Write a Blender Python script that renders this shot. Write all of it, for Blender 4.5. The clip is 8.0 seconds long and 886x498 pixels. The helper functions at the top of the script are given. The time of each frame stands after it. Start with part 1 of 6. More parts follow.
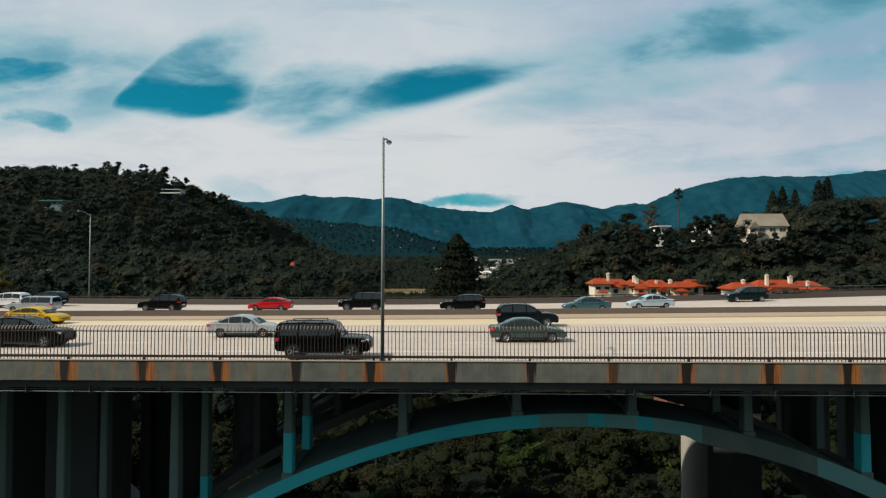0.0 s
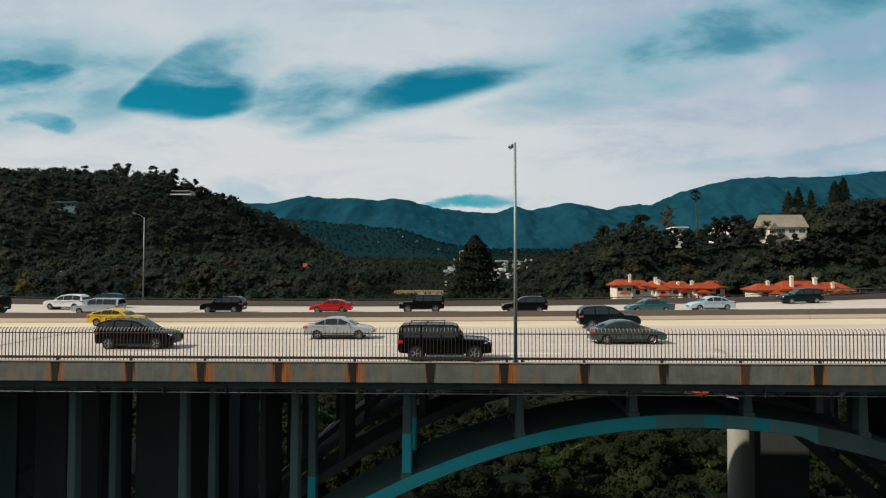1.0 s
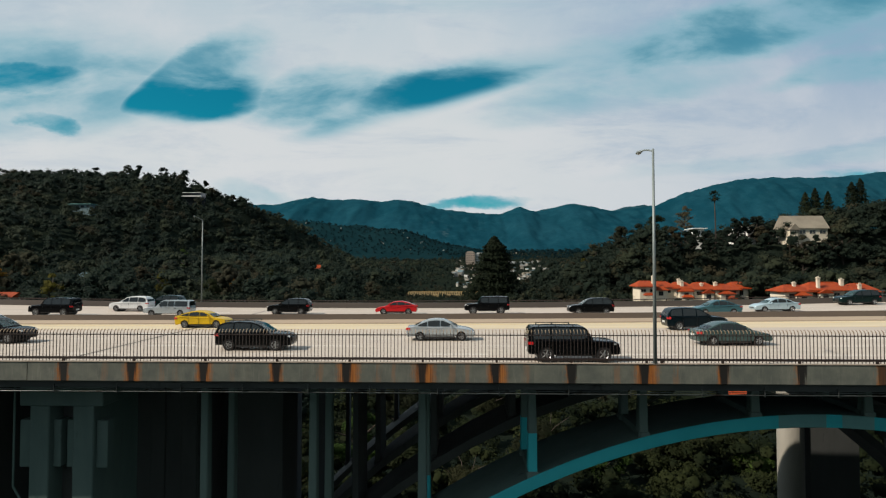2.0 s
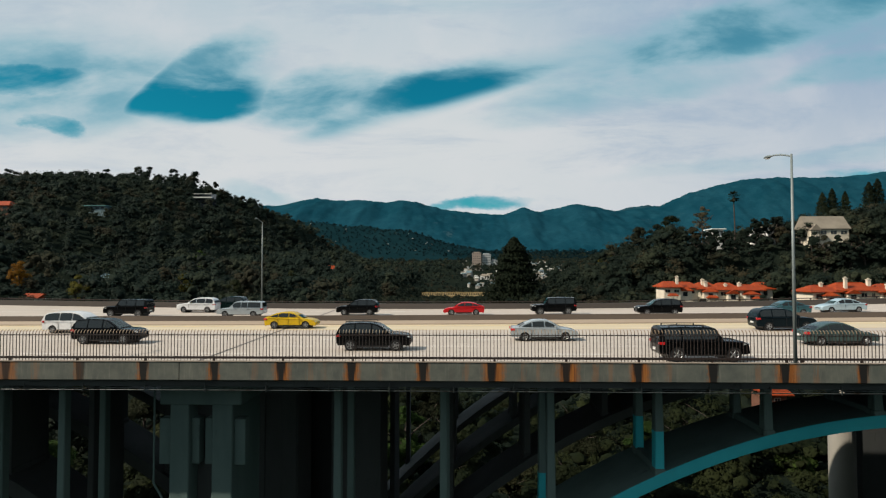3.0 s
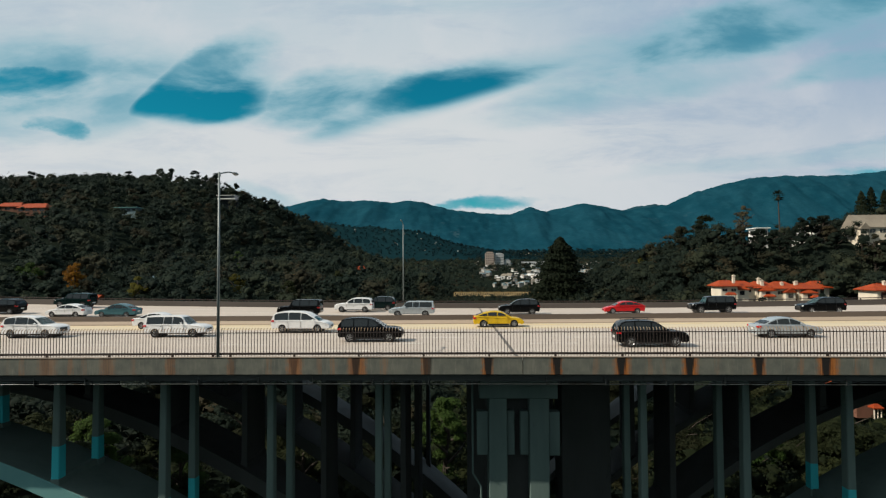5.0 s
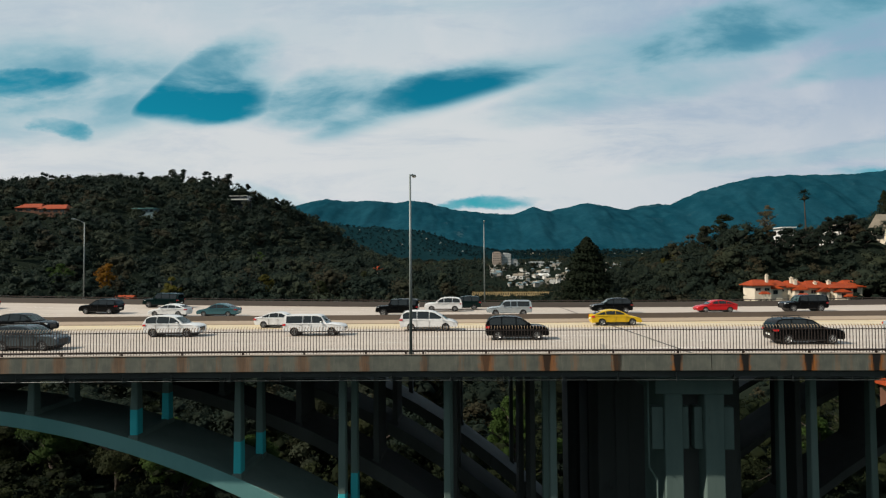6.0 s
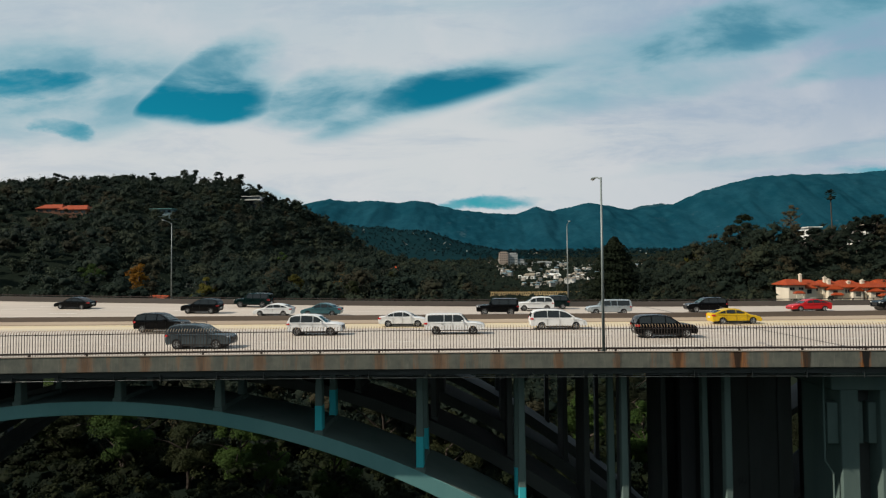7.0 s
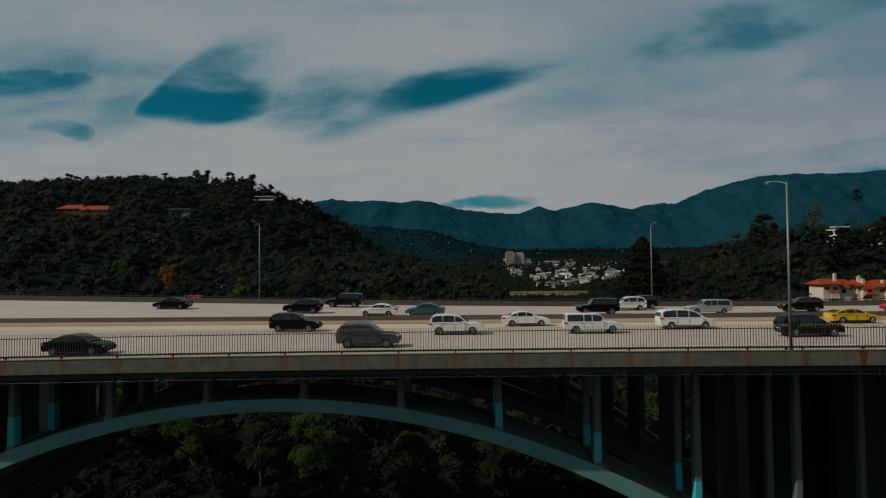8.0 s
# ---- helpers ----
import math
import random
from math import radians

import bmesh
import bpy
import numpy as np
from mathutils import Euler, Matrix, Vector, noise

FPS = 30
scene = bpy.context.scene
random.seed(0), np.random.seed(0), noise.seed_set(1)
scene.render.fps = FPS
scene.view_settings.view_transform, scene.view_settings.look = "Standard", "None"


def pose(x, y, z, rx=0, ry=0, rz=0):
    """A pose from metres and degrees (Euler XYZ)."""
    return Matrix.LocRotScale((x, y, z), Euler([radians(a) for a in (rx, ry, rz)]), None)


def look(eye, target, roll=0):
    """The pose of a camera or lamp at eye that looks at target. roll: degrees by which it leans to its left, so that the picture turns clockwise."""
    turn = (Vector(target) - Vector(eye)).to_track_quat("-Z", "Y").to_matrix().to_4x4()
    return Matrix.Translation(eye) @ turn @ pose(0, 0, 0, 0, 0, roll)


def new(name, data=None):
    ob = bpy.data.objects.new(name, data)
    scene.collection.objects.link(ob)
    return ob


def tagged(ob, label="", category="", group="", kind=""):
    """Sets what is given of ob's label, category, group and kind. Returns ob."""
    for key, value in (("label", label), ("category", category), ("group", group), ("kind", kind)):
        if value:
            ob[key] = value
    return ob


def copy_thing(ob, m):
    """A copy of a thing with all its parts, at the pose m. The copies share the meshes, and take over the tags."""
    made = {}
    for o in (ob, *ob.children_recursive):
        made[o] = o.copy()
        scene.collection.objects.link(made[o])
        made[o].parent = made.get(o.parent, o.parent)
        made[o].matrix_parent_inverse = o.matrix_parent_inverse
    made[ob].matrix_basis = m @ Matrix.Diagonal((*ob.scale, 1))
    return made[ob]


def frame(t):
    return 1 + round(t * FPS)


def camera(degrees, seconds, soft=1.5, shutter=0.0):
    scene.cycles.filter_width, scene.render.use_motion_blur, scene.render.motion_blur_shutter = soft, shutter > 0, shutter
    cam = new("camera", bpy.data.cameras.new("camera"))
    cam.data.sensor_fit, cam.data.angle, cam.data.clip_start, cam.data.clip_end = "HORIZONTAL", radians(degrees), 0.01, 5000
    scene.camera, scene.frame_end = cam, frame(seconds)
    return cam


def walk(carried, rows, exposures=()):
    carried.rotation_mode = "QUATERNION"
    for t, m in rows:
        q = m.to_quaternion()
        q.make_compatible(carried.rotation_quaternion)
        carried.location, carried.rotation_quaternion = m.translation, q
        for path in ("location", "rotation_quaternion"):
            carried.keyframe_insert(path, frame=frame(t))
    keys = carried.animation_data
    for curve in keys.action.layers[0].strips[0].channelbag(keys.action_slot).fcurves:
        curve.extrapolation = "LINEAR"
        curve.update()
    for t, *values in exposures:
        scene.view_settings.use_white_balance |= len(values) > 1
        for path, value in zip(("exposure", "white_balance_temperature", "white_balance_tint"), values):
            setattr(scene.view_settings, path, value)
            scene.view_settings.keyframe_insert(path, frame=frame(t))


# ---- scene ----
# The camera: a lateral flight past the bridge, drifting away from it.
cam = camera(72.97, 8.0, soft=1.25)
ROWS = [
    (0.0, 36.822, -28.319, 4.928, 1.278, 1.582, -0.097),
    (0.5, 33.824, -28.541, 4.964, 1.429, 1.630, -0.093),
    (1.0, 30.680, -28.910, 5.019, 1.590, 1.685, -0.070),
    (1.5, 27.347, -29.365, 5.075, 1.741, 1.742, -0.045),
    (3.0, 16.850, -30.950, 5.215, 2.195, 1.847, 0.058),
    (3.5, 12.963, -31.563, 5.251, 2.289, 1.857, 0.111),
    (4.0, 8.689, -32.194, 5.264, 2.393, 1.855, 0.184),
    (4.5, 3.990, -32.847, 5.291, 2.510, 1.850, 0.253),
    (5.0, -1.019, -33.514, 5.297, 2.613, 1.851, 0.288),
    (6.5, -17.359, -35.873, 5.362, 2.881, 1.861, 0.453),
    (7.0, -23.149, -36.775, 5.422, 2.923, 1.852, 0.474),
    (7.5, -29.056, -37.717, 5.524, 2.958, 1.834, 0.498),
    (8.0, -35.032, -38.656, 5.638, 3.014, 1.819, 0.525)
]
walk(cam, [(t, pose(x, y, z, 90 + pitch, roll, yaw)) for t, x, y, z, yaw, pitch, roll in ROWS],
     exposures=[(0.0, 0.0), (6.6, 0.0), (7.0, -0.08), (7.3, -0.20), (7.5, -0.43), (7.75, -0.75), (8.0, -1.12)])


# ---- node helpers ----
class Nodes:
    def __init__(self, tree):
        self.t = tree
        tree.nodes.clear()

    def add(self, kind, sockets=None, operation="", data_type="", blend_type=""):
        nd = self.t.nodes.new(kind)
        if operation:
            nd.operation = operation
        if data_type:
            nd.data_type = data_type
        if blend_type:
            nd.blend_type = blend_type
        for k, v in (sockets or {}).items():
            self.put(nd, k, v)
        return nd

    def put(self, nd, k, v):
        if isinstance(v, bpy.types.NodeSocket):
            self.t.links.new(v, nd.inputs[k])
        else:
            nd.inputs[k].default_value = v

    def math(self, op, a, b=0.0, c=0.0, clamp=False):
        nd = self.add("ShaderNodeMath", {0: a, 1: b, 2: c}, operation=op)
        nd.use_clamp = clamp
        return nd.outputs[0]

    def step(self, v, lo, hi, out0=0.0, out1=1.0):
        nd = self.add("ShaderNodeMapRange", {"Value": v, "From Min": lo, "From Max": hi, "To Min": out0, "To Max": out1})
        nd.interpolation_type = "SMOOTHSTEP"
        return nd.outputs["Result"]

    def noise(self, vec, scale, detail=4.0, rough=0.55, dist=0.0):
        s = {"Scale": scale, "Detail": detail, "Roughness": rough, "Distortion": dist}
        if vec is not None:
            s["Vector"] = vec
        return self.add("ShaderNodeTexNoise", s).outputs["Fac"]

    def mix(self, fac, a, b, blend="MIX"):
        nd = self.add("ShaderNodeMix", data_type="RGBA", blend_type=blend)
        for k, v in ((0, fac), (6, a), (7, b)):
            if isinstance(v, bpy.types.NodeSocket):
                self.t.links.new(v, nd.inputs[k])
            else:
                nd.inputs[k].default_value = (*v, 1.0) if isinstance(v, tuple) and len(v) == 3 else v
        return nd.outputs[2]

    def scaled(self, vec, s, rot=(0, 0, 0)):
        return self.add("ShaderNodeMapping", {"Vector": vec, "Scale": s, "Rotation": rot}).outputs[0]


# ---- world and sun ----
SUN_EL, SUN_AZ = radians(40), radians(200)     # direction the light comes from, azimuth from +x towards +y
world = bpy.data.worlds.new("sky")
scene.world = world
world.use_nodes = True
N = Nodes(world.node_tree)
sky = N.add("ShaderNodeTexSky")
sky.sky_type, sky.sun_disc, sky.sun_elevation, sky.sun_rotation = "NISHITA", False, SUN_EL, radians(90) - SUN_AZ
sky.altitude, sky.dust_density, sky.ozone_density = 250.0, 0.6, 3.0
way = N.add("ShaderNodeTexCoord").outputs["Generated"]
sep = N.add("ShaderNodeSeparateXYZ", {0: way})
ahead = N.math("MAXIMUM", sep.outputs[1], 0.06)
side = N.math("DIVIDE", sep.outputs[0], ahead)
rise = N.math("DIVIDE", sep.outputs[2], ahead)
flat = N.add("ShaderNodeCombineXYZ", {0: side, 1: rise}).outputs[0]
# a cloud sheet drawn out in long streaks that lean to one side
streak = N.scaled(flat, (0.9, 4.2, 1.0), (0, 0, radians(-13)))
wisp = N.noise(streak, 1.5, 7.0, 0.6, 0.6)
fluff = N.noise(flat, 4.5, 6.0, 0.6, 0.3)
wob = N.add("ShaderNodeVectorMath", {0: N.add("ShaderNodeTexNoise", {"Vector": N.scaled(flat, (1.0, 2.2, 1.0), (0, 0, radians(-12))), "Scale": 3.2, "Detail": 7.0, "Roughness": 0.6}).outputs["Color"],
                                     1: (0.5, 0.5, 0.5)}, operation="SUBTRACT").outputs[0]
bent = N.add("ShaderNodeVectorMath", {0: wob, 1: (0.22, 0.085, 0.0), 2: flat}, operation="MULTIPLY_ADD").outputs[0]
bs = N.add("ShaderNodeSeparateXYZ", {0: bent})


def gap(cx, cy, sx, sy, tilt, soft=0.25):
    """A soft oval opening in the cloud sheet."""
    c, s = math.cos(radians(tilt)), math.sin(radians(tilt))
    dx, dy = N.math("SUBTRACT", bs.outputs[0], cx), N.math("SUBTRACT", bs.outputs[1], cy)
    u = N.math("DIVIDE", N.math("ADD", N.math("MULTIPLY", dx, c), N.math("MULTIPLY", dy, s)), sx)
    v = N.math("DIVIDE", N.math("SUBTRACT", N.math("MULTIPLY", dy, c), N.math("MULTIPLY", dx, s)), sy)
    d = N.math("ADD", N.math("MULTIPLY", u, u), N.math("MULTIPLY", v, v))
    return N.step(d, 1.0, soft)


def cut(v, nx, ny, k, w):
    """1 on the side of a line nx*x + ny*y > k, with an edge of width w."""
    d = N.math("ADD", N.math("MULTIPLY", side, nx), N.math("MULTIPLY", rise, ny))
    return N.math("MULTIPLY", v, N.step(d, k - w, k + w))


BLUE = 0.085
GAPS = [
    N.math("MULTIPLY", cut(cut(cut(cut(gap(-0.459, 0.297, 0.285, 0.125, 0, 0.30), 0.721, -0.693, -0.618, 0.016), 0.151, 0.989, 0.176, 0.026), -0.193, 0.981, 0.323, 0.016), -0.997, 0.083, 0.365, 0.075), N.step(rise, 0.285, 0.400, 1.12, 0.24)),
    N.math("MULTIPLY", cut(cut(gap(-0.010, 0.288, 0.350, 0.084, 14, 0.40), -0.261, 0.965, 0.274, 0.022), 0.072, -0.997, -0.345, 0.040), N.step(side, -0.213, -0.046, 0.66, 1.0)),
    N.math("MULTIPLY", gap(-0.242, 0.286, 0.210, 0.060, 5, 0.00), 0.74),
    N.math("MULTIPLY", gap(-0.790, 0.336, 0.270, 0.048, -4, 0.00), 0.95),
    N.math("MULTIPLY", gap(-0.713, 0.328, 0.356, 0.133, 0, 0.00), 0.62),
    N.math("MULTIPLY", gap(-0.729, 0.250, 0.080, 0.026, -10, 0.00), 0.80),
    N.math("MULTIPLY", gap(-0.421, 0.350, 0.133, 0.082, 30, 0.10), 0.66),
    N.math("MULTIPLY", gap(0.464, 0.397, 0.560, 0.066, 11, 0.00), 0.70),
    N.math("MULTIPLY", gap(0.700, 0.334, 0.240, 0.040, 8, 0.00), 0.66),
    N.math("MULTIPLY", gap(0.536, 0.179, 0.401, 0.021, 6, 0.00), 0.3),
    N.math("MULTIPLY", gap(0.012, 0.108, 0.123, 0.012, 3, 0.00), 0.85),
    N.math("MULTIPLY", gap(-0.350, 0.114, 0.127, 0.026, -12, 0.00), 0.42),
    N.math("MULTIPLY", gap(0.701, 0.160, 0.183, 0.012, 3, 0.00), 0.7),
    N.math("MULTIPLY", gap(0.257, 0.303, 0.332, 0.058, 10, 0.00), 0.45),
]
opening = None
for g in GAPS:
    opening = g if opening is None else N.math("MAXIMUM", opening, g)
thin = N.math("MULTIPLY", N.step(wisp, 0.44, 0.70), N.step(side, -0.35, 0.5, 0.24, 0.60))
thin = N.math("MULTIPLY", thin, N.step(rise, 0.15, 0.34, 0.12, 1.0))
veil = N.noise(N.scaled(flat, (1.0, 3.0, 1.0), (0, 0, radians(-25))), 4.0, 7.0, 0.58, 0.25)
opening = N.math("MULTIPLY", opening, N.step(veil, 0.30, 0.64, 0.62, 1.12), clamp=True)
opening = N.math("MAXIMUM", opening, thin)
tint = N.mix(1.0, sky.outputs[0], (0.045, 0.98, 0.92), "MULTIPLY")
blue = N.mix(1.0, tint, (BLUE, BLUE, BLUE), "MULTIPLY")
# the sheet is whitest low down and bluer high up and to the sunless side
shade = N.math("MULTIPLY", N.step(rise, 0.20, 0.50), N.step(side, -0.1, 0.7, 0.36, 1.0))
cloud = N.mix(shade, (0.745, 0.785, 0.80), (0.29, 0.50, 0.66))
cloud = N.mix(N.math("MULTIPLY", N.step(side, -0.05, 0.75, 0.0, 0.92), N.step(rise, 0.12, 0.44, 0.42, 1.0)), cloud, (0.31, 0.44, 0.62))
cloud = N.mix(N.math("MULTIPLY", N.step(fluff, 0.40, 0.68), 0.35), cloud, (0.82, 0.82, 0.84))
cloud = N.mix(N.math("MULTIPLY", N.step(N.noise(streak, 3.1, 8.0, 0.66, 0.5), 0.46, 0.68), N.step(side, -0.3, 0.5, 0.30, 0.56)), cloud, (0.34, 0.48, 0.64))
behind = N.step(sep.outputs[1], 0.02, 0.12)
front = N.mix(N.step(opening, 0.0, 0.80), cloud, (0.25, 0.52, 0.625))
front = N.mix(N.step(opening, 0.40, 1.0), front, blue)
clear = N.mix(0.72, N.mix(1.0, sky.outputs[0], (0.055, 0.07, 0.065), "MULTIPLY"), (0.41, 0.47, 0.47))
dome = N.mix(behind, clear, front)
low = N.mix(N.step(sep.outputs[2], -0.02, 0.0), (0.03, 0.034, 0.03), dome)
bg = N.add("ShaderNodeBackground", {"Color": low, "Strength": 0.86})
N.t.links.new(bg.outputs[0], N.add("ShaderNodeOutputWorld").inputs[0])

sun = new("sun", bpy.data.lights.new("sun", "SUN"))
sun.data.energy, sun.data.angle, sun.data.color = 4.9, radians(0.6), (1.0, 0.90, 0.76)
sun.matrix_world = look((300 * math.cos(SUN_AZ) * math.cos(SUN_EL), 300 * math.sin(SUN_AZ) * math.cos(SUN_EL), 300 * math.sin(SUN_EL)), (0, 0, 0))


# ---- materials ----
def surface(name, c1, c2, scale=1.0, rough=0.85, bump=0.15, fine=8.0, spread=0.5, metal=0.0, c3=None, spot=0.62, stretch=(1, 1, 1), spec=0.3):
    """A weathered surface: two colours mixed at two scales, an optional third in blotches, fine relief."""
    m = bpy.data.materials.new(name)
    m.use_nodes = True
    n = Nodes(m.node_tree)
    pos = n.add("ShaderNodeTexCoord").outputs["Object"]
    vec = n.scaled(pos, stretch)
    big, small = n.noise(vec, 0.35 * scale, 5.0, 0.6), n.noise(vec, fine * scale, 5.0, 0.65)
    f = n.math("ADD", n.math("MULTIPLY", n.step(big, 0.3, 0.7), 1 - spread * 0.5), n.math("MULTIPLY", n.math("SUBTRACT", small, 0.5), spread), clamp=True)
    col = n.mix(f, c1, c2)
    if c3:
        blot = n.step(n.noise(vec, 1.3 * scale, 6.0, 0.7, 0.6), spot, spot + 0.12)
        col = n.mix(blot, col, c3)
    ro = n.step(small, 0.2, 0.8, rough - 0.08, min(1.0, rough + 0.08))
    b = n.add("ShaderNodeBump", {"Strength": bump, "Distance": 0.05, "Height": small})
    sh = n.add("ShaderNodeBsdfPrincipled", {"Base Color": col, "Roughness": ro, "Metallic": metal, "Normal": b.outputs[0], "Specular IOR Level": spec})
    n.t.links.new(sh.outputs[0], n.add("ShaderNodeOutputMaterial").inputs[0])
    return m


def plain(name, color, rough=0.5, metal=0.0, coat=0.0, emit=0.0, spec=0.5):
    m = bpy.data.materials.new(name)
    m.use_nodes = True
    n = Nodes(m.node_tree)
    small = n.noise(n.add("ShaderNodeTexCoord").outputs["Object"], 6.0, 4.0)
    col = n.mix(n.step(small, 0.25, 0.75), tuple(c * 0.86 for c in color), color)
    sh = n.add("ShaderNodeBsdfPrincipled", {"Base Color": col, "Roughness": rough, "Metallic": metal, "Coat Weight": coat, "Coat Roughness": 0.05,
                                            "Specular IOR Level": spec})
    if emit:
        n.put(sh, "Emission Color", (*color, 1.0))
        n.put(sh, "Emission Strength", emit)
    n.t.links.new(sh.outputs[0], n.add("ShaderNodeOutputMaterial").inputs[0])
    return m


def foliage(name, dark, mid, light, tree_scale=0.09, rough=0.7, accent=None, accent_at=0.66):
    """Leaves: each tree has a tone of its own, leaves differ a little, a little light comes through."""
    m = bpy.data.materials.new(name)
    m.use_nodes = True
    n = Nodes(m.node_tree)
    pos = n.add("ShaderNodeTexCoord").outputs["Object"]
    tone = n.add("ShaderNodeAttribute")
    tone.attribute_name = "tone"
    tone = tone.outputs["Fac"]
    leaf = n.add("ShaderNodeNewGeometry").outputs["Random Per Island"]
    clump = n.noise(pos, tree_scale * 4.5, 3.0, 0.6)
    stand = n.noise(pos, tree_scale * 0.30, 3.0, 0.6)
    f = n.math("ADD", tone, n.math("MULTIPLY", n.math("SUBTRACT", stand, 0.5), 2.0), clamp=True)
    col = n.mix(n.step(f, 0.12, 0.62), dark, mid)
    col = n.mix(n.step(f, 0.66, 1.0), col, light)
    if accent:
        other = n.math("FRACT", n.math("MULTIPLY", tone, 17.31))
        col = n.mix(n.math("MULTIPLY", n.step(other, accent_at, accent_at + 0.2), 0.85), col, accent)
    col = n.mix(n.math("MULTIPLY", n.step(clump, 0.42, 0.70), 0.30), col, light)
    col = n.mix(n.math("MULTIPLY", leaf, 0.22), col, light)
    # shading normals bend to one fixed upward vector, evening the light over each crown
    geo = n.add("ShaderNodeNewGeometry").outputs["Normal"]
    bent_normal = n.add("ShaderNodeVectorMath", {0: geo, 1: (0.55, 0.55, 0.55), 2: (-0.10, -0.38, 0.62)}, operation="MULTIPLY_ADD").outputs[0]
    bent_normal = n.add("ShaderNodeVectorMath", {0: bent_normal}, operation="NORMALIZE").outputs[0]
    sh = n.add("ShaderNodeBsdfPrincipled", {"Base Color": col, "Roughness": rough, "Specular IOR Level": 0.05, "Normal": bent_normal})
    tr = n.add("ShaderNodeBsdfTranslucent", {"Color": col})
    mx = n.add("ShaderNodeMixShader", {0: 0.42, 1: sh.outputs[0], 2: tr.outputs[0]})
    n.t.links.new(mx.outputs[0], n.add("ShaderNodeOutputMaterial").inputs[0])
    return m


def road_material(name):
    """Pale grooved concrete lanes: tyre-darkened tracks along the road, slab joints across, tar stains."""
    m = bpy.data.materials.new(name)
    m.use_nodes = True
    n = Nodes(m.node_tree)
    pos = n.add("ShaderNodeTexCoord").outputs["Object"]
    lane = n.add("ShaderNodeSeparateXYZ", {0: pos})
    along = n.scaled(pos, (0.05, 1.6, 1.0))
    streaks = n.noise(along, 1.0, 6.0, 0.65)
    blot, fine = n.noise(pos, 0.12, 5.0, 0.6), n.noise(pos, 9.0, 4.0)
    col = n.mix(n.step(streaks, 0.3, 0.7), (0.41, 0.355, 0.305), (0.525, 0.46, 0.40))
    col = n.mix(n.math("MULTIPLY", n.step(blot, 0.35, 0.75), 0.35), col, (0.41, 0.355, 0.31))
    wheel = n.math("ABSOLUTE", n.math("SINE", n.math("MULTIPLY", lane.outputs[1], math.pi * 2 / 3.66)))
    col = n.mix(n.math("MULTIPLY", n.step(wheel, 0.55, 1.0), 0.10), col, (0.34, 0.30, 0.27))
    groove = n.math("ABSOLUTE", n.math("SUBTRACT", n.math("FRACT", n.math("MULTIPLY", lane.outputs[0], 1 / 4.6)), 0.5))
    col = n.mix(n.math("MULTIPLY", n.step(groove, 0.494, 0.5), 0.25), col, (0.22, 0.20, 0.18))
    col = n.mix(n.math("MULTIPLY", n.math("SUBTRACT", fine, 0.5), 0.5), col, (0.3, 0.27, 0.24))
    # the inner shoulder was laid in a yellower concrete
    inner = n.math("MULTIPLY", n.step(lane.outputs[1], 19.2, 20.4), n.step(lane.outputs[1], 26.0, 25.0))
    col = n.mix(n.math("MULTIPLY", inner, 0.75), col, n.mix(n.step(streaks, 0.3, 0.7), (0.56, 0.47, 0.31), (0.66, 0.56, 0.38)))
    b = n.add("ShaderNodeBump", {"Strength": 0.2, "Distance": 0.02, "Height": fine})
    sh = n.add("ShaderNodeBsdfPrincipled", {"Base Color": col, "Roughness": 0.82, "Normal": b.outputs[0]})
    n.t.links.new(sh.outputs[0], n.add("ShaderNodeOutputMaterial").inputs[0])
    return m


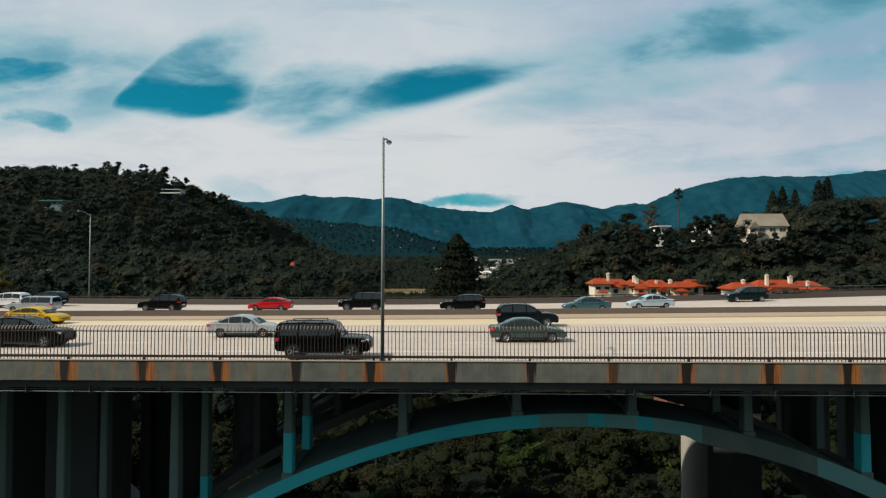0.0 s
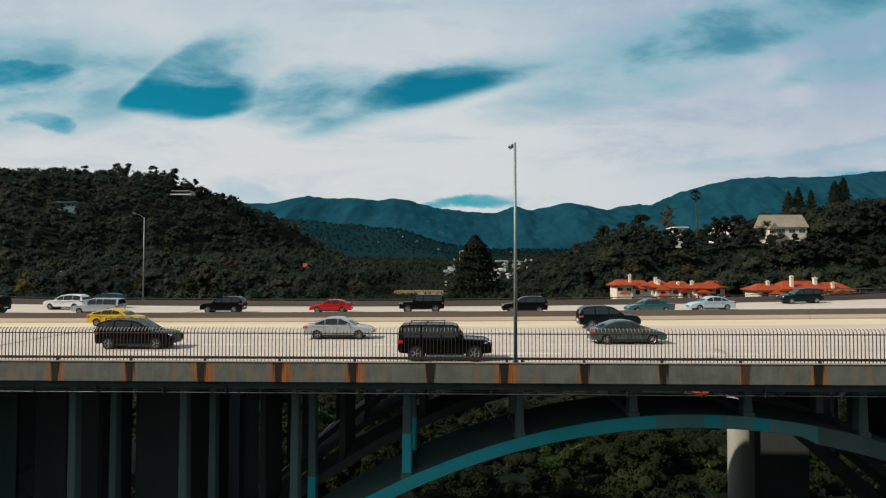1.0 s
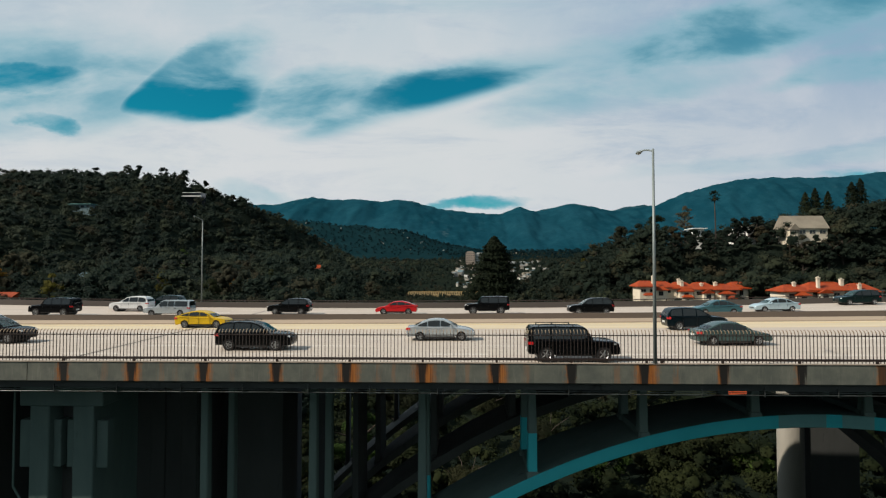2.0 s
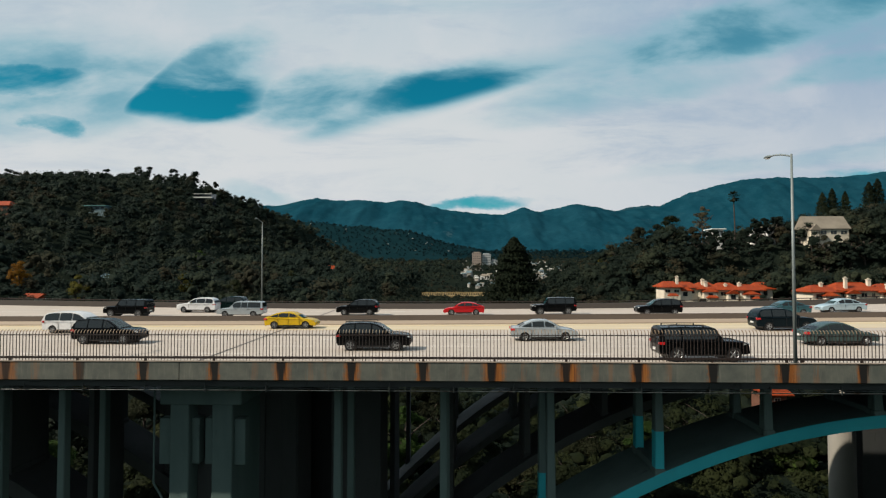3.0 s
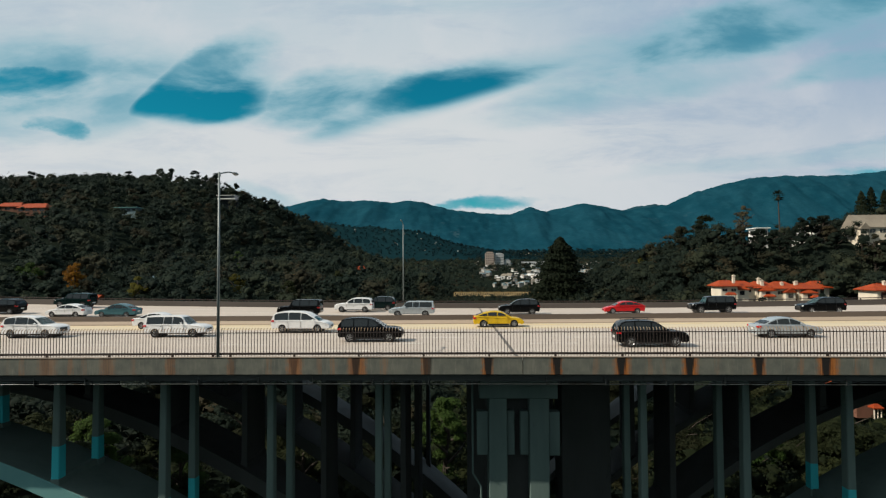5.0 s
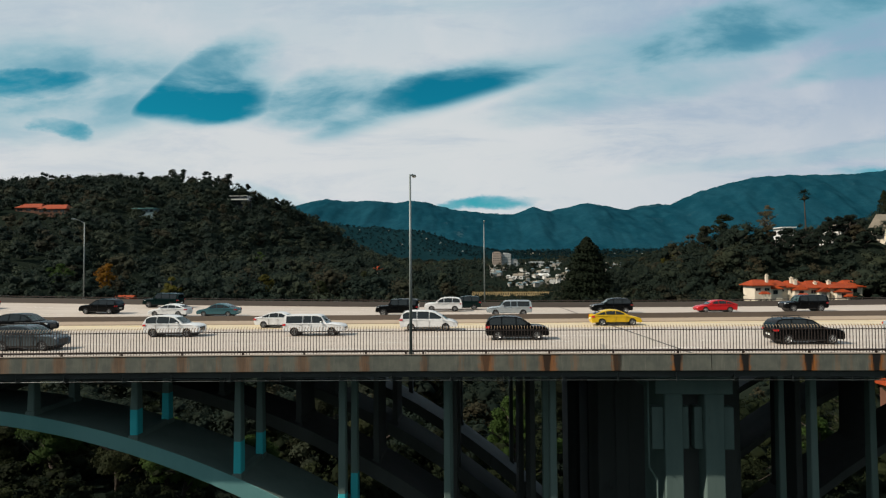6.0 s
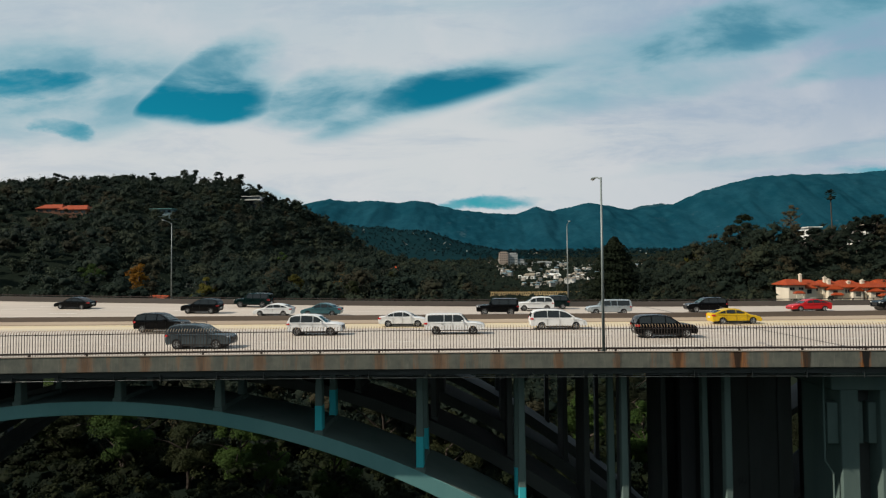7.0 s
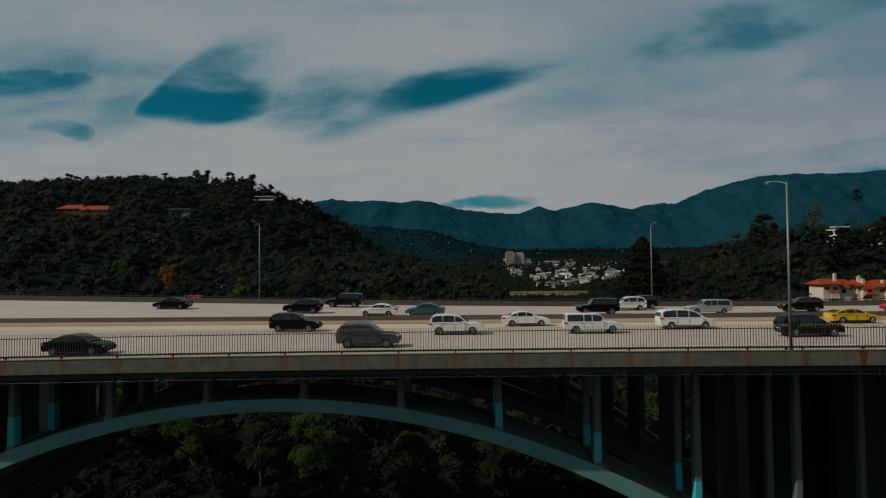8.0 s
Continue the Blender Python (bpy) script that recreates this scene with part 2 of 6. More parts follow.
def rust_beam_material():
    """Grey-green weathered concrete; below each fence post rust and black runs down from the bolts, each one different."""
    m = bpy.data.materials.new("stained_concrete")
    m.use_nodes = True
    n = Nodes(m.node_tree)
    pos = n.add("ShaderNodeTexCoord").outputs["Object"]
    info = n.add("ShaderNodeObjectInfo")
    rnd = info.outputs["Random"]
    # the older half of the beam has run the most
    worn = n.step(n.add("ShaderNodeSeparateXYZ", {0: info.outputs["Location"]}).outputs[0], -22.0, 2.0, 0.35, 1.0)
    off = n.add("ShaderNodeCombineXYZ", {0: n.math("MULTIPLY", rnd, 97.0)}).outputs[0]
    loc = n.add("ShaderNodeVectorMath", {0: pos, 1: off}, operation="ADD").outputs[0]
    sep_ = n.add("ShaderNodeSeparateXYZ", {0: pos})
    down = n.scaled(loc, (5.0, 5.0, 0.5))
    runs = n.noise(down, 1.4, 5.0, 0.65)
    cloud_ = n.noise(loc, 1.1, 5.0, 0.6)
    col = n.mix(n.step(cloud_, 0.3, 0.7), (0.088, 0.098, 0.085), (0.145, 0.149, 0.124))
    col = n.mix(n.math("MULTIPLY", n.step(runs, 0.5, 0.78), 0.42), col, (0.26, 0.245, 0.205))
    # strength and width differ from post to post
    r2 = n.math("FRACT", n.math("MULTIPLY", rnd, 7.31))
    r3 = n.math("FRACT", n.math("MULTIPLY", rnd, 13.7))
    drip = n.noise(n.scaled(loc, (9.0, 9.0, 0.30)), 1.5, 5.0, 0.65)
    fine_run = n.noise(n.scaled(loc, (26.0, 26.0, 0.45)), 1.0, 4.0, 0.6)
    x = n.math("ADD", sep_.outputs[0], n.math("MULTIPLY", n.math("SUBTRACT", r3, 0.5), 0.22))
    wide = n.math("ADD", n.math("ABSOLUTE", x), n.math("MULTIPLY", n.math("SUBTRACT", drip, 0.5), 0.55))
    reach = n.math("ADD", 0.14, n.math("MULTIPLY", r2, 0.30))
    wide = n.math("ADD", wide, n.math("MULTIPLY", n.math("SUBTRACT", n.noise(loc, 3.2, 5.0, 0.65), 0.5), 0.5))
    rel = n.math("DIVIDE", wide, reach)
    rust = n.math("MULTIPLY", n.step(rel, 1.75, 0.55), n.math("MULTIPLY", worn, n.step(r2, 0.0, 0.3, 0.6, 1.0)))
    rusty = n.mix(n.step(fine_run, 0.36, 0.64), (0.46, 0.155, 0.016), (0.17, 0.052, 0.012))
    col = n.mix(n.math("MULTIPLY", rust, n.step(fine_run, 0.30, 0.50, 0.7, 1.0)), col, rusty)
    core_w = n.math("ADD", n.math("ABSOLUTE", n.math("ADD", x, n.math("MULTIPLY", n.math("SUBTRACT", r2, 0.5), 0.25))), n.math("MULTIPLY", n.math("SUBTRACT", drip, 0.5), 0.40))
    # the black run is widest at the post's foot and frays downwards
    core_w = n.math("ADD", core_w, n.math("MULTIPLY", n.math("ADD", sep_.outputs[2], 0.10), -0.10))
    core_w = n.math("ADD", core_w, n.math("MULTIPLY", n.math("SUBTRACT", fine_run, 0.5), 0.22))
    core = n.math("MULTIPLY", n.step(core_w, 0.30, 0.19), n.math("MULTIPLY", n.step(worn, 0.4, 0.9, 0.25, 1.0), n.step(r3, 0.0, 0.25, 0.75, 1.0)))
    col = n.mix(core, col, (0.006, 0.005, 0.004))
    # fainter runs between the posts
    mid_ = n.math("SUBTRACT", n.math("ABSOLUTE", sep_.outputs[0]), 1.45)
    faint = n.step(n.math("ADD", n.math("ABSOLUTE", mid_), n.math("MULTIPLY", n.math("SUBTRACT", runs, 0.5), 0.9)), 0.2, 0.0)
    col = n.mix(n.math("MULTIPLY", faint, n.step(r2, 0.3, 0.9, 0.0, 0.4)), col, (0.30, 0.13, 0.05))
    # top edge painted paler, as lit from above
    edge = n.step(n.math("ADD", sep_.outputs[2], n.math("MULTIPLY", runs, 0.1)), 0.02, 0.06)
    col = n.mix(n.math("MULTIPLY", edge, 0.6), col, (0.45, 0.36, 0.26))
    fine = n.noise(loc, 24.0, 5.0)
    b = n.add("ShaderNodeBump", {"Strength": 0.3, "Distance": 0.03, "Height": fine})
    sh = n.add("ShaderNodeBsdfPrincipled", {"Base Color": col, "Roughness": 0.85, "Normal": b.outputs[0]})
    n.t.links.new(sh.outputs[0], n.add("ShaderNodeOutputMaterial").inputs[0])
    return m


ROAD = road_material("pale_road_concrete")
BEAM = rust_beam_material()
CONC = surface("bridge_concrete", (0.085, 0.128, 0.118), (0.145, 0.198, 0.182), 0.7, 0.88, 0.3, 6.0, 0.5, c3=(0.055, 0.070, 0.066), stretch=(1, 1, 0.25))
# darker copy of the bridge concrete: under-deck shade is put into its colour
CONC_SHADE = surface("shade_darkened_girder_concrete", (0.052, 0.056, 0.055), (0.085, 0.091, 0.089), 0.5, 0.9, 0.3, c3=(0.030, 0.031, 0.031), stretch=(1, 1, 0.3))
TEAL = surface("teal_paint_on_concrete", (0.030, 0.40, 0.46), (0.050, 0.50, 0.56), 0.6, 0.75, 0.25, 5.0, 0.4, c3=(0.07, 0.34, 0.37), stretch=(1, 1, 0.35))
PALE_TEAL = surface("faded_teal_concrete", (0.115, 0.28, 0.28), (0.17, 0.355, 0.35), 0.5, 0.8, 0.25, 5.0, 0.5, c3=(0.15, 0.27, 0.26), stretch=(1, 1, 0.4))
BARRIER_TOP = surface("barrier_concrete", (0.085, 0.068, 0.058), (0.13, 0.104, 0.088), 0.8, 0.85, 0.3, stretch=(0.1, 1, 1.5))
# paler than the wall: light caught by the sloped foot is in this colour
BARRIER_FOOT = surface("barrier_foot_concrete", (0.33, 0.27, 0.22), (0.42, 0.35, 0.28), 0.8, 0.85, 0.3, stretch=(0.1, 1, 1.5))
PARAPET = surface("parapet_concrete", (0.062, 0.054, 0.050), (0.105, 0.090, 0.080), 0.6, 0.85, 0.3, stretch=(0.1, 1, 1))
FENCE = plain("rusty_brown_fence_steel", (0.035, 0.022, 0.018), 0.6, 0.2)
# bent picket heads: the sun on them is put into a tan colour
FENCE_TIP = plain("sunlit_fence_tip", (0.24, 0.17, 0.11), 0.6, 0.1)
STEEL = surface("weathered_galvanised_steel", (0.05, 0.058, 0.058), (0.16, 0.18, 0.18), 1.6, 0.4, 0.1, 5.0, 0.9, metal=0.6, c3=(0.030, 0.022, 0.016), spot=0.52)
LAMP_STEEL = plain("lamp_post_steel", (0.21, 0.245, 0.245), 0.5, 0.3)
LAMP_GLASS = plain("lamp_lens", (0.55, 0.57, 0.55), 0.2)
DARK = plain("dark_void", (0.012, 0.012, 0.013), 0.9)
WHITE_LINE = surface("white_lane_paint", (0.62, 0.60, 0.56), (0.78, 0.76, 0.72), 3.0, 0.7, 0.1)
YELLOW_LINE = surface("yellow_lane_paint", (0.60, 0.42, 0.10), (0.70, 0.50, 0.14), 3.0, 0.7, 0.1)
TAR = surface("tar_joint", (0.10, 0.09, 0.085), (0.16, 0.145, 0.13), 3.0, 0.8, 0.2)
SOIL = surface("scrub_ground", (0.009, 0.014, 0.011), (0.018, 0.023, 0.016), 0.06, 0.95, 0.5, 20.0, 0.7, c3=(0.028, 0.028, 0.020), spot=0.70, spec=0.0)
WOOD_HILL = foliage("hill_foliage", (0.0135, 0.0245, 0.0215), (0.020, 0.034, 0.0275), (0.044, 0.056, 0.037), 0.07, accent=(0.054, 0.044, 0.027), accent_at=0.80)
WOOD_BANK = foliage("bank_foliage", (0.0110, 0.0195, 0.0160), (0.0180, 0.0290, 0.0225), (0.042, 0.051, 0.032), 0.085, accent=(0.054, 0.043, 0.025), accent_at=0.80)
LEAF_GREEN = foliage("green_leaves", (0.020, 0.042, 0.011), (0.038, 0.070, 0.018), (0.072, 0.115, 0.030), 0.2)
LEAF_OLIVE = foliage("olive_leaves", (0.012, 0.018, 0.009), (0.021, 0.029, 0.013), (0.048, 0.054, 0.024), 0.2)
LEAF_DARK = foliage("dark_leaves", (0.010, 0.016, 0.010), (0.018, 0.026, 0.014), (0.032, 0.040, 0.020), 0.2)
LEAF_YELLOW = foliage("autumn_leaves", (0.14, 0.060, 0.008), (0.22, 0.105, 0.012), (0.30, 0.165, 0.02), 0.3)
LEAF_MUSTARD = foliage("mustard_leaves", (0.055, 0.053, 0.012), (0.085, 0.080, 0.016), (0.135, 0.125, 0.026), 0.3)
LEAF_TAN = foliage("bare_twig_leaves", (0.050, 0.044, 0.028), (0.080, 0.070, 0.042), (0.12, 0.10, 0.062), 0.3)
BARK = surface("bark", (0.030, 0.024, 0.020), (0.075, 0.060, 0.048), 2.0, 0.9, 0.5, stretch=(1, 1, 0.3))
PILLAR = surface("pale_pillar_concrete", (0.20, 0.19, 0.165), (0.28, 0.265, 0.23), 0.4, 0.85, 0.3, stretch=(1, 1, 0.2))
ROOF_RED = surface("red_clay_tile", (0.23, 0.030, 0.004), (0.37, 0.058, 0.006), 1.6, 0.75, 0.6, 9.0, 0.8, c3=(0.11, 0.016, 0.007))
ROOF_TAN = surface("weathered_shingle", (0.19, 0.165, 0.13), (0.28, 0.25, 0.20), 0.6, 0.9, 0.5, 9.0, 0.6, c3=(0.12, 0.105, 0.085))
ROOF_BLUE = surface("blue_grey_roofing", (0.12, 0.19, 0.22), (0.18, 0.26, 0.29), 0.6, 0.8, 0.3)
STUCCO = surface("cream_stucco", (0.62, 0.55, 0.44), (0.74, 0.67, 0.55), 0.6, 0.9, 0.3)
STUCCO_WHITE = surface("white_stucco", (0.62, 0.62, 0.60), (0.76, 0.76, 0.74), 0.6, 0.9, 0.3)
TIMBER = surface("dark_timber", (0.03, 0.022, 0.018), (0.06, 0.045, 0.035), 1.0, 0.8, 0.3)
PANE = plain("window_pane", (0.02, 0.025, 0.03), 0.08, 0.0, 0.3)
TRESTLE = surface("pale_ochre_concrete", (0.42, 0.30, 0.14), (0.54, 0.41, 0.22), 0.5, 0.7, 0.2)
TOWN_WALL = surface("weathered_town_stucco", (0.26, 0.25, 0.23), (0.42, 0.40, 0.36), 0.3, 0.9, 0.2)
TOWER_TAN = surface("tan_tower_concrete", (0.33, 0.27, 0.23), (0.42, 0.35, 0.30), 0.05, 0.9, 0.1)
TOWER_WHITE = surface("white_tower_concrete", (0.36, 0.39, 0.40), (0.47, 0.49, 0.49), 0.05, 0.9, 0.1)
ROCK = surface("pale_rock", (0.16, 0.14, 0.115), (0.30, 0.27, 0.22), 0.8, 0.95, 0.8, c3=(0.08, 0.07, 0.06))
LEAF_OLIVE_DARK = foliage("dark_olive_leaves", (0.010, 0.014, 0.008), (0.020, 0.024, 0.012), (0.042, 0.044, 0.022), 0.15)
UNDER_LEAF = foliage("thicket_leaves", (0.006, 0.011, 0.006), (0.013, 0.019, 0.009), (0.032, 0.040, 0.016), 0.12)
# far woods: the blue-green of haze is put into the leaf colours
RIDGE_LEAF = foliage("haze_tinted_ridge_foliage", (0.004, 0.018, 0.023), (0.006, 0.024, 0.029), (0.013, 0.036, 0.040), 0.02)
BROWN_WALL = surface("brown_stucco", (0.12, 0.055, 0.035), (0.19, 0.09, 0.06), 0.6, 0.9, 0.3)


# ---- shape helpers ----
def ob_of(name, bm, material, parent=None, label="", smooth=False):
    """Links a bmesh as one mesh object, under parent if there is one."""
    me = bpy.data.meshes.new(name)
    bm.to_mesh(me)
    bm.free()
    for mt in material if isinstance(material, (list, tuple)) else [material]:
        me.materials.append(mt)
    if smooth:
        me.polygons.foreach_set("use_smooth", [True] * len(me.polygons))
    ob = new(name, me)
    if parent is not None:
        ob.parent = parent
    if label:
        ob["label"] = label
    return ob


def part(name, bm, material, parent, label="", smooth=False):
    return ob_of(name, bm, material, parent, label, smooth)


def mesh_of(name, verts, faces, material, parent=None, smooth=False):
    me = bpy.data.meshes.new(name)
    me.from_pydata(verts, [], faces)
    for mt in material if isinstance(material, (list, tuple)) else [material]:
        me.materials.append(mt)
    if smooth:
        me.polygons.foreach_set("use_smooth", [True] * len(me.polygons))
    ob = new(name, me)
    if parent is not None:
        ob.parent = parent
    return ob


def box(bm, x0, x1, y0, y1, z0, z1, bevel=0.0, mat=0):
    r = bmesh.ops.create_cube(bm, size=1.0, matrix=Matrix.Translation(((x0 + x1) / 2, (y0 + y1) / 2, (z0 + z1) / 2)) @ Matrix.Diagonal((x1 - x0, y1 - y0, z1 - z0, 1)))
    for f in {f for v in r["verts"] for f in v.link_faces}:
        f.material_index = mat
    if bevel:
        es = list({e for v in r["verts"] for e in v.link_edges})
        bmesh.ops.bevel(bm, geom=es, offset=bevel, segments=1, affect="EDGES", profile=0.5)
    return bm


def tube(bm, a, b, r0, r1, n=8, caps=True, mat=0):
    a, b = Vector(a), Vector(b)
    d = b - a
    m = Matrix.Translation((a + b) / 2) @ d.to_track_quat("Z", "Y").to_matrix().to_4x4()
    r = bmesh.ops.create_cone(bm, cap_ends=caps, segments=n, radius1=r0, radius2=r1, depth=d.length, matrix=m)
    for f in {f for v in r["verts"] for f in v.link_faces}:
        f.material_index = mat
    return bm


def sweep(name, xs, section, material, parent=None, path=None, smooth=False):
    """A cross-section [(dy, dz), ...] drawn along x; path(x) gives y and z."""
    vs, fs, k = [], [], len(section)
    for x in xs:
        y, z = path(x)
        vs += [(x, y + dy, z + dz) for dy, dz in section]
    for i in range(len(xs) - 1):
        for j in range(k):
            a, b = i * k + j, i * k + (j + 1) % k
            fs.append((a, b, b + k, a + k))
    fs.append(tuple(range(k)))
    fs.append(tuple(range((len(xs) - 1) * k, len(xs) * k))[::-1])
    return mesh_of(name, vs, fs, material, parent, smooth)


def clampx(x):
    return min(max(x, -118.0), 82.0)


# the bridge's lines, fitted: rail, profile, median and far parapet
def cubic(x, *c):
    def poly(v):
        u = v / 100.0
        return sum(k * u ** i for i, k in enumerate(c))
    q = clampx(x)
    return poly(q) + (x - q) * (poly(q + 0.5) - poly(q - 0.5))


def rail_y(x):
    return cubic(x, 0.000, 0.000, -1.686, 1.049, -0.338)


def grade(x):
    return cubic(x, 0.000, 0.257, -0.349, 0.592)


def med_y(x):
    return 24.46 + -0.12 * x / 100 + rail_y(x)


def med_z(x):
    return grade(x) + cubic(x, -0.059, 0.296, 0.925, -0.515)


def far_y(x):
    return 47.2 + rail_y(x)


def far_z(x):
    return grade(x) + cubic(x, 0.881, -0.538, 2.084, -0.196) - 0.95


def road_z(x, y):
    """Height of the road at any place on the deck."""
    a, b, c = rail_y(x), med_y(x), far_y(x)
    if y < b:
        return grade(x) + (med_z(x) - grade(x)) * (y - a) / (b - a)
    return med_z(x) + (far_z(x) - med_z(x)) * (y - b) / (c - b)


# ---- ground ----
def lerp_list(v, pts):
    xs, ys = zip(*pts)
    return float(np.interp(v, xs, ys))


def smooth(t):
    t = min(max(t, 0.0), 1.0)
    return t * t * (3 - 2 * t)


BASE = [(-600, -26), (-60, -34), (60, -33), (110, -28), (190, -13), (400, -14), (800, -3), (1200, 6), (2300, 45), (4600, 150)]
CREST = [(-1500, 45), (-900, 60), (-580, 82), (-500, 88), (-354, 93), (-310, 89), (-278, 83), (-253, 70), (-215, 55), (-190, 38), (-165, 22), (-140, 12), (-91, 7), (-40, -8), (0, -16)]
CREST_RISE = [(-900, 0), (-520, 10), (-455, 13), (-390, 9), (-345, 10), (-305, 12), (-285, 12), (-266, 9), (-244, 10), (-218, 15), (-197, 11), (-175, 5), (-137, 2), (-91, 0)]
BANK = [(25, -14), (50, -9), (70, -5), (84, 1), (105, 13), (135, 14), (160, 16), (190, 20), (230, 24), (400, 40), (900, 70)]
RIDGE = [(-2500, 150), (-1300, 215), (-787, 222), (-562, 220), (-315, 194), (-217, 188), (-70, 131), (124, 81), (400, 40), (900, 30)]


def ground_z(x, y):
    b = lerp_list(y, BASE)
    wob = noise.noise(Vector((x / 60, y / 60, 0.3))) * 3.0 + noise.noise(Vector((x / 17, y / 17, 1.3))) * 0.8
    h = lerp_list(x, CREST)
    t = (y - 120) / 500
    s = (1 - (1 - min(max(t, 0), 1)) ** 1.5) if t < 1 else smooth(1 - (y - 700) / 700)
    z = b + max(h - b, 0) * s + (lerp_list(x, CREST_RISE) * smooth((y - 586) / 40) * smooth(1 - (y - 700) / 500) if y > 586 else 0.0)
    if x > 20:
        k = lerp_list(x, BANK)
        z = max(z, b + max(k - b, 0) * smooth((y - 186) / 26) * smooth(1 - (y - 330) / 300))
        z = max(z, b + smooth((x - 60) / 60) * smooth((y - 95) / 45) * max(-7.5 - b, 0))
    if y > 60:
        z += wob * smooth((y - 60) / 60) * (1 if y < 900 else 2.5)
    else:
        z += 0.5 * wob
    return z


def build_ground():
    """One sheet from behind the camera to the foot of the mountains; cells grow with distance."""
    ys = [-2500, -1200, -600, -300, -150] + list(np.arange(-90, 130, 10)) + list(np.arange(130, 330, 7)) + list(np.arange(330, 760, 12)) + list(np.arange(760, 1500, 40)) + list(np.arange(1500, 3300, 60)) + list(np.arange(3300, 4640, 110))
    us = np.concatenate([[-14, -6, -3], np.linspace(-1.5, 1.5, 130), [3, 6, 14]])
    vs, fs = [], []
    for y in ys:
        w = max(180.0, abs(y) * 0.75 + 130)
        for u in us:
            x = float(u * w)
            vs.append((x, float(y), ground_z(x, float(y))))
    k = len(us)
    for i in range(len(ys) - 1):
        for j in range(k - 1):
            a = i * k + j
            fs.append((a, a + 1, a + k + 1, a + k))
    g_ = mesh_of("ground", vs, fs, SOIL, smooth=True)
    return tagged(g_, "dark scrub-covered valley floor and hillsides reaching the mountains", "ground", kind="structure")


build_ground()

PEAKS = [(-4200, 520), (-3000, 640), (-2200, 520), (-1428, 485), (-1340, 502), (-1143, 543), (-964, 524), (-729, 526), (-599, 503), (-443, 528), (-296, 488), (-125, 448), (89, 420),
         (302, 410), (451, 464), (578, 429), (726, 466), (874, 486), (1021, 459), (1125, 432), (1251, 444), (1400, 462), (1500, 486), (1690, 567), (1898, 624), (2084, 664),
         (2228, 675), (2474, 677), (2800, 679), (3245, 729), (4400, 760)]


def mountain_material(name="haze_tinted_mountain", lift=0.0):
    """Chaparral slopes, blue haze mixed into their base colours: broad drifts, gullies, dark thickets and pale bare
    patches.
    """
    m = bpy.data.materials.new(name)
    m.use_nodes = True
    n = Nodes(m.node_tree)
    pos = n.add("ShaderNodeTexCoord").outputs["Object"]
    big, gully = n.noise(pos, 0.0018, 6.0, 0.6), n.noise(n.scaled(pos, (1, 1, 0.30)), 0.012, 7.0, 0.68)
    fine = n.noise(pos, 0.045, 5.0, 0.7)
    # lift adds more pale distance haze to each slope colour
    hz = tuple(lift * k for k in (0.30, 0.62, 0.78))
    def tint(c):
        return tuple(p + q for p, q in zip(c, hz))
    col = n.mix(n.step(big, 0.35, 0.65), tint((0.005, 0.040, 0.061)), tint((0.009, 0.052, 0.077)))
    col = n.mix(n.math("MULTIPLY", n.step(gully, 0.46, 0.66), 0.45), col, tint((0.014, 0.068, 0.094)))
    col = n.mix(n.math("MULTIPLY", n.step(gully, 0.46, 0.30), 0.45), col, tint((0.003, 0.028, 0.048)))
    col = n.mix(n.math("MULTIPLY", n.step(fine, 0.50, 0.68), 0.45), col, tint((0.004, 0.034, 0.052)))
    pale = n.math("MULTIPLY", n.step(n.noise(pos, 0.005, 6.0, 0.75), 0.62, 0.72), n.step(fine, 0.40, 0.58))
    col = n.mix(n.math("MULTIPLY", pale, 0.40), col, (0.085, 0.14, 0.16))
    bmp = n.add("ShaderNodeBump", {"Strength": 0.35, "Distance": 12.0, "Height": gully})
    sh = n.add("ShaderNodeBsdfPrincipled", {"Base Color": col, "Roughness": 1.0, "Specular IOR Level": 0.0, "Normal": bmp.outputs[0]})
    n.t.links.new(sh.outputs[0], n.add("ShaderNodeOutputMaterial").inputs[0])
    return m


def build_range(name, label, peaks, xs, near, far, rows, mat, foot):
    """A range: a crest with buttresses and gullies down to the plain."""
    vs, fs = [], []
    for i in range(rows):
        t = i / (rows - 1)
        hump = math.sin(math.pi * min(1, t * 1.15)) if t > 0 else 0.0
        for x in xs:
            x = float(x)
            h = lerp_list(x, peaks)
            fold = noise.fractal(Vector((x / 260, t * 1.6, 2.0)), 1.0, 2.0, 5)
            spur = abs(noise.noise(Vector((x / 330 + t * 0.4, 3.0, t * 0.7))))
            rib = abs(noise.noise(Vector((x / 105 + t * 0.9, 5.0, t * 1.1))))
            z = foot + (h - foot) * (1 - t ** 1.25) + (fold * 16 - spur * 9 - rib * 6) * hump
            z += (noise.noise(Vector((x / 95, 7, t * 6))) * 9 + noise.noise(Vector((x / 38, 3, t * 11))) * 6 + noise.noise(Vector((x / 15, 3, t * 19))) * 2.6) * (t < 1)
            vs.append((x, far - (far - near) * t + spur * 60 * hump, z))
    k = len(xs)
    for i in range(rows - 1):
        for j in range(k - 1):
            a = i * k + j
            fs.append((a, a + k, a + k + 1, a + 1))
    tagged(mesh_of(name, vs, fs, mat, smooth=True), label, "mountains", kind="structure")


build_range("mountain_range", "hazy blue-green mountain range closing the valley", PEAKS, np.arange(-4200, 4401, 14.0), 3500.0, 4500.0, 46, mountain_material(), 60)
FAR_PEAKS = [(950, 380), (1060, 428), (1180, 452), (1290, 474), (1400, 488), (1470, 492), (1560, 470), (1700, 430)]
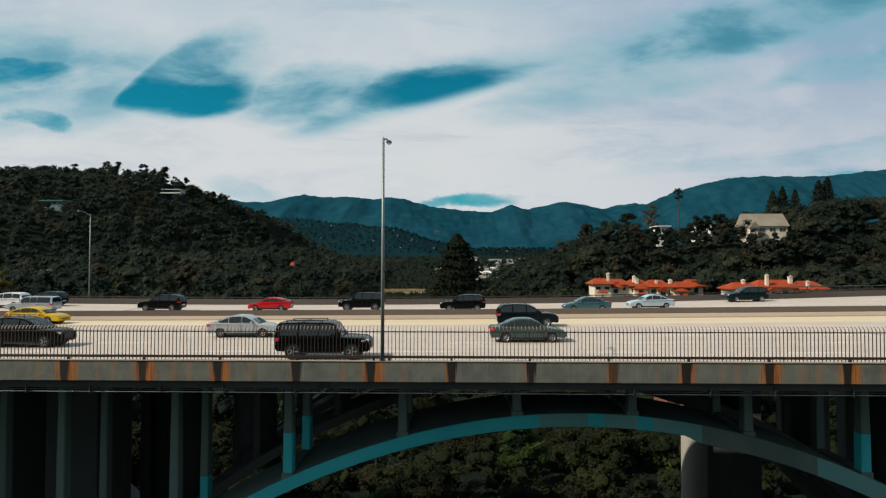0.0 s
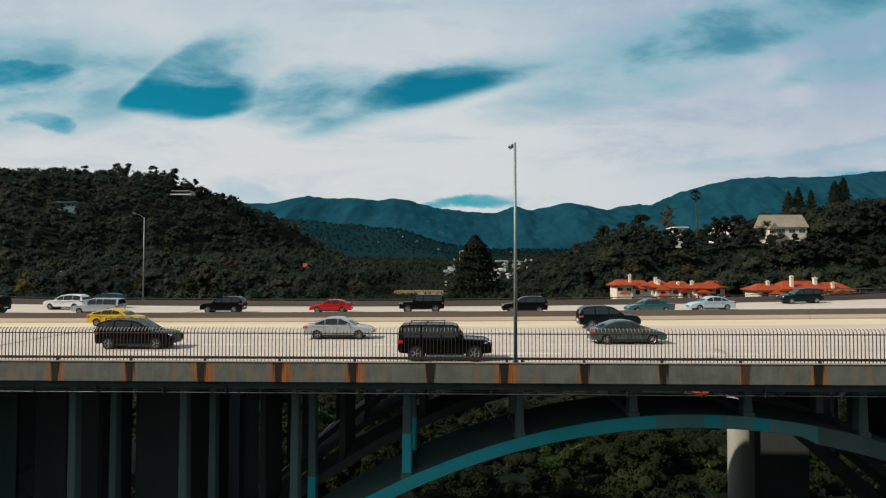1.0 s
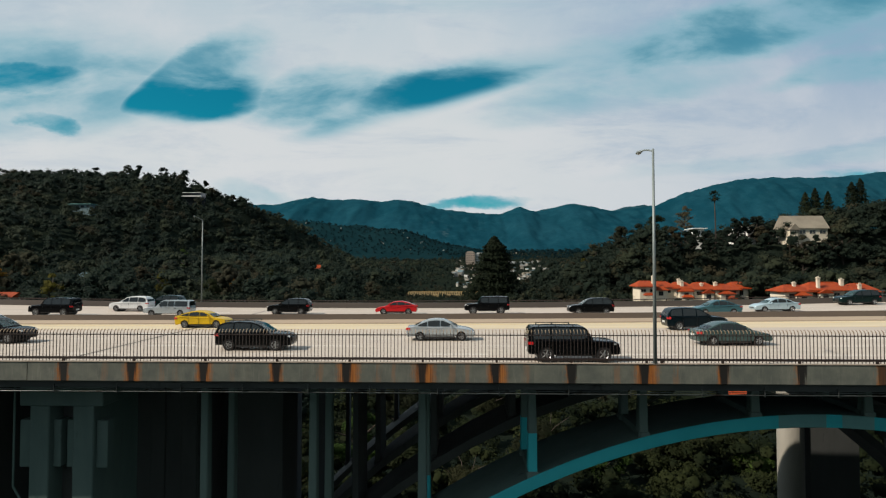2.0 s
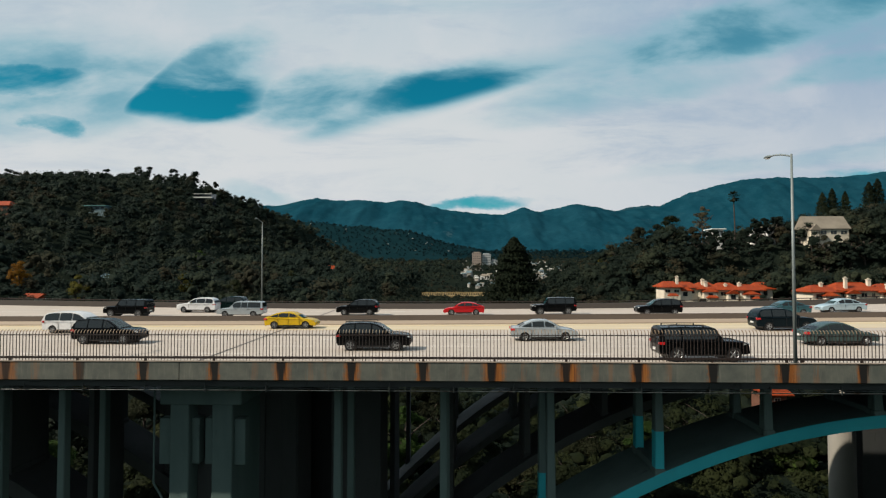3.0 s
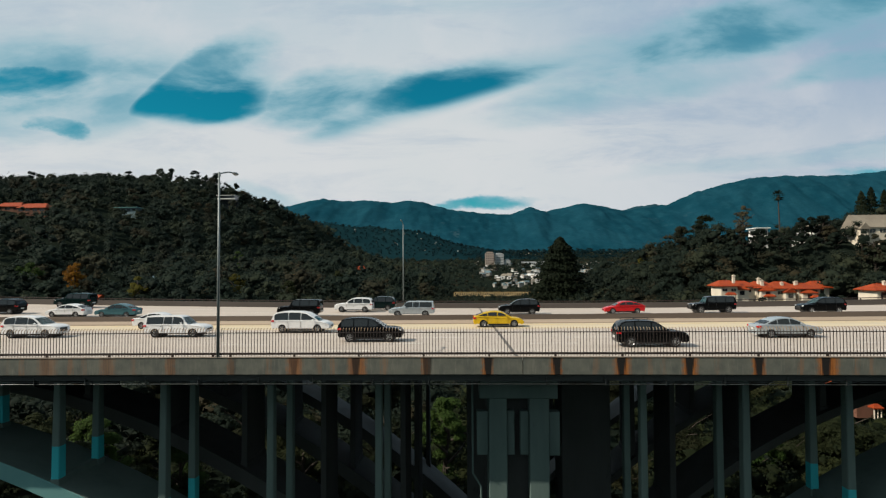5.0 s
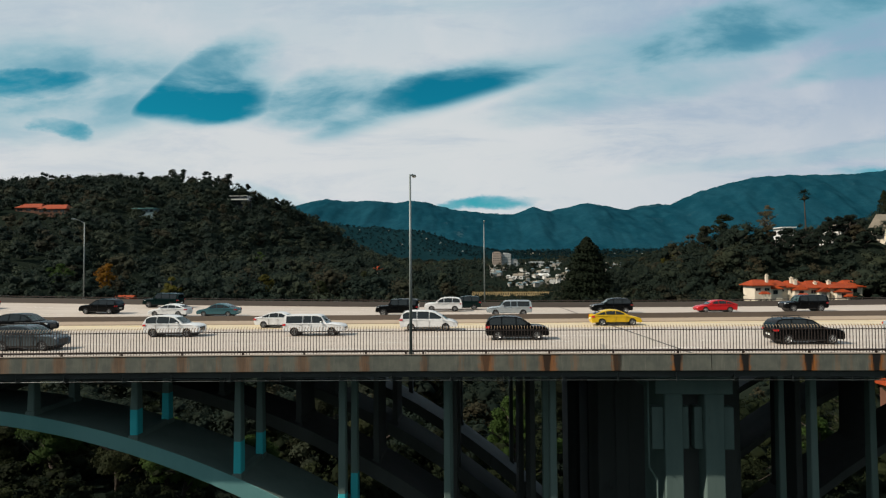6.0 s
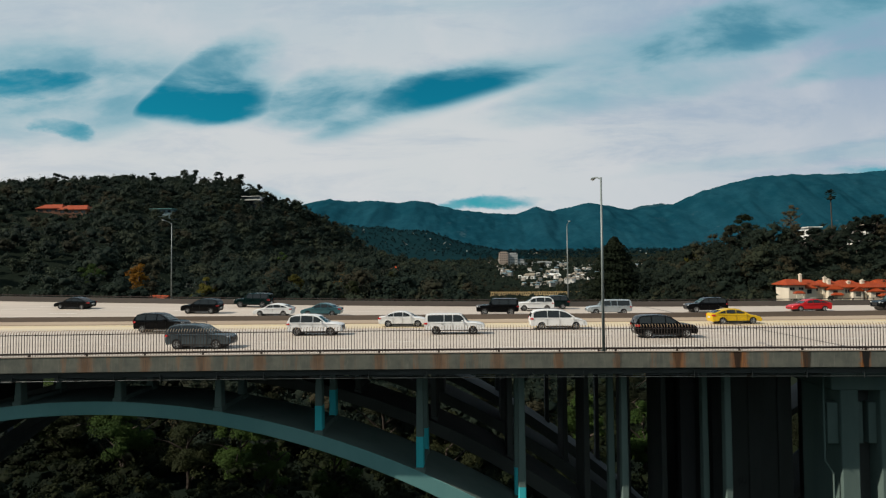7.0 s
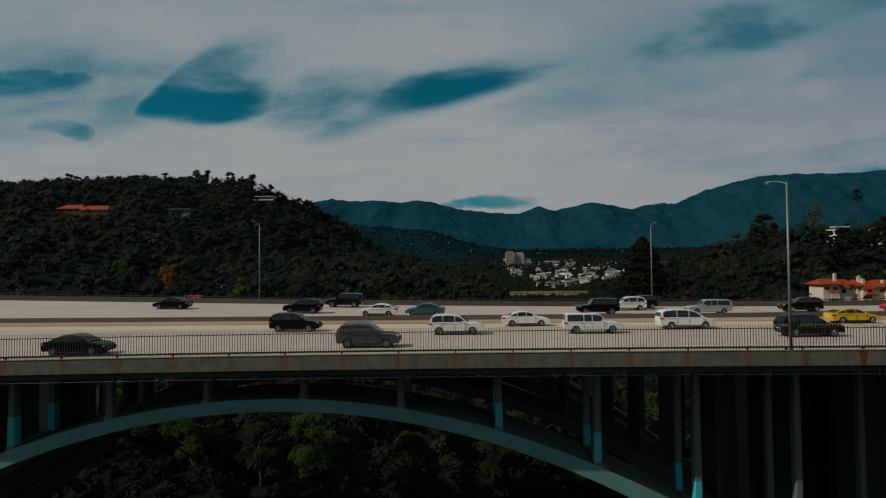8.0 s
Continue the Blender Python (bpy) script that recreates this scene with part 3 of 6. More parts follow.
build_range("far_range", "paler blue ridge showing behind the mountains", FAR_PEAKS, np.arange(950, 1701, 14.0), 4560.0, 4640.0, 6, mountain_material("haze_paled_far_mountain", 0.05), 300)


def ridge_z(x, y):
    """The wooded ridge half way to the mountains."""
    b = lerp_list(y, BASE)
    rr = lerp_list(x, RIDGE) - 8
    k = noise.fractal(Vector((x / 150, y / 150, 5)), 1.0, 2.0, 4)
    return b - 6 + max(rr - b, 0) * math.exp(-((y - 2550) / 420) ** 2) * (0.94 + 0.06 * k) + 5 * k


def build_ridge():
    vs, fs = [], []
    xs, ys = np.arange(-2600, 950, 24.0), np.arange(1750, 3351, 36.0)
    for y in ys:
        for x in xs:
            vs.append((float(x), float(y), ridge_z(float(x), float(y))))
    k = len(xs)
    for i in range(len(ys) - 1):
        for j in range(k - 1):
            a = i * k + j
            fs.append((a, a + 1, a + k + 1, a + k))
    # base colours carry the blue-green of the haze before the ridge
    m = surface("haze_tinted_ridge_scrub", (0.005, 0.020, 0.025), (0.009, 0.030, 0.036), 0.03, 1.0, 0.3, 10.0, 0.8, c3=(0.020, 0.040, 0.042), spec=0.0)
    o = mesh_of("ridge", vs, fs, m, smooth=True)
    tagged(o, "hazy blue-green wooded ridge in front of the mountains", "ridge", kind="structure")


build_ridge()


# ---- the bridge ----
P = 3.66                       # fence bay
LAMP_X = (33.35, -15.35)
JOINT_X = 1.84
X0, X1 = -190.0, 150.0
XS = [X0, -160, -140] + list(np.arange(-120, 90.1, 3.0)) + [100, 115, 130, X1]
XS = [float(v) for v in XS]


def front_y(x):
    """Plane of the columns and arch faces, set back under the deck's edge."""
    return 3.33 + 0.0170 * min(max(x, -70), 75) + rail_y(x)


def strip(name, xs, ya, yb, za, zb, material, parent=None):
    vs, fs = [], []
    for x in xs:
        vs += [(x, ya(x), za(x)), (x, yb(x), zb(x))]
    for i in range(len(xs) - 1):
        fs.append((2 * i, 2 * i + 2, 2 * i + 3, 2 * i + 1))
    return mesh_of(name, vs, fs, material, parent)


road = strip("road", XS, lambda x: rail_y(x) + 0.12, med_y, lambda x: grade(x), med_z, ROAD)
tagged(road, "pale grooved concrete carriageway of the freeway bridge", "road", kind="structure")
road_far = strip("road_1", XS, lambda x: med_y(x) + 0.7, far_y, med_z, far_z, ROAD)
tagged(road_far, "pale concrete far carriageway behind the median barrier", "road", kind="structure")


def ribbon(bm, x0, x1, yoff, w, lift=0.006, base=rail_y, slant=0.0):
    """A painted stripe on the road, following the road's line."""
    n_ = max(1, int((x1 - x0) / 4))
    prev = None
    for i in range(n_ + 1):
        x = x0 + (x1 - x0) * i / n_
        y = base(x) + yoff
        a = bm.verts.new((x, y, road_z(x, y) + lift))
        b = bm.verts.new((x, y + w, road_z(x, y + w) + lift))
        if prev:
            bm.faces.new((prev[0], a, b, prev[1]))
        prev = (a, b)


LANES = (3.5, 7.2, 10.9, 14.6, 18.2, 21.7)
FAR_LANES = (29.6, 33.2, 36.8, 40.4, 44.0)
bm = bmesh.new()
ribbon(bm, -125, 95, 1.55, 0.13)
tagged(ob_of("edge_line", bm, WHITE_LINE), "worn solid white edge line", "road marking", kind="structure")
bm = bmesh.new()
for k, off in enumerate((5.35, 9.05, 12.75, 16.4)):
    for i in range(-11, 9):
        x = i * 11.0 + 3.1 * k
        ribbon(bm, x, x + 3.4, off, 0.16)
tagged(ob_of("lane_dashes", bm, WHITE_LINE), "broken white lane lines, worn by traffic", "road marking", kind="structure")
bm = bmesh.new()
ribbon(bm, -125, 95, 23.2, 0.13)
ribbon(bm, -125, 95, 20.0, 0.11)
tagged(ob_of("median_line", bm, YELLOW_LINE), "yellow line beside the median barrier", "road marking", kind="structure")
bm = bmesh.new()
for k, off in enumerate((31.4, 35.0, 38.6, 42.2)):
    for i in range(-11, 9):
        x = i * 11.0 + 2.3 * k
        ribbon(bm, x, x + 3.4, off, 0.16)
tagged(ob_of("far_lane_dashes", bm, WHITE_LINE), "broken white lane lines on the far carriageway", "road marking", kind="structure")
# expansion joint across both carriageways, slightly askew
bm = bmesh.new()
for y0, y1 in ((0.2, 24.3), (25.3, 46.9)):
    row = []
    for i in range(9):
        y = y0 + (y1 - y0) * i / 8
        x = JOINT_X - 0.036 * y
        row.append((bm.verts.new((x - 0.11, y, road_z(x, y) + 0.009)), bm.verts.new((x + 0.11, y, road_z(x, y) + 0.009))))
    for a, b in zip(row, row[1:]):
        bm.faces.new((a[0], a[1], b[1], b[0]))
tagged(ob_of("expansion_joint", bm, TAR), "dark tarred expansion joint across the road", "road joint", kind="structure")

bridge = tagged(new("arch_bridge"), "grey concrete arch bridge with rust-stained edge beam and teal-painted arches", "bridge")

# deck slab with a recessed fascia under the edge beam, shade put into their colour
sweep("deck", XS, [(0.5, -0.02), (24.4, -0.02), (24.4, -0.75), (23.0, -1.0), (2.0, -1.05), (0.5, -0.75)], CONC_SHADE, bridge, lambda x: (rail_y(x), grade(x) - 0.09))
sweep("fascia_girder", XS, [(0.35, -0.62), (0.8, -0.62), (0.8, -1.0), (0.35, -1.0)], CONC_SHADE, bridge, lambda x: (rail_y(x), grade(x)))
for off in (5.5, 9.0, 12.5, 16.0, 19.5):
    sweep("girder", XS, [(off - 0.25, -1.0), (off + 0.25, -1.0), (off + 0.25, -1.55), (off - 0.25, -1.55)], CONC_SHADE, bridge, lambda x: (rail_y(x), grade(x)))

# edge beam: one stained panel below each fence post
post_xs = [k * P for k in range(-4, 22)] + [k * P + 0.30 for k in range(-31, -4)]
post_xs = sorted(x for x in post_xs if -112 < x < 80)
beam = new("edge_beam")
beam.parent = bridge
beam["label"] = "weathered concrete edge beam with rust and black stains"
edges_ = [post_xs[0] - P / 2] + [(a + b) / 2 for a, b in zip(post_xs, post_xs[1:])] + [post_xs[-1] + P / 2]
for x, a, b in zip(post_xs, edges_, edges_[1:]):
    cuts = [a, b]
    if a < JOINT_X < b:
        cuts = [a, JOINT_X - 0.03, JOINT_X + 0.03, b]
    for s, e in list(zip(cuts, cuts[1:]))[::2]:
        bm = bmesh.new()
        n_ = 3
        rings = []
        for i in range(n_ + 1):
            xx = s + (e - s) * i / n_
            y, z = rail_y(xx), grade(xx)
            rings.append([bm.verts.new((xx - x, dy + y - rail_y(x), dz + z - grade(x))) for dy, dz in
                          ((0.03, 0.0), (0.42, 0.0), (0.42, -0.97), (0.02, -0.97), (0.0, -0.94), (0.0, -0.04))])
        for r, q in zip(rings, rings[1:]):
            for j in range(6):
                bm.faces.new((r[j], r[(j + 1) % 6], q[(j + 1) % 6], q[j]))
        bm.faces.new(rings[0][::-1])
        bm.faces.new(rings[-1])
        o = part("beam_panel", bm, BEAM, beam)
        o.location = (x, rail_y(x), grade(x) + 0.35)
# thin ledge along the beam's top; the light it catches is put into a paler concrete
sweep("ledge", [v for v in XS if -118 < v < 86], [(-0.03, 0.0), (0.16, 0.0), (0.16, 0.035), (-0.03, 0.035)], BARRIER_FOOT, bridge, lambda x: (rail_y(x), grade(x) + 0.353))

# conduit on brackets under the edge
conduit = tagged(new("conduit"), "galvanised conduit pipe on brackets under the bridge edge", "pipe")
xs_c = [float(v) for v in np.arange(-114, 80, 3.0)]
for dz, r in ((-1.05, 0.020), (-1.17, 0.030)):
    sec = [(r * math.cos(a), r * math.sin(a)) for a in np.linspace(0, 2 * math.pi, 7)[:-1]]
    sweep("pipe", xs_c, sec, STEEL, conduit, lambda x, dz=dz: (rail_y(x) + 0.22, grade(x) + dz), smooth=True)
bm = bmesh.new()
box(bm, -0.025, 0.025, 0.12, 0.6, 0.20, 0.25)
box(bm, -0.022, 0.022, 0.14, 0.18, -0.08, 0.42)
bracket = part("bracket", bm, STEEL, conduit)
bracket.location = (xs_c[0], rail_y(xs_c[0]), grade(xs_c[0]) - 1.17)
xc = xs_c[0] + 3.25
while xc < 80:
    o = bracket.copy()
    scene.collection.objects.link(o)
    o.location = (xc, rail_y(xc), grade(xc) - 1.17)
    xc += 3.25 + 0.3 * math.sin(xc)


# arches: crown place, height, fall and face depth
ARCHES = ((43.4, -2.89, 0.01440, 0.72, 0.00012), (-48.55, -3.20, 0.00985, 0.89, 0.0005), (-146.0, -3.4, 0.0098, 0.89, 0.0005), (127.0, -2.9, 0.0144, 0.72, 0.0005))
STEP_X = 49.75                 # the right-hand rib grows deeper past this place
SPANS = ((2.6, 85.0), (-97.6, 1.0), (-195.0, -98.6), (86.0, 160.0))


def arch_top(x, a):
    return a[1] - a[2] * (x - a[0]) ** 2


def arch_rib(a, span, y0f, width, mats, pick, name="arch_rib", seg=48):
    lo, hi = span
    bm = bmesh.new()
    rings = []
    for i in range(seg + 1):
        x = lo + (hi - lo) * i / seg
        d = a[3] + a[4] * (x - a[0]) ** 2 + (0.26 if x > STEP_X and a is ARCHES[0] else 0.0)
        t, y0 = arch_top(x, a), y0f(x)
        rings.append([bm.verts.new(v) for v in ((x, y0, t - 0.03), (x, y0 + 0.04, t), (x, y0 + width, t), (x, y0 + width, t - d), (x, y0 + 0.04, t - d), (x, y0, t - d + 0.03))])
    for i, (r, q) in enumerate(zip(rings, rings[1:])):
        xm = lo + (hi - lo) * (i + 0.5) / seg
        for j in range(6):
            f = bm.faces.new((r[j], q[j], q[(j + 1) % 6], r[(j + 1) % 6]))
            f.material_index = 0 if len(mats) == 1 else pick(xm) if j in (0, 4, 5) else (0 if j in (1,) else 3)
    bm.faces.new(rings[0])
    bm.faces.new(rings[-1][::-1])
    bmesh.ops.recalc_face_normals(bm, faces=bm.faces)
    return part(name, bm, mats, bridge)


# undersides and backs of the ribs take the shade-dark concrete
RIB_MATS = [CONC, TEAL, PALE_TEAL, CONC_SHADE]


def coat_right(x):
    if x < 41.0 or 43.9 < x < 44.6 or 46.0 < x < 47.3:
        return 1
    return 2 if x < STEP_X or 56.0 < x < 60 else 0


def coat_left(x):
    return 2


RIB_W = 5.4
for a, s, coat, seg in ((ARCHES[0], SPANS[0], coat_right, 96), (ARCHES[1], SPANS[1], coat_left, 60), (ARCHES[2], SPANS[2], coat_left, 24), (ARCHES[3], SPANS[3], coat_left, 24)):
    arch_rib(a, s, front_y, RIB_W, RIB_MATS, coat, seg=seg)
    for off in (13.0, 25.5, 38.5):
        arch_rib(a, s, lambda x, off=off: front_y(x) + off, RIB_W, [CONC_SHADE], lambda x: 0, seg=30)


def column(x, y, z0, z1, w, d, coat, parent, name="column", body=None):
    """A chamfered column standing on a low plinth; paint covers its foot."""
    bm = bmesh.new()
    c = 0.05
    ring = [(-w / 2 + c, 0), (w / 2 - c, 0), (w / 2, c), (w / 2, d - c), (w / 2 - c, d), (-w / 2 + c, d), (-w / 2, d - c), (-w / 2, c)]
    flare = 0.06
    thin = -w * 0.11
    levels = [z0 - 0.5, z0 + 0.22, z0 + 0.24, z0 + coat, z1 - 0.55, z1]
    grow = [flare, flare, 0.0, thin * 0.2, thin, thin]
    rs = []
    for z, g_ in zip(levels, grow):
        rs.append([bm.verts.new((px + (g_ if px > 0 else -g_), py + (g_ if py > d / 2 else -g_), z)) for px, py in ring])
    for i, (r, q) in enumerate(zip(rs, rs[1:])):
        for j in range(8):
            f = bm.faces.new((r[j], r[(j + 1) % 8], q[(j + 1) % 8], q[j]))
            f.material_index = 1 if i in (2,) and coat > 0.3 else 0
    bm.faces.new(rs[-1])
    o = part(name, bm, [body or CONC, TEAL], parent)
    o.location = (x, y, 0)
    return o


rng = random.Random(4)
col_xs = [9.42 + 6.13 * k for k in range(0, 12)] + [-6.72 - 6.69 * k for k in range(0, 13)]
for x in col_xs:
    a = ARCHES[0] if x > 0 else ARCHES[1]
    top = grade(x) - 1.0
    foot = arch_top(x, a)
    if top - foot < 0.35:
        continue
    h = top - foot
    for row, off in enumerate((0.10, 4.05)):
        coat = min(h * 0.62, rng.uniform(1.6, 2.4)) if h > 3.8 and (row == 0 or x < STEP_X) else 0.28
        column(x, front_y(x) + off, foot, top, 0.52, 0.70, coat, bridge)
    # a low curb ties the two feet across the rib
    if h > 1.2:
        bm = bmesh.new()
        box(bm, x - 0.22, x + 0.22, front_y(x) + 0.90, front_y(x) + 4.02, foot - 0.3, foot + 0.30, 0.04)
        part("foot_curb", bm, CONC, bridge)
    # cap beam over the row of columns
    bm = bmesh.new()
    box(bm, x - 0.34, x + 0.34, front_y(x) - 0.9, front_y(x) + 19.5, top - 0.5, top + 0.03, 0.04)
    part("cap_beam", bm, CONC_SHADE, bridge)
    # inner rows are coloured darker for the shade under the deck
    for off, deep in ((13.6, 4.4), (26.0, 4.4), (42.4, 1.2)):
        column(x, front_y(x) + off, foot, top, 0.55, deep, 0.28, bridge, body=CONC_SHADE)

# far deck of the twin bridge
sweep("far_deck", XS, [(0.72, -0.03), (22.6, -0.03), (22.6, -0.8), (21.4, -1.2), (1.6, -1.2), (0.72, -0.8)], CONC_SHADE, bridge, lambda x: (med_y(x), min(med_z(x), far_z(x)) - 0.06))

# the tall pier between two arches: two shafts, corbel blocks, a head
pier = new("pier")
pier.parent = bridge
pier["label"] = "tall twin-shaft concrete pier with corbel blocks"
for off in (0.0, 13.0, 25.5, 38.5):
    yf = 2.75 + off
    for x0, x1 in ((0.02, 1.12), (2.45, 3.62)):
        bm = bmesh.new()
        box(bm, x0, x1, yf, yf + 4.6, -42, -2.5, 0.05)
        part("pier_shaft", bm, CONC if off == 0 else CONC_SHADE, pier)
    if off == 0:
        for x0, x1, y0 in ((-0.70, 0.0, yf + 0.25), (3.64, 4.28, yf + 0.25), (1.14, 1.58, yf + 0.35), (1.92, 2.43, yf + 0.35)):
            bm = bmesh.new()
            box(bm, x0, x1, y0, y0 + 0.7, -5.95, -3.35, 0.03)
            part("corbel_block", bm, CONC, pier)
    bm = bmesh.new()
    box(bm, -0.55, 4.15, yf - 0.05, yf + 5.0, -2.52, -0.95, 0.06)
    part("pier_head", bm, CONC if off == 0 else CONC_SHADE, pier)
    bm = bmesh.new()
    box(bm, 1.1, 2.5, yf + 1.2, yf + 4.2, -42, -2.5)
    part("pier_web", bm, CONC_SHADE, pier)
for xp in (85.5, -98.1):
    for off in (0.0, 13.0, 25.5, 38.5):
        bm = bmesh.new()
        box(bm, xp - 2.2, xp + 2.2, 2.75 + off, 8.0 + off, -42, -1.0, 0.06)
        part("pier_shaft", bm, CONC, pier)
for x0, x1 in ((-1.4, 3.7), (6.3, 10.2)):
    bm = bmesh.new()
    box(bm, x0, x1, 15.9, 20.0, -42, -1.2, 0.05)
    part("pier_wall", bm, CONC_SHADE, pier)
# drain pipe beside the pier
drain = tagged(new("drain_pipe"), "thin grey drain pipe running down the bridge pier", "pipe")
bm = bmesh.new()
for a, b in (((-0.95, 2.9, -1.2), (-0.95, 2.9, -7.0)), ((-0.95, 2.9, -7.0), (-0.45, 2.9, -7.8)), ((-0.45, 2.9, -7.8), (-0.45, 2.9, -30))):
    tube(bm, a, b, 0.06, 0.06, 8)
part("pipe", bm, CONC, drain)

# ---- fence on the bridge edge ----
fence = tagged(new("railing"), "dark rusty steel picket fence with tips curving over the road", "railing")
xs_f = [v for v in XS if -118 < v < 86]
sweep("bottom_rail", xs_f, [(0.04, 0.15), (0.14, 0.15), (0.14, 0.265), (0.04, 0.265)], FENCE, fence, lambda x: (rail_y(x), grade(x) + 0.35))
sweep("top_rail", xs_f, [(0.06, 1.36), (0.12, 1.36), (0.12, 1.405), (0.06, 1.405)], FENCE, fence, lambda x: (rail_y(x), grade(x) + 0.35))
bm = bmesh.new()
box(bm, -0.055, 0.055, 0.04, 0.15, 0.0, 0.20)
box(bm, -0.11, 0.11, 0.0, 0.20, 0.0, 0.03)
post0 = part("fence_post", bm, FENCE, fence)
foot_xs = sorted(post_xs + [LAMP_X[0] + 0.34, LAMP_X[1] - 0.3])
for i, x in enumerate(foot_xs):
    o = post0 if i == 0 else post0.copy()
    if i:
        scene.collection.objects.link(o)
    o.location = (x, rail_y(x), grade(x) + 0.35)


def picket_mesh():
    """A bar with its head bent over towards the road."""
    pts = [(0.09, 0.06), (0.09, 1.37), (0.10, 1.48), (0.13, 1.56), (0.19, 1.615), (0.27, 1.63)]
    w = 0.0145
    vs, fs, ms = [], [], []
    for i, (y, z) in enumerate(pts):
        a, b = pts[max(i - 1, 0)], pts[min(i + 1, len(pts) - 1)]
        t = Vector((b[0] - a[0], b[1] - a[1])).normalized()
        nrm = Vector((-t.y, t.x)) * w
        vs += [(-w, y - nrm.x, z - nrm.y), (w, y - nrm.x, z - nrm.y), (w, y + nrm.x, z + nrm.y), (-w, y + nrm.x, z + nrm.y)]
    for i in range(len(pts) - 1):
        for j in range(4):
            a, b = 4 * i + j, 4 * i + (j + 1) % 4
            fs.append((a, b, b + 4, a + 4))
            ms.append(1 if i >= 2 else 0)
    return vs, fs, ms


pv, pf, pm = picket_mesh()
pme = bpy.data.meshes.new("picket")
pme.from_pydata(pv, [], pf)
pme.materials.append(FENCE)
pme.materials.append(FENCE_TIP)
pme.polygons.foreach_set("material_index", pm)
PITCH = P / 21
n_all = int((78 + 112) / PITCH)
pick_xs = [-112 + PITCH * (i + 0.5) for i in range(n_all)]
pick_xs = [x for x in pick_xs if all(abs(x - lx) > 0.12 for lx in LAMP_X)]
near_ids = set(sorted(range(len(pick_xs)), key=lambda i: abs(pick_xs[i] - 8.0))[:298])
V, FC, MI = [], [], []
for i, x in enumerate(pick_xs):
    y, z = rail_y(x), grade(x) + 0.35
    if i in near_ids:
        o = new("picket", pme)
        o.parent = fence
        o.location = (x, y, z)
        if rng.random() < 0.05:
            o.rotation_euler = (0, rng.uniform(-0.02, 0.02), 0)
    else:
        b0 = len(V)
        V += [(px + x, py + y, pz + z) for px, py, pz in pv]
        FC += [tuple(b0 + q for q in f) for f in pf]
        MI += pm
far_p = mesh_of("pickets", V, FC, [FENCE, FENCE_TIP], fence)
far_p.data.polygons.foreach_set("material_index", MI)
far_p["kind"] = "stuff"

# ---- median barrier and far parapet ----
median = tagged(new("median_barrier"), "long concrete median barrier, brown wall above a foot coloured pale as if sunlit", "barrier", kind="structure")
for s, e in ((X0, JOINT_X - 1.0), (JOINT_X - 0.96, 61.0), (61.03, X1)):
    xs_m = [s] + [v for v in XS if s < v < e] + [e]
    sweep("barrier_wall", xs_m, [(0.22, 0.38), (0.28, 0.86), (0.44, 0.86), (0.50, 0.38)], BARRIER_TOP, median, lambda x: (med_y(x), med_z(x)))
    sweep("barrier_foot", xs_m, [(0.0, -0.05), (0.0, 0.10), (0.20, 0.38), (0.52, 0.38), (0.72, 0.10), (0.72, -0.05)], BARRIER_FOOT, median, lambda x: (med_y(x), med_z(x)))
parapet = tagged(new("far_parapet"), "low brown concrete parapet with a dark steel rail on the far edge", "parapet", kind="structure")
sweep("parapet_wall", XS, [(-0.15, -0.6), (-0.02, 0.70), (0.30, 0.70), (0.30, -1.2), (-0.15, -1.2)], PARAPET, parapet, lambda x: (far_y(x), far_z(x)))
sweep("parapet_rail", XS, [(0.06, 0.86), (0.20, 0.86), (0.20, 0.96), (0.06, 0.96)], FENCE, parapet, lambda x: (far_y(x), far_z(x)))
bm = bmesh.new()
box(bm, -0.06, 0.06, 0.08, 0.18, 0.68, 0.9)
st0 = part("stanchion", bm, FENCE, parapet)
for i in range(75):
    x = -115 + i * 2.7
    o = st0 if i == 0 else st0.copy()
    if i:
        scene.collection.objects.link(o)
    o.location = (x, far_y(x), far_z(x))


# ---- street lamps ----
def street_lamp(x, y, z, height, arm, toward, label, base=True):
    lamp = tagged(new("street_lamp"), label, "street lamp", group="bridge street lamps")
    lamp.location = (x, y, z)
    bm = bmesh.new()
    tube(bm, (0, 0, 0.0), (0, 0, height), 0.095, 0.055, 14)
    part("pole", bm, LAMP_STEEL, lamp, smooth=True)
    bm = bmesh.new()
    box(bm, -0.15, 0.15, -0.05, 0.17, -0.05, 0.03, 0.01)
    for sx in (-0.12, 0.12):
        for sy in (-0.03, 0.14):
            tube(bm, (sx, sy, 0.02), (sx, sy, 0.09), 0.018, 0.018, 6)
    part("base_plate", bm, LAMP_STEEL, lamp)
    bm = bmesh.new()
    prev = (0, 0, height - 0.12)
    for i in range(1, 7):
        t = i / 6
        p = (0, toward * arm * t, height - 0.12 + 0.38 * math.sin(t * math.pi / 2))
        tube(bm, prev, p, 0.045, 0.04, 8)
        prev = p
    part("arm", bm, LAMP_STEEL, lamp, smooth=True)
    bm = bmesh.new()
    r = bmesh.ops.create_uvsphere(bm, u_segments=14, v_segments=8, radius=1.0)
    hz_ = prev[2]
    for v in bm.verts:
        v.co = Vector((v.co.x * 0.15, prev[1] + toward * (0.26 + v.co.y * 0.38), hz_ + v.co.z * (0.10 if v.co.z > 0 else 0.05)))
    head = part("luminaire", bm, LAMP_STEEL, lamp, smooth=True)
    bm = bmesh.new()
    r = bmesh.ops.create_uvsphere(bm, u_segments=12, v_segments=6, radius=1.0)
    for v in bm.verts:
        v.co = Vector((v.co.x * 0.11, prev[1] + toward * (0.30 + v.co.y * 0.22), hz_ - 0.05 + min(v.co.z, 0) * 0.05))
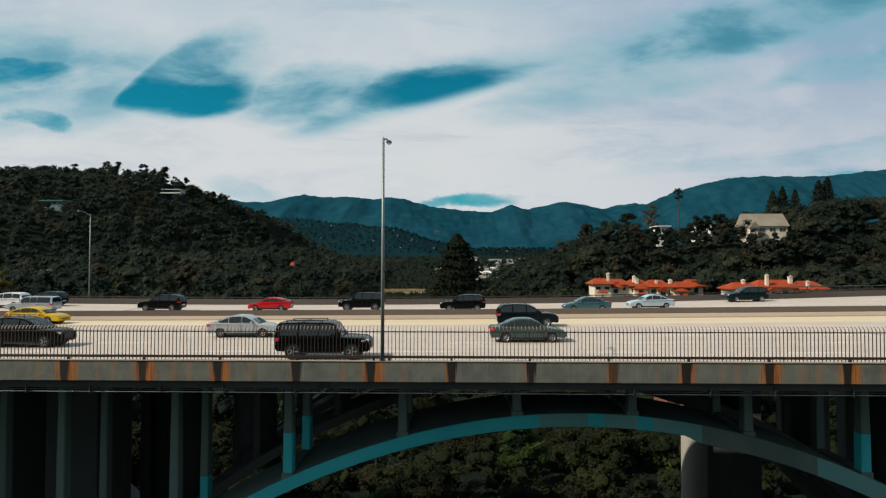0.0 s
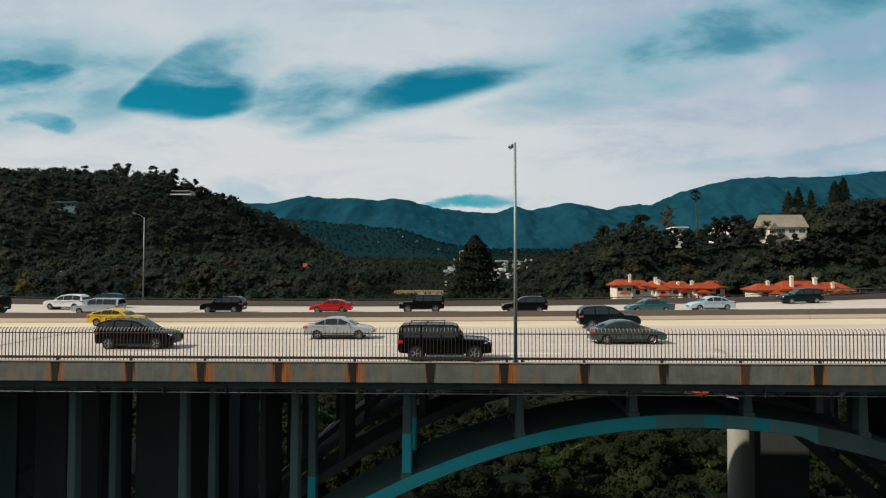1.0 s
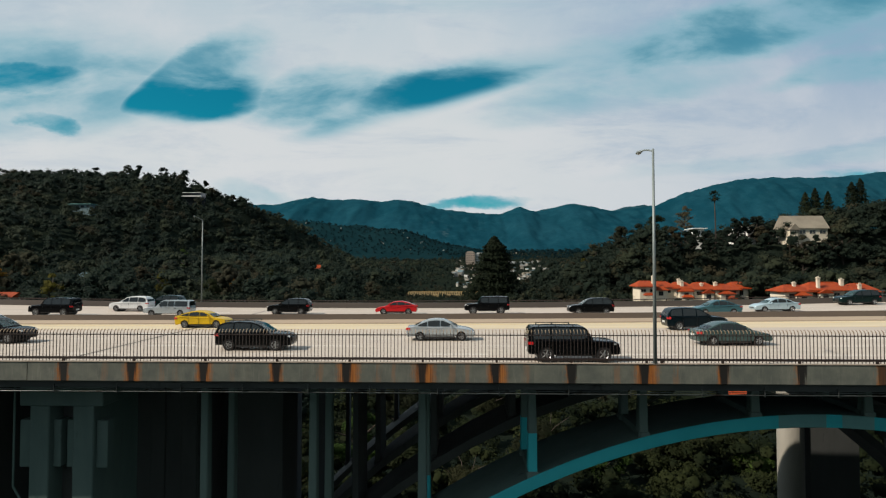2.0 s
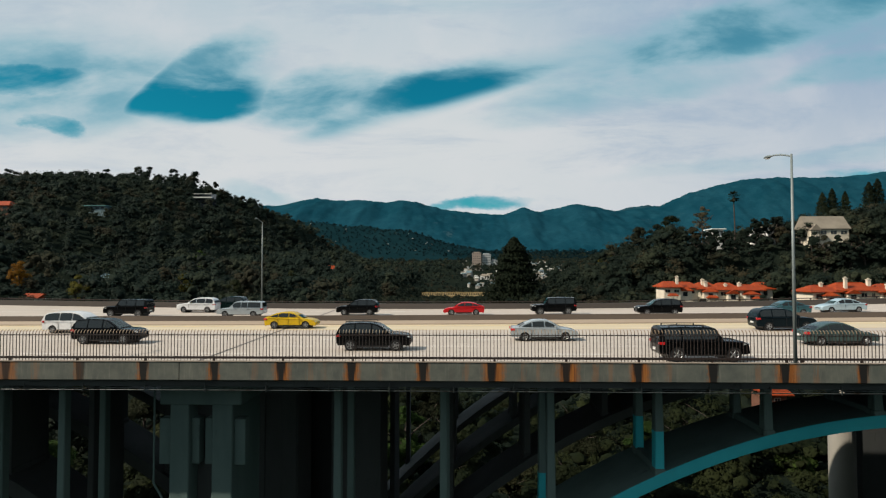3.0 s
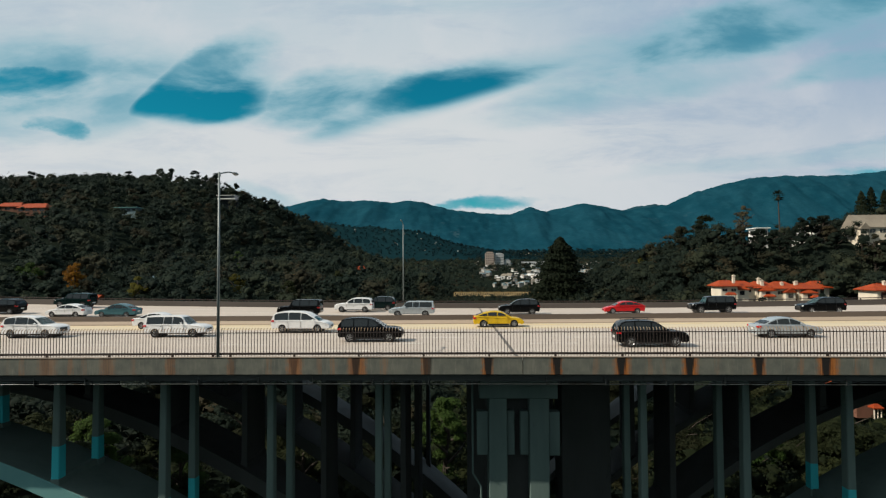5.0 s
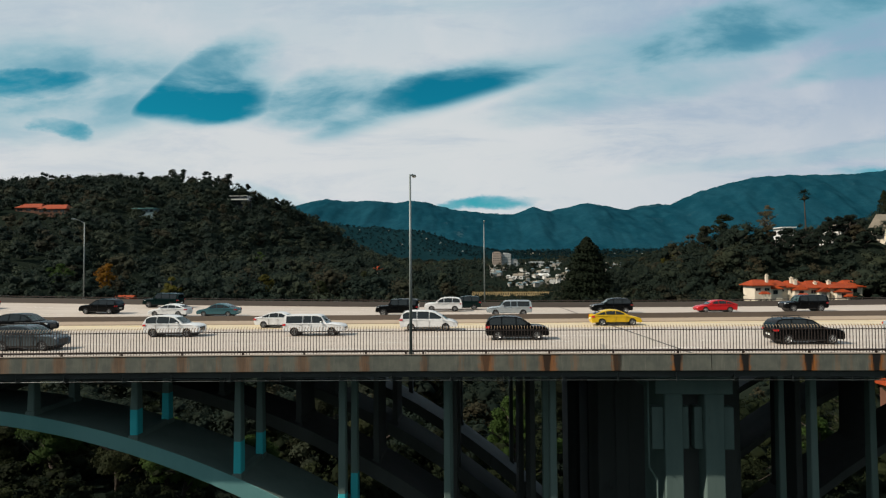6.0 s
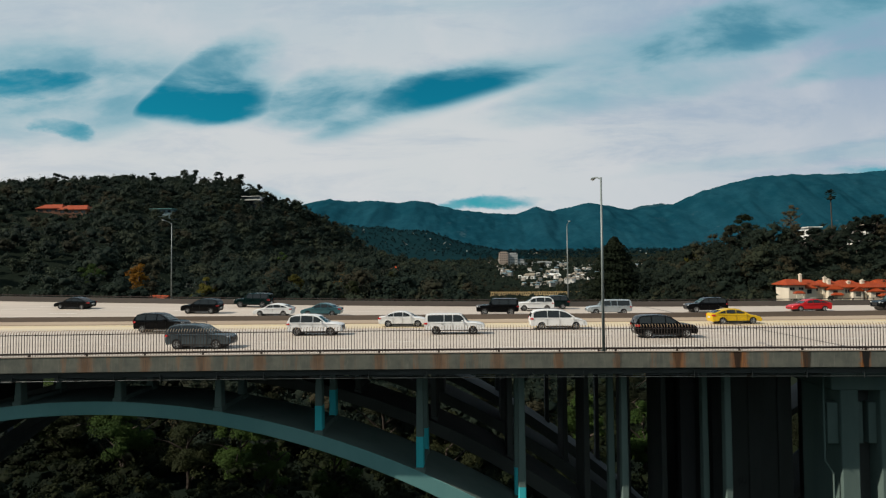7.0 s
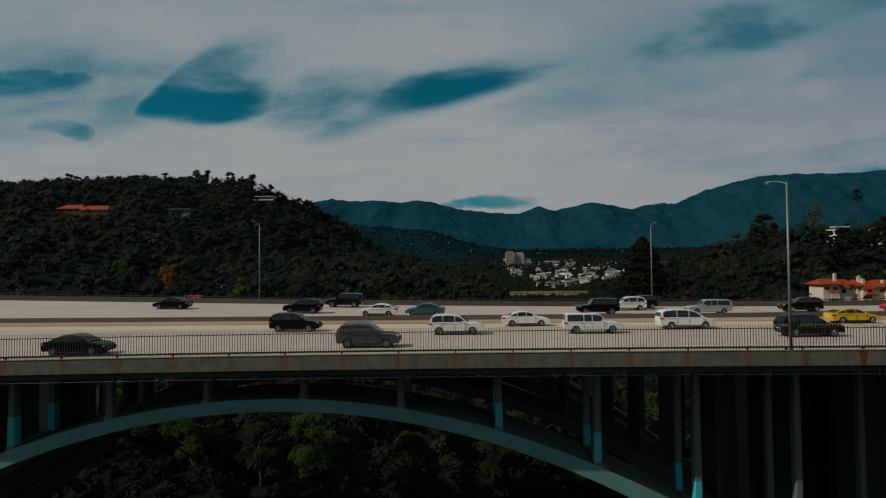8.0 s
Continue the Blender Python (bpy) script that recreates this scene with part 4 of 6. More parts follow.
    part("lens", bm, LAMP_GLASS, head, smooth=True)
    return lamp


for lx in LAMP_X:
    street_lamp(lx, rail_y(lx) + 0.06, grade(lx) + 0.38, 10.55, 2.1, 1, "tall galvanised street lamp on the bridge edge, arm over the road")
    bm = bmesh.new()
    box(bm, lx - 0.13, lx + 0.13, 0.02, 0.18, 0.03, 0.372, 0.02)
    o = part("lamp_pedestal", bm, CONC, bridge)
    o.location = (0, rail_y(lx), grade(lx))
for lx in (-10.1, -66.0):
    street_lamp(lx, far_y(lx) + 0.15, far_z(lx) + 0.7, 10.7, 2.1, -1, "tall grey street lamp on the far parapet, arm over the road")

# tall round pillar beyond the bridge, carrying the ramp behind it
pillar = tagged(new("ramp_pillar"), "tall pale round concrete pillar standing in the valley", "pillar")
bm = bmesh.new()
tube(bm, (70.1, 57.0, -45), (70.1, 57.0, -2.0), 1.72, 1.72, 28)
part("shaft", bm, PILLAR, pillar, smooth=True)
bm = bmesh.new()
box(bm, 72.2, 79.0, 56.0, 58.5, -45, -2.2, 0.1)
part("wall_pier", bm, CONC_SHADE, pillar)
bm = bmesh.new()
box(bm, 62.0, 120.0, 50.6, 60.0, -2.4, -0.6, 0.1)
part("ramp_deck", bm, CONC_SHADE, pillar)
# ramp barrier with two steel rails where a slip road leaves the far carriageway
ramp = tagged(new("ramp_barrier"), "grey concrete ramp barrier with two steel rails", "barrier")
def ramp_line(x):
    t = (x - 71.4) / 60.0
    return 46.2 + 1.5 * t, far_z(71.4) + 0.02 + 0.020 * (x - 71.4)
rx = [71.4, 76, 82, 90, 100, 115, 130]
sweep("ramp_wall", rx, [(-0.1, -0.3), (-0.1, 0.62), (0.25, 0.62), (0.25, -0.3)], PARAPET, ramp, ramp_line)
for h in (0.95, 1.45):
    sweep("ramp_rail", rx, [(0.0, h - 0.05), (0.1, h - 0.05), (0.1, h + 0.05), (0.0, h + 0.05)], STEEL, ramp, ramp_line)
bm = bmesh.new()
box(bm, -0.05, 0.05, 0.02, 0.12, 0.6, 1.5)
rp = part("ramp_post", bm, STEEL, ramp)
for i in range(14):
    o = rp if i == 0 else rp.copy()
    if i:
        scene.collection.objects.link(o)
    x = 72 + i * 4.0
    o.location = (x, *ramp_line(x))
bm = bmesh.new()
box(bm, 70.7, 71.4, 45.9, 46.6, far_z(71) - 0.2, far_z(71) + 0.55, 0.06)
part("crash_block", bm, BARRIER_FOOT, ramp)


# ---- cars ----
GLASS = plain("tinted_car_glass", (0.012, 0.016, 0.018), 0.06, 0.0, 0.6)
# the teal reflection on windscreens is put into the glass colour
SCREEN = plain("teal_reflection_windscreen", (0.045, 0.105, 0.100), 0.07, 0.0, 0.6)
TYRE = plain("tyre_rubber", (0.012, 0.012, 0.013), 0.85)
RIM = plain("alloy_rim", (0.38, 0.39, 0.40), 0.35, 0.8)
TRIM = plain("black_trim", (0.015, 0.015, 0.016), 0.5)
TAIL = plain("red_tail_lamp", (0.45, 0.01, 0.012), 0.25, coat=0.5)
HEAD = plain("clear_headlamp", (0.72, 0.74, 0.75), 0.15, coat=0.6)
PLATE = plain("number_plate", (0.6, 0.6, 0.58), 0.5)
CHROME = plain("chrome_trim", (0.6, 0.6, 0.6), 0.15, 1.0)

# side outlines, rear at 0 and nose at the full length: body belt line, cabin line, wheel places
SHAPES = {
    "sedan": dict(length=4.78, width=1.82, low=0.21, belt=[(0.02, 0.55), (0.03, 0.80), (0.12, 0.97), (0.75, 1.00), (2.2, 0.96), (3.45, 0.94), (4.10, 0.86), (4.58, 0.73), (4.74, 0.60), (4.78, 0.42)],
                  cabin=[(0.55, 0.98), (1.02, 1.22), (1.55, 1.42), (2.10, 1.47), (2.60, 1.44), (3.05, 1.24), (3.55, 0.94)], wheels=(0.98, 3.83), r=0.325, pillars=(1.50, 2.38)),
    "coupe": dict(length=4.62, width=1.84, low=0.20, belt=[(0.02, 0.55), (0.04, 0.82), (0.10, 1.00), (0.60, 1.01), (2.2, 0.94), (3.30, 0.92), (4.05, 0.82), (4.46, 0.68), (4.60, 0.55), (4.62, 0.40)],
                  cabin=[(0.20, 1.00), (0.95, 1.28), (1.60, 1.42), (2.10, 1.43), (2.55, 1.38), (2.95, 1.20), (3.45, 0.92)], wheels=(0.95, 3.70), r=0.34, pillars=(1.30, 2.2)),
    "suv": dict(length=4.75, width=1.90, low=0.26, belt=[(0.02, 0.55), (0.02, 0.95), (0.08, 1.12), (1.0, 1.12), (3.35, 1.08), (4.05, 1.05), (4.45, 0.98), (4.66, 0.86), (4.73, 0.66), (4.75, 0.45)],
                cabin=[(0.05, 1.11), (0.20, 1.42), (0.36, 1.62), (0.66, 1.71), (1.5, 1.75), (2.25, 1.72), (2.66, 1.62), (3.46, 1.07)], wheels=(0.92, 3.80), r=0.365, pillars=(1.22, 2.28)),
    "boxy": dict(length=4.95, width=1.98, low=0.36, belt=[(0.02, 0.6), (0.02, 1.0), (0.05, 1.22), (1.0, 1.22), (3.40, 1.18), (4.55, 1.12), (4.84, 1.02), (4.92, 0.75), (4.95, 0.5)],
                 cabin=[(0.05, 1.21), (0.10, 1.72), (0.22, 1.86), (1.3, 1.90), (2.9, 1.88), (3.12, 1.80), (3.50, 1.17)], wheels=(0.98, 4.02), r=0.42, pillars=(1.25, 2.30)),
    "minivan": dict(length=5.10, width=1.98, low=0.22, belt=[(0.02, 0.55), (0.02, 0.95), (0.08, 1.05), (1.0, 1.06), (3.8, 1.00), (4.55, 0.90), (4.95, 0.75), (5.08, 0.58), (5.10, 0.42)],
                    cabin=[(0.06, 1.04), (0.22, 1.45), (0.45, 1.66), (1.2, 1.75), (2.5, 1.74), (3.1, 1.62), (3.65, 1.30), (4.15, 0.98)], wheels=(1.02, 4.05), r=0.34, pillars=(1.55, 2.62)),
    "hatch": dict(length=4.35, width=1.78, low=0.22, belt=[(0.02, 0.55), (0.02, 0.88), (0.07, 1.00), (1.0, 1.00), (3.1, 0.95), (3.75, 0.86), (4.18, 0.74), (4.32, 0.60), (4.35, 0.42)],
                  cabin=[(0.06, 1.00), (0.30, 1.30), (0.60, 1.46), (1.3, 1.52), (1.95, 1.50), (2.55, 1.32), (3.30, 0.95)], wheels=(0.80, 3.50), r=0.32, pillars=(1.15, 2.02)),
    "pickup": dict(length=5.15, width=1.80, low=0.34, belt=[(0.02, 0.55), (0.02, 0.9), (0.04, 1.05), (1.0, 1.06), (3.55, 1.05), (4.45, 0.98), (4.95, 0.88), (5.12, 0.72), (5.15, 0.50)],
                   cabin=[(0.06, 1.05), (0.14, 1.60), (0.30, 1.68), (1.0, 1.70), (2.0, 1.70), (2.9, 1.70), (3.15, 1.62), (3.68, 1.05)], wheels=(1.02, 4.12), r=0.36, pillars=(1.70, 2.42)),
}


def outline(s, grow=0.0):
    """Body outline with round wheel arches, counter-clockwise from the rear sill."""
    c0 = s["low"]
    pts = []
    r = s["r"] + 0.06 - grow
    first = True
    lowline = []
    for wx in s["wheels"]:
        for k in range(0, 9):
            a = math.pi - math.pi * k / 8
            z = s["r"] + r * math.sin(a)
            lowline.append((wx + r * math.cos(a), max(z, c0)))
    pts = [(0.10 + grow, c0 + 0.05 + grow)] + lowline + [(s["length"] - 0.12 - grow, c0 + 0.04 + grow)]
    up = [(min(max(x, grow), s["length"] - grow), z - grow) for x, z in s["belt"]][::-1]
    return pts + up


def loft(bm, rings, mat=0, caps=True):
    vs = [[bm.verts.new(v) for v in r] for r in rings]
    k = len(rings[0])
    for r, q in zip(vs, vs[1:]):
        for j in range(k):
            f = bm.faces.new((r[j], r[(j + 1) % k], q[(j + 1) % k], q[j]))
            f.material_index = mat
    if caps:
        bm.faces.new(vs[0][::-1]).material_index = mat
        bm.faces.new(vs[-1]).material_index = mat


def soften(ob, degrees=38):
    """Smooth shading with creases kept sharp."""
    ob.data.polygons.foreach_set("use_smooth", [True] * len(ob.data.polygons))
    ob.data.set_sharp_from_angle(angle=radians(degrees))
    return ob


def cabin_half(s, z):
    """Half-width of the cabin at a height: it leans in towards the roof."""
    z0, z1 = s["cabin"][0][1], max(p[1] for p in s["cabin"])
    t = min(max((z - z0) / (z1 - z0), 0), 1)
    return s["width"] / 2 - 0.06 - 0.20 * t


def cabin_z(s, x):
    return lerp_list(x, s["cabin"])


def wheel(parent, x, y, r, out):
    w = 0.21
    bm = bmesh.new()
    prof = [(r * 0.64, -w / 2), (r * 0.93, -w / 2), (r, -w / 2 + 0.04), (r, w / 2 - 0.04), (r * 0.93, w / 2), (r * 0.64, w / 2)]
    n_ = 20
    rings = [[(px * math.cos(a), d, px * math.sin(a)) for px, d in prof] for a in np.linspace(0, 2 * math.pi, n_ + 1)[:-1]]
    vs = [[bm.verts.new(v) for v in rg] for rg in rings]
    for i in range(n_):
        q = vs[(i + 1) % n_]
        for j in range(len(prof)):
            bm.faces.new((vs[i][j], vs[i][(j + 1) % len(prof)], q[(j + 1) % len(prof)], q[j]))
    wh = part("wheel", bm, TYRE, parent, smooth=False)
    wh.location = (x, y, r)
    bm = bmesh.new()
    yo = out * (w / 2 - 0.03)
    tube(bm, (0, yo - out * 0.10, 0), (0, yo - out * 0.05, 0), r * 0.63, r * 0.63, 20)
    for f in bm.faces:
        f.material_index = 1
    for k in range(5):
        a = 2 * math.pi * k / 5
        tube(bm, (r * 0.10 * math.cos(a), yo, r * 0.10 * math.sin(a)), (r * 0.60 * math.cos(a), yo, r * 0.60 * math.sin(a)), 0.045, 0.032, 6)
    tube(bm, (0, yo - out * 0.03, 0), (0, yo + out * 0.012, 0), 0.075, 0.06, 10)
    nn = 20
    for k in range(nn):
        a0, a1 = 2 * math.pi * k / nn, 2 * math.pi * (k + 1) / nn
        tube(bm, (r * 0.61 * math.cos(a0), yo, r * 0.61 * math.sin(a0)), (r * 0.61 * math.cos(a1), yo, r * 0.61 * math.sin(a1)), 0.022, 0.022, 4, False)
    part("rim", bm, [RIM, TRIM], wh)


def make_car(kind, paint, label, category="car", roof=None, rack=False, two_tone=None):
    s = SHAPES[kind]
    L_, W, H = s["length"], s["width"], max(p[1] for p in s["cabin"])
    hw = W / 2
    car = tagged(new("pickup_truck" if kind == "pickup" else "minivan" if kind == "minivan" else "suv" if kind in ("suv", "boxy") else "car"), label, category, group="cars on the bridge")
    dx = -L_ / 2
    bm = bmesh.new()
    rings = []
    for y, g_ in ((-hw, 0.05), (-hw + 0.05, 0.015), (-hw + 0.14, 0.0), (hw - 0.14, 0.0), (hw - 0.05, 0.015), (hw, 0.05)):
        rg = []
        for x, z in outline(s, g_):
            # nose and tail draw in towards the corners
            e = min(x, L_ - x)
            pull = 1.0 - 0.16 * max(0.0, 1 - e / 0.7) ** 2
            rg.append((x + dx, y * pull, z))
        rings.append(rg)
    loft(bm, rings)
    bmesh.ops.recalc_face_normals(bm, faces=bm.faces)
    soften(part("body", bm, paint, car))
    # cabin shell
    bm = bmesh.new()
    cab = s["cabin"]
    rows = []
    for x, z in cab:
        h = cabin_half(s, z)
        zz = z
        rows.append([(x + dx, -h, zz - 0.0), (x + dx, -h + 0.10, zz + 0.015), (x + dx, 0, zz + 0.03), (x + dx, h - 0.10, zz + 0.015), (x + dx, h, zz)])
    vs = [[bm.verts.new(v) for v in r] for r in rows]
    for r, q in zip(vs, vs[1:]):
        for j in range(4):
            bm.faces.new((r[j], q[j], q[j + 1], r[j + 1]))
    base = [[bm.verts.new((r[0].co.x, sgn * (hw - 0.07), cab[0][1] - 0.12)) for r in vs] for sgn in (-1, 1)]
    for i in range(len(vs) - 1):
        bm.faces.new((vs[i][0], base[0][i], base[0][i + 1], vs[i + 1][0]))
        bm.faces.new((vs[i][4], vs[i + 1][4], base[1][i + 1], base[1][i]))
    bmesh.ops.recalc_face_normals(bm, faces=bm.faces)
    soften(part("cabin", bm, roof or paint, car))
    # side windows between the pillars
    zb = max(cab[0][1], cab[-1][1]) + 0.03
    x_in, x_out = cab[0][0] + 0.22, cab[-1][0] - 0.30
    pil = [x_in] + list(s["pillars"]) + [x_out]
    for sgn in (-1, 1):
        for a, b in zip(pil, pil[1:]):
            a2, b2 = a + 0.04, b - 0.04
            if b2 - a2 < 0.12:
                continue
            top, bot = [], []
            for k in range(6):
                x = a2 + (b2 - a2) * k / 5
                zt = cabin_z(s, x) - 0.075
                zt = max(zt, zb + 0.005)
                top.append((x + dx, sgn * (cabin_half(s, zt) + 0.012), zt))
                bot.append((x + dx, sgn * (cabin_half(s, zb) + 0.012), zb))
            bm = bmesh.new()
            tv, bv = [bm.verts.new(v) for v in top], [bm.verts.new(v) for v in bot]
            for k in range(5):
                bm.faces.new((bv[k], bv[k + 1], tv[k + 1], tv[k]))
            r_ = bmesh.ops.extrude_face_region(bm, geom=list(bm.faces))
            for v in r_["geom"]:
                if isinstance(v, bmesh.types.BMVert):
                    v.co.y -= sgn * 0.015
            bmesh.ops.recalc_face_normals(bm, faces=bm.faces)
            part("side_window", bm, GLASS, car)
    # windscreen and rear window lie on the cabin's slopes
    for name, (a, b) in (("windscreen", (cab[-2], cab[-1])), ("rear_window", (cab[0], cab[1]))):
        bm = bmesh.new()
        n_ = 0.022
        q = []
        (xa, za), (xb, zb2) = a, b
        dirx = 1 if name == "windscreen" else -1
        for t in (0.10, 0.94):
            x, z = xa + (xb - xa) * t, za + (zb2 - za) * t
            h = cabin_half(s, z) - 0.10
            q.append([bm.verts.new((x + dx + dirx * n_, y, z + n_ + 0.02 * (abs(y) < 0.1))) for y in (-h, 0, h)])
        for j in range(2):
            bm.faces.new((q[0][j], q[0][j + 1], q[1][j + 1], q[1][j]))
        bmesh.ops.solidify(bm, geom=list(bm.faces), thickness=0.01)
        part(name, bm, SCREEN if name == "windscreen" else GLASS, car)
    # wheels, lamps, trim
    for wx in s["wheels"]:
        for sgn in (-1, 1):
            wheel(car, wx + dx, sgn * (hw - 0.13), s["r"], sgn)
    for wx in s["wheels"]:
        bm = bmesh.new()
        tube(bm, (wx + dx, -hw + 0.26, s["r"]), (wx + dx, hw - 0.26, s["r"]), s["r"] + 0.05, s["r"] + 0.05, 16)
        part("wheel_well", bm, TRIM, car)
    zt = s["belt"][1][1]
    bh = [p for p in s["belt"] if p[0] > L_ - 0.5]
    zh = bh[0][1] - 0.10
    for sgn in (-1, 1):
        bm = bmesh.new()
        box(bm, dx + 0.0, dx + 0.30, sgn * (hw - 0.09) - 0.09, sgn * (hw - 0.09) + 0.06 * 1, zt - 0.06, zt + 0.10, 0.02)
        for v in bm.verts:
            v.co.y *= 1.0 - 0.10 * max(0, 1 - (v.co.x - dx) / 0.3)
        part("tail_lamp", bm, TAIL, car)
        bm = bmesh.new()
        box(bm, -dx - 0.42, -dx - 0.06, sgn * (hw - 0.14) - 0.10, sgn * (hw - 0.14) + 0.08, zh - 0.10, zh + 0.03, 0.02)
        for v in bm.verts:
            v.co.y *= 1.0 - 0.13 * max(0, 1 - (-dx - v.co.x) / 0.45)
        part("headlamp", bm, HEAD, car)
        bm = bmesh.new()
        xm = s["cabin"][-1][0] - 0.42 + dx
        box(bm, xm - 0.08, xm + 0.05, sgn * (hw + 0.08) - 0.09, sgn * (hw + 0.08) + 0.07, s["cabin"][-1][1] + 0.03, s["cabin"][-1][1] + 0.17, 0.03)
        part("mirror", bm, paint, car)
        for k, px in enumerate(s["pillars"]):
            bm = bmesh.new()
            hx = px + dx - 0.16 + (0.0 if k else 0.0)
            box(bm, hx - 0.09, hx + 0.09, sgn * (hw - 0.02) - 0.025, sgn * (hw - 0.02) + 0.03, s["cabin"][0][1] - 0.17, s["cabin"][0][1] - 0.14)
            part("door_handle", bm, CHROME if kind == "pickup" else paint, car)
        for px in (s["pillars"][0] - 0.02, s["pillars"][1], s["cabin"][-1][0] - 0.28):
            bm = bmesh.new()
            box(bm, px + dx - 0.0025, px + dx + 0.0025, sgn * hw - 0.03, sgn * hw + 0.001, s["low"] + 0.12, s["cabin"][0][1] - 0.10)
            part("door_seam", bm, TRIM, car)
    bm = bmesh.new()
    box(bm, -dx - 0.10, -dx + 0.012, -0.42, 0.42, s["low"] + 0.22, zh - 0.08, 0.02)
    part("grille", bm, TRIM, car)
    bm = bmesh.new()
    box(bm, dx - 0.006, dx + 0.05, -0.26, 0.26, 0.58, 0.72)
    part("number_plate", bm, PLATE, car)
    bm = bmesh.new()
    box(bm, s["wheels"][0] + s["r"] + 0.1 + dx, s["wheels"][1] - s["r"] - 0.1 + dx, -hw + 0.02, hw - 0.02, s["low"] - 0.03, s["low"] + 0.10, 0.02)
    part("sill", bm, TRIM, car)
    if rack:
        for sgn in (-1, 1):
            bm = bmesh.new()
            y = sgn * (cabin_half(s, H) - 0.06)
            box(bm, dx + 0.6, dx + 2.5, y - 0.02, y + 0.02, H + 0.06, H + 0.10, 0.01)
            for x in (0.62, 1.5, 2.45):
                box(bm, dx + x - 0.03, dx + x + 0.03, y - 0.02, y + 0.02, H - 0.02, H + 0.07)
            part("roof_rail", bm, TRIM, car)
    if two_tone:
        bm = bmesh.new()
        box(bm, dx + 0.9, -dx - 0.95, -hw - 0.006, hw + 0.006, s["low"] + 0.12, s["cabin"][0][1] - 0.2, 0.0)
        part("door_panel", bm, two_tone, car)
    return car


def paint(name, c, metal=0.25, rough=0.22):
    return plain(name, c, rough, metal, 0.09, spec=0.10)


BLACK, WHITE = paint("black_car_paint", (0.004, 0.0045, 0.005)), paint("white_car_paint", (0.78, 0.79, 0.80), 0.0)
SILVER, GREY = paint("silver_car_paint", (0.48, 0.53, 0.56), 0.5), paint("grey_car_paint", (0.10, 0.125, 0.14), 0.5)
GREEN, TEALC = paint("grey_green_car_paint", (0.075, 0.12, 0.118), 0.5), paint("teal_car_paint", (0.07, 0.17, 0.20), 0.5)
RED, YELLOW = paint("red_car_paint", (0.50, 0.018, 0.022), 0.1), paint("yellow_car_paint", (0.62, 0.40, 0.02), 0.0)
PALEBLUE, NAVY = paint("pale_blue_car_paint", (0.45, 0.58, 0.65), 0.3), paint("navy_car_paint", (0.005, 0.013, 0.018), 0.4)
DKGREEN = paint("dark_green_suv_paint", (0.005, 0.018, 0.018), 0.3)

#      kind      paint    x      lane  heading  label
TRAFFIC = [
    ("sedan", GREEN, 41.3, LANES[2] - 0.8, 1, "grey-green metallic sedan driving behind the fence", False),
    ("suv", NAVY, 42.3, LANES[4] + 0.6, 1, "dark blue small suv in an inner lane", False),
    ("sedan", SILVER, 22.4, LANES[2] + 1.7, 1, "silver sedan with dark windows", False),
    ("boxy", BLACK, 29.9, LANES[0], 1, "large boxy black suv with roof rack in the outer lane", True),
    ("suv", BLACK, 11.0, LANES[1] + 0.4, 1, "black station wagon with roof rails", True),
    ("coupe", YELLOW, 1.5, LANES[5], 1, "yellow coupe with black roof glass", False),
    ("suv", BLACK, -8.4, LANES[2], 1, "black suv with chrome window line", False),
    ("minivan", WHITE, -15.6, LANES[4], 1, "white minivan with dark windows", False),
    ("pickup", WHITE, -24.8, LANES[3], 1, "white pickup truck with a bed cap", False),
    ("suv", GREY, -43.0, LANES[1] - 0.6, 1, "dark grey suv with alloy wheels", True),
    ("suv", WHITE, -36.7, LANES[3], 1, "white suv with black roof and wheels", False),
    ("suv", BLACK, -52.0, LANES[4], 1, "black suv in an inner lane", False),
    ("sedan", WHITE, -30.0, LANES[5], 1, "white sedan with a small door emblem", False),
    ("sedan", PALEBLUE, 57.3, FAR_LANES[2] - 0.8, -1, "pale blue sedan on the far carriageway", False),
    ("suv", DKGREEN, 71.0, FAR_LANES[4], -1, "dark green suv beside the far parapet", False),
    ("boxy", BLACK, 26.6, FAR_LANES[2], -1, "black suv with a spare wheel behind", False),
    ("coupe", RED, 16.6, FAR_LANES[2], -1, "bright red coupe on the far carriageway", False),
    ("suv", BLACK, 4.6, FAR_LANES[2], -1, "black crossover on the far carriageway", False),
    ("suv", DKGREEN, -13.0, FAR_LANES[4] - 0.6, -1, "dark green suv near the far parapet", False),
    ("suv", BLACK, 37.5, FAR_LANES[1] + 1.5, -1, "black suv behind the median barrier", False),
    ("sedan", TEALC, 50.0, FAR_LANES[1], -1, "teal sedan half hidden by the median barrier", False),
    ("pickup", SILVER, -7.6, FAR_LANES[1] + 0.6, -1, "silver pickup truck with a bed cap", False),
    ("boxy", BLACK, -20.4, FAR_LANES[1] + 1.0, -1, "black off-road suv with pale sill", False),
    ("coupe", WHITE, -46.6, FAR_LANES[1], -1, "white coupe with dark windows", False),
    ("sedan", TEALC, -41.0, FAR_LANES[1] + 0.2, -1, "teal-grey sedan behind a white one", False),
    ("suv", BLACK, -56.5, FAR_LANES[2] - 0.6, -1, "black crossover on the far carriageway", False),
    ("boxy", DKGREEN, -53.0, FAR_LANES[4], -1, "dark green off-road suv near the far parapet", False),
    ("suv", WHITE, -15.4, FAR_LANES[3], -1, "white suv with alloy wheels", False),
    ("sedan", BLACK, -75.0, FAR_LANES[3], -1, "black sedan on the far carriageway", False),
    ("sedan", BLACK, -64.0, LANES[0] + 1.5, 1, "black sedan in the outer lane", False),
]
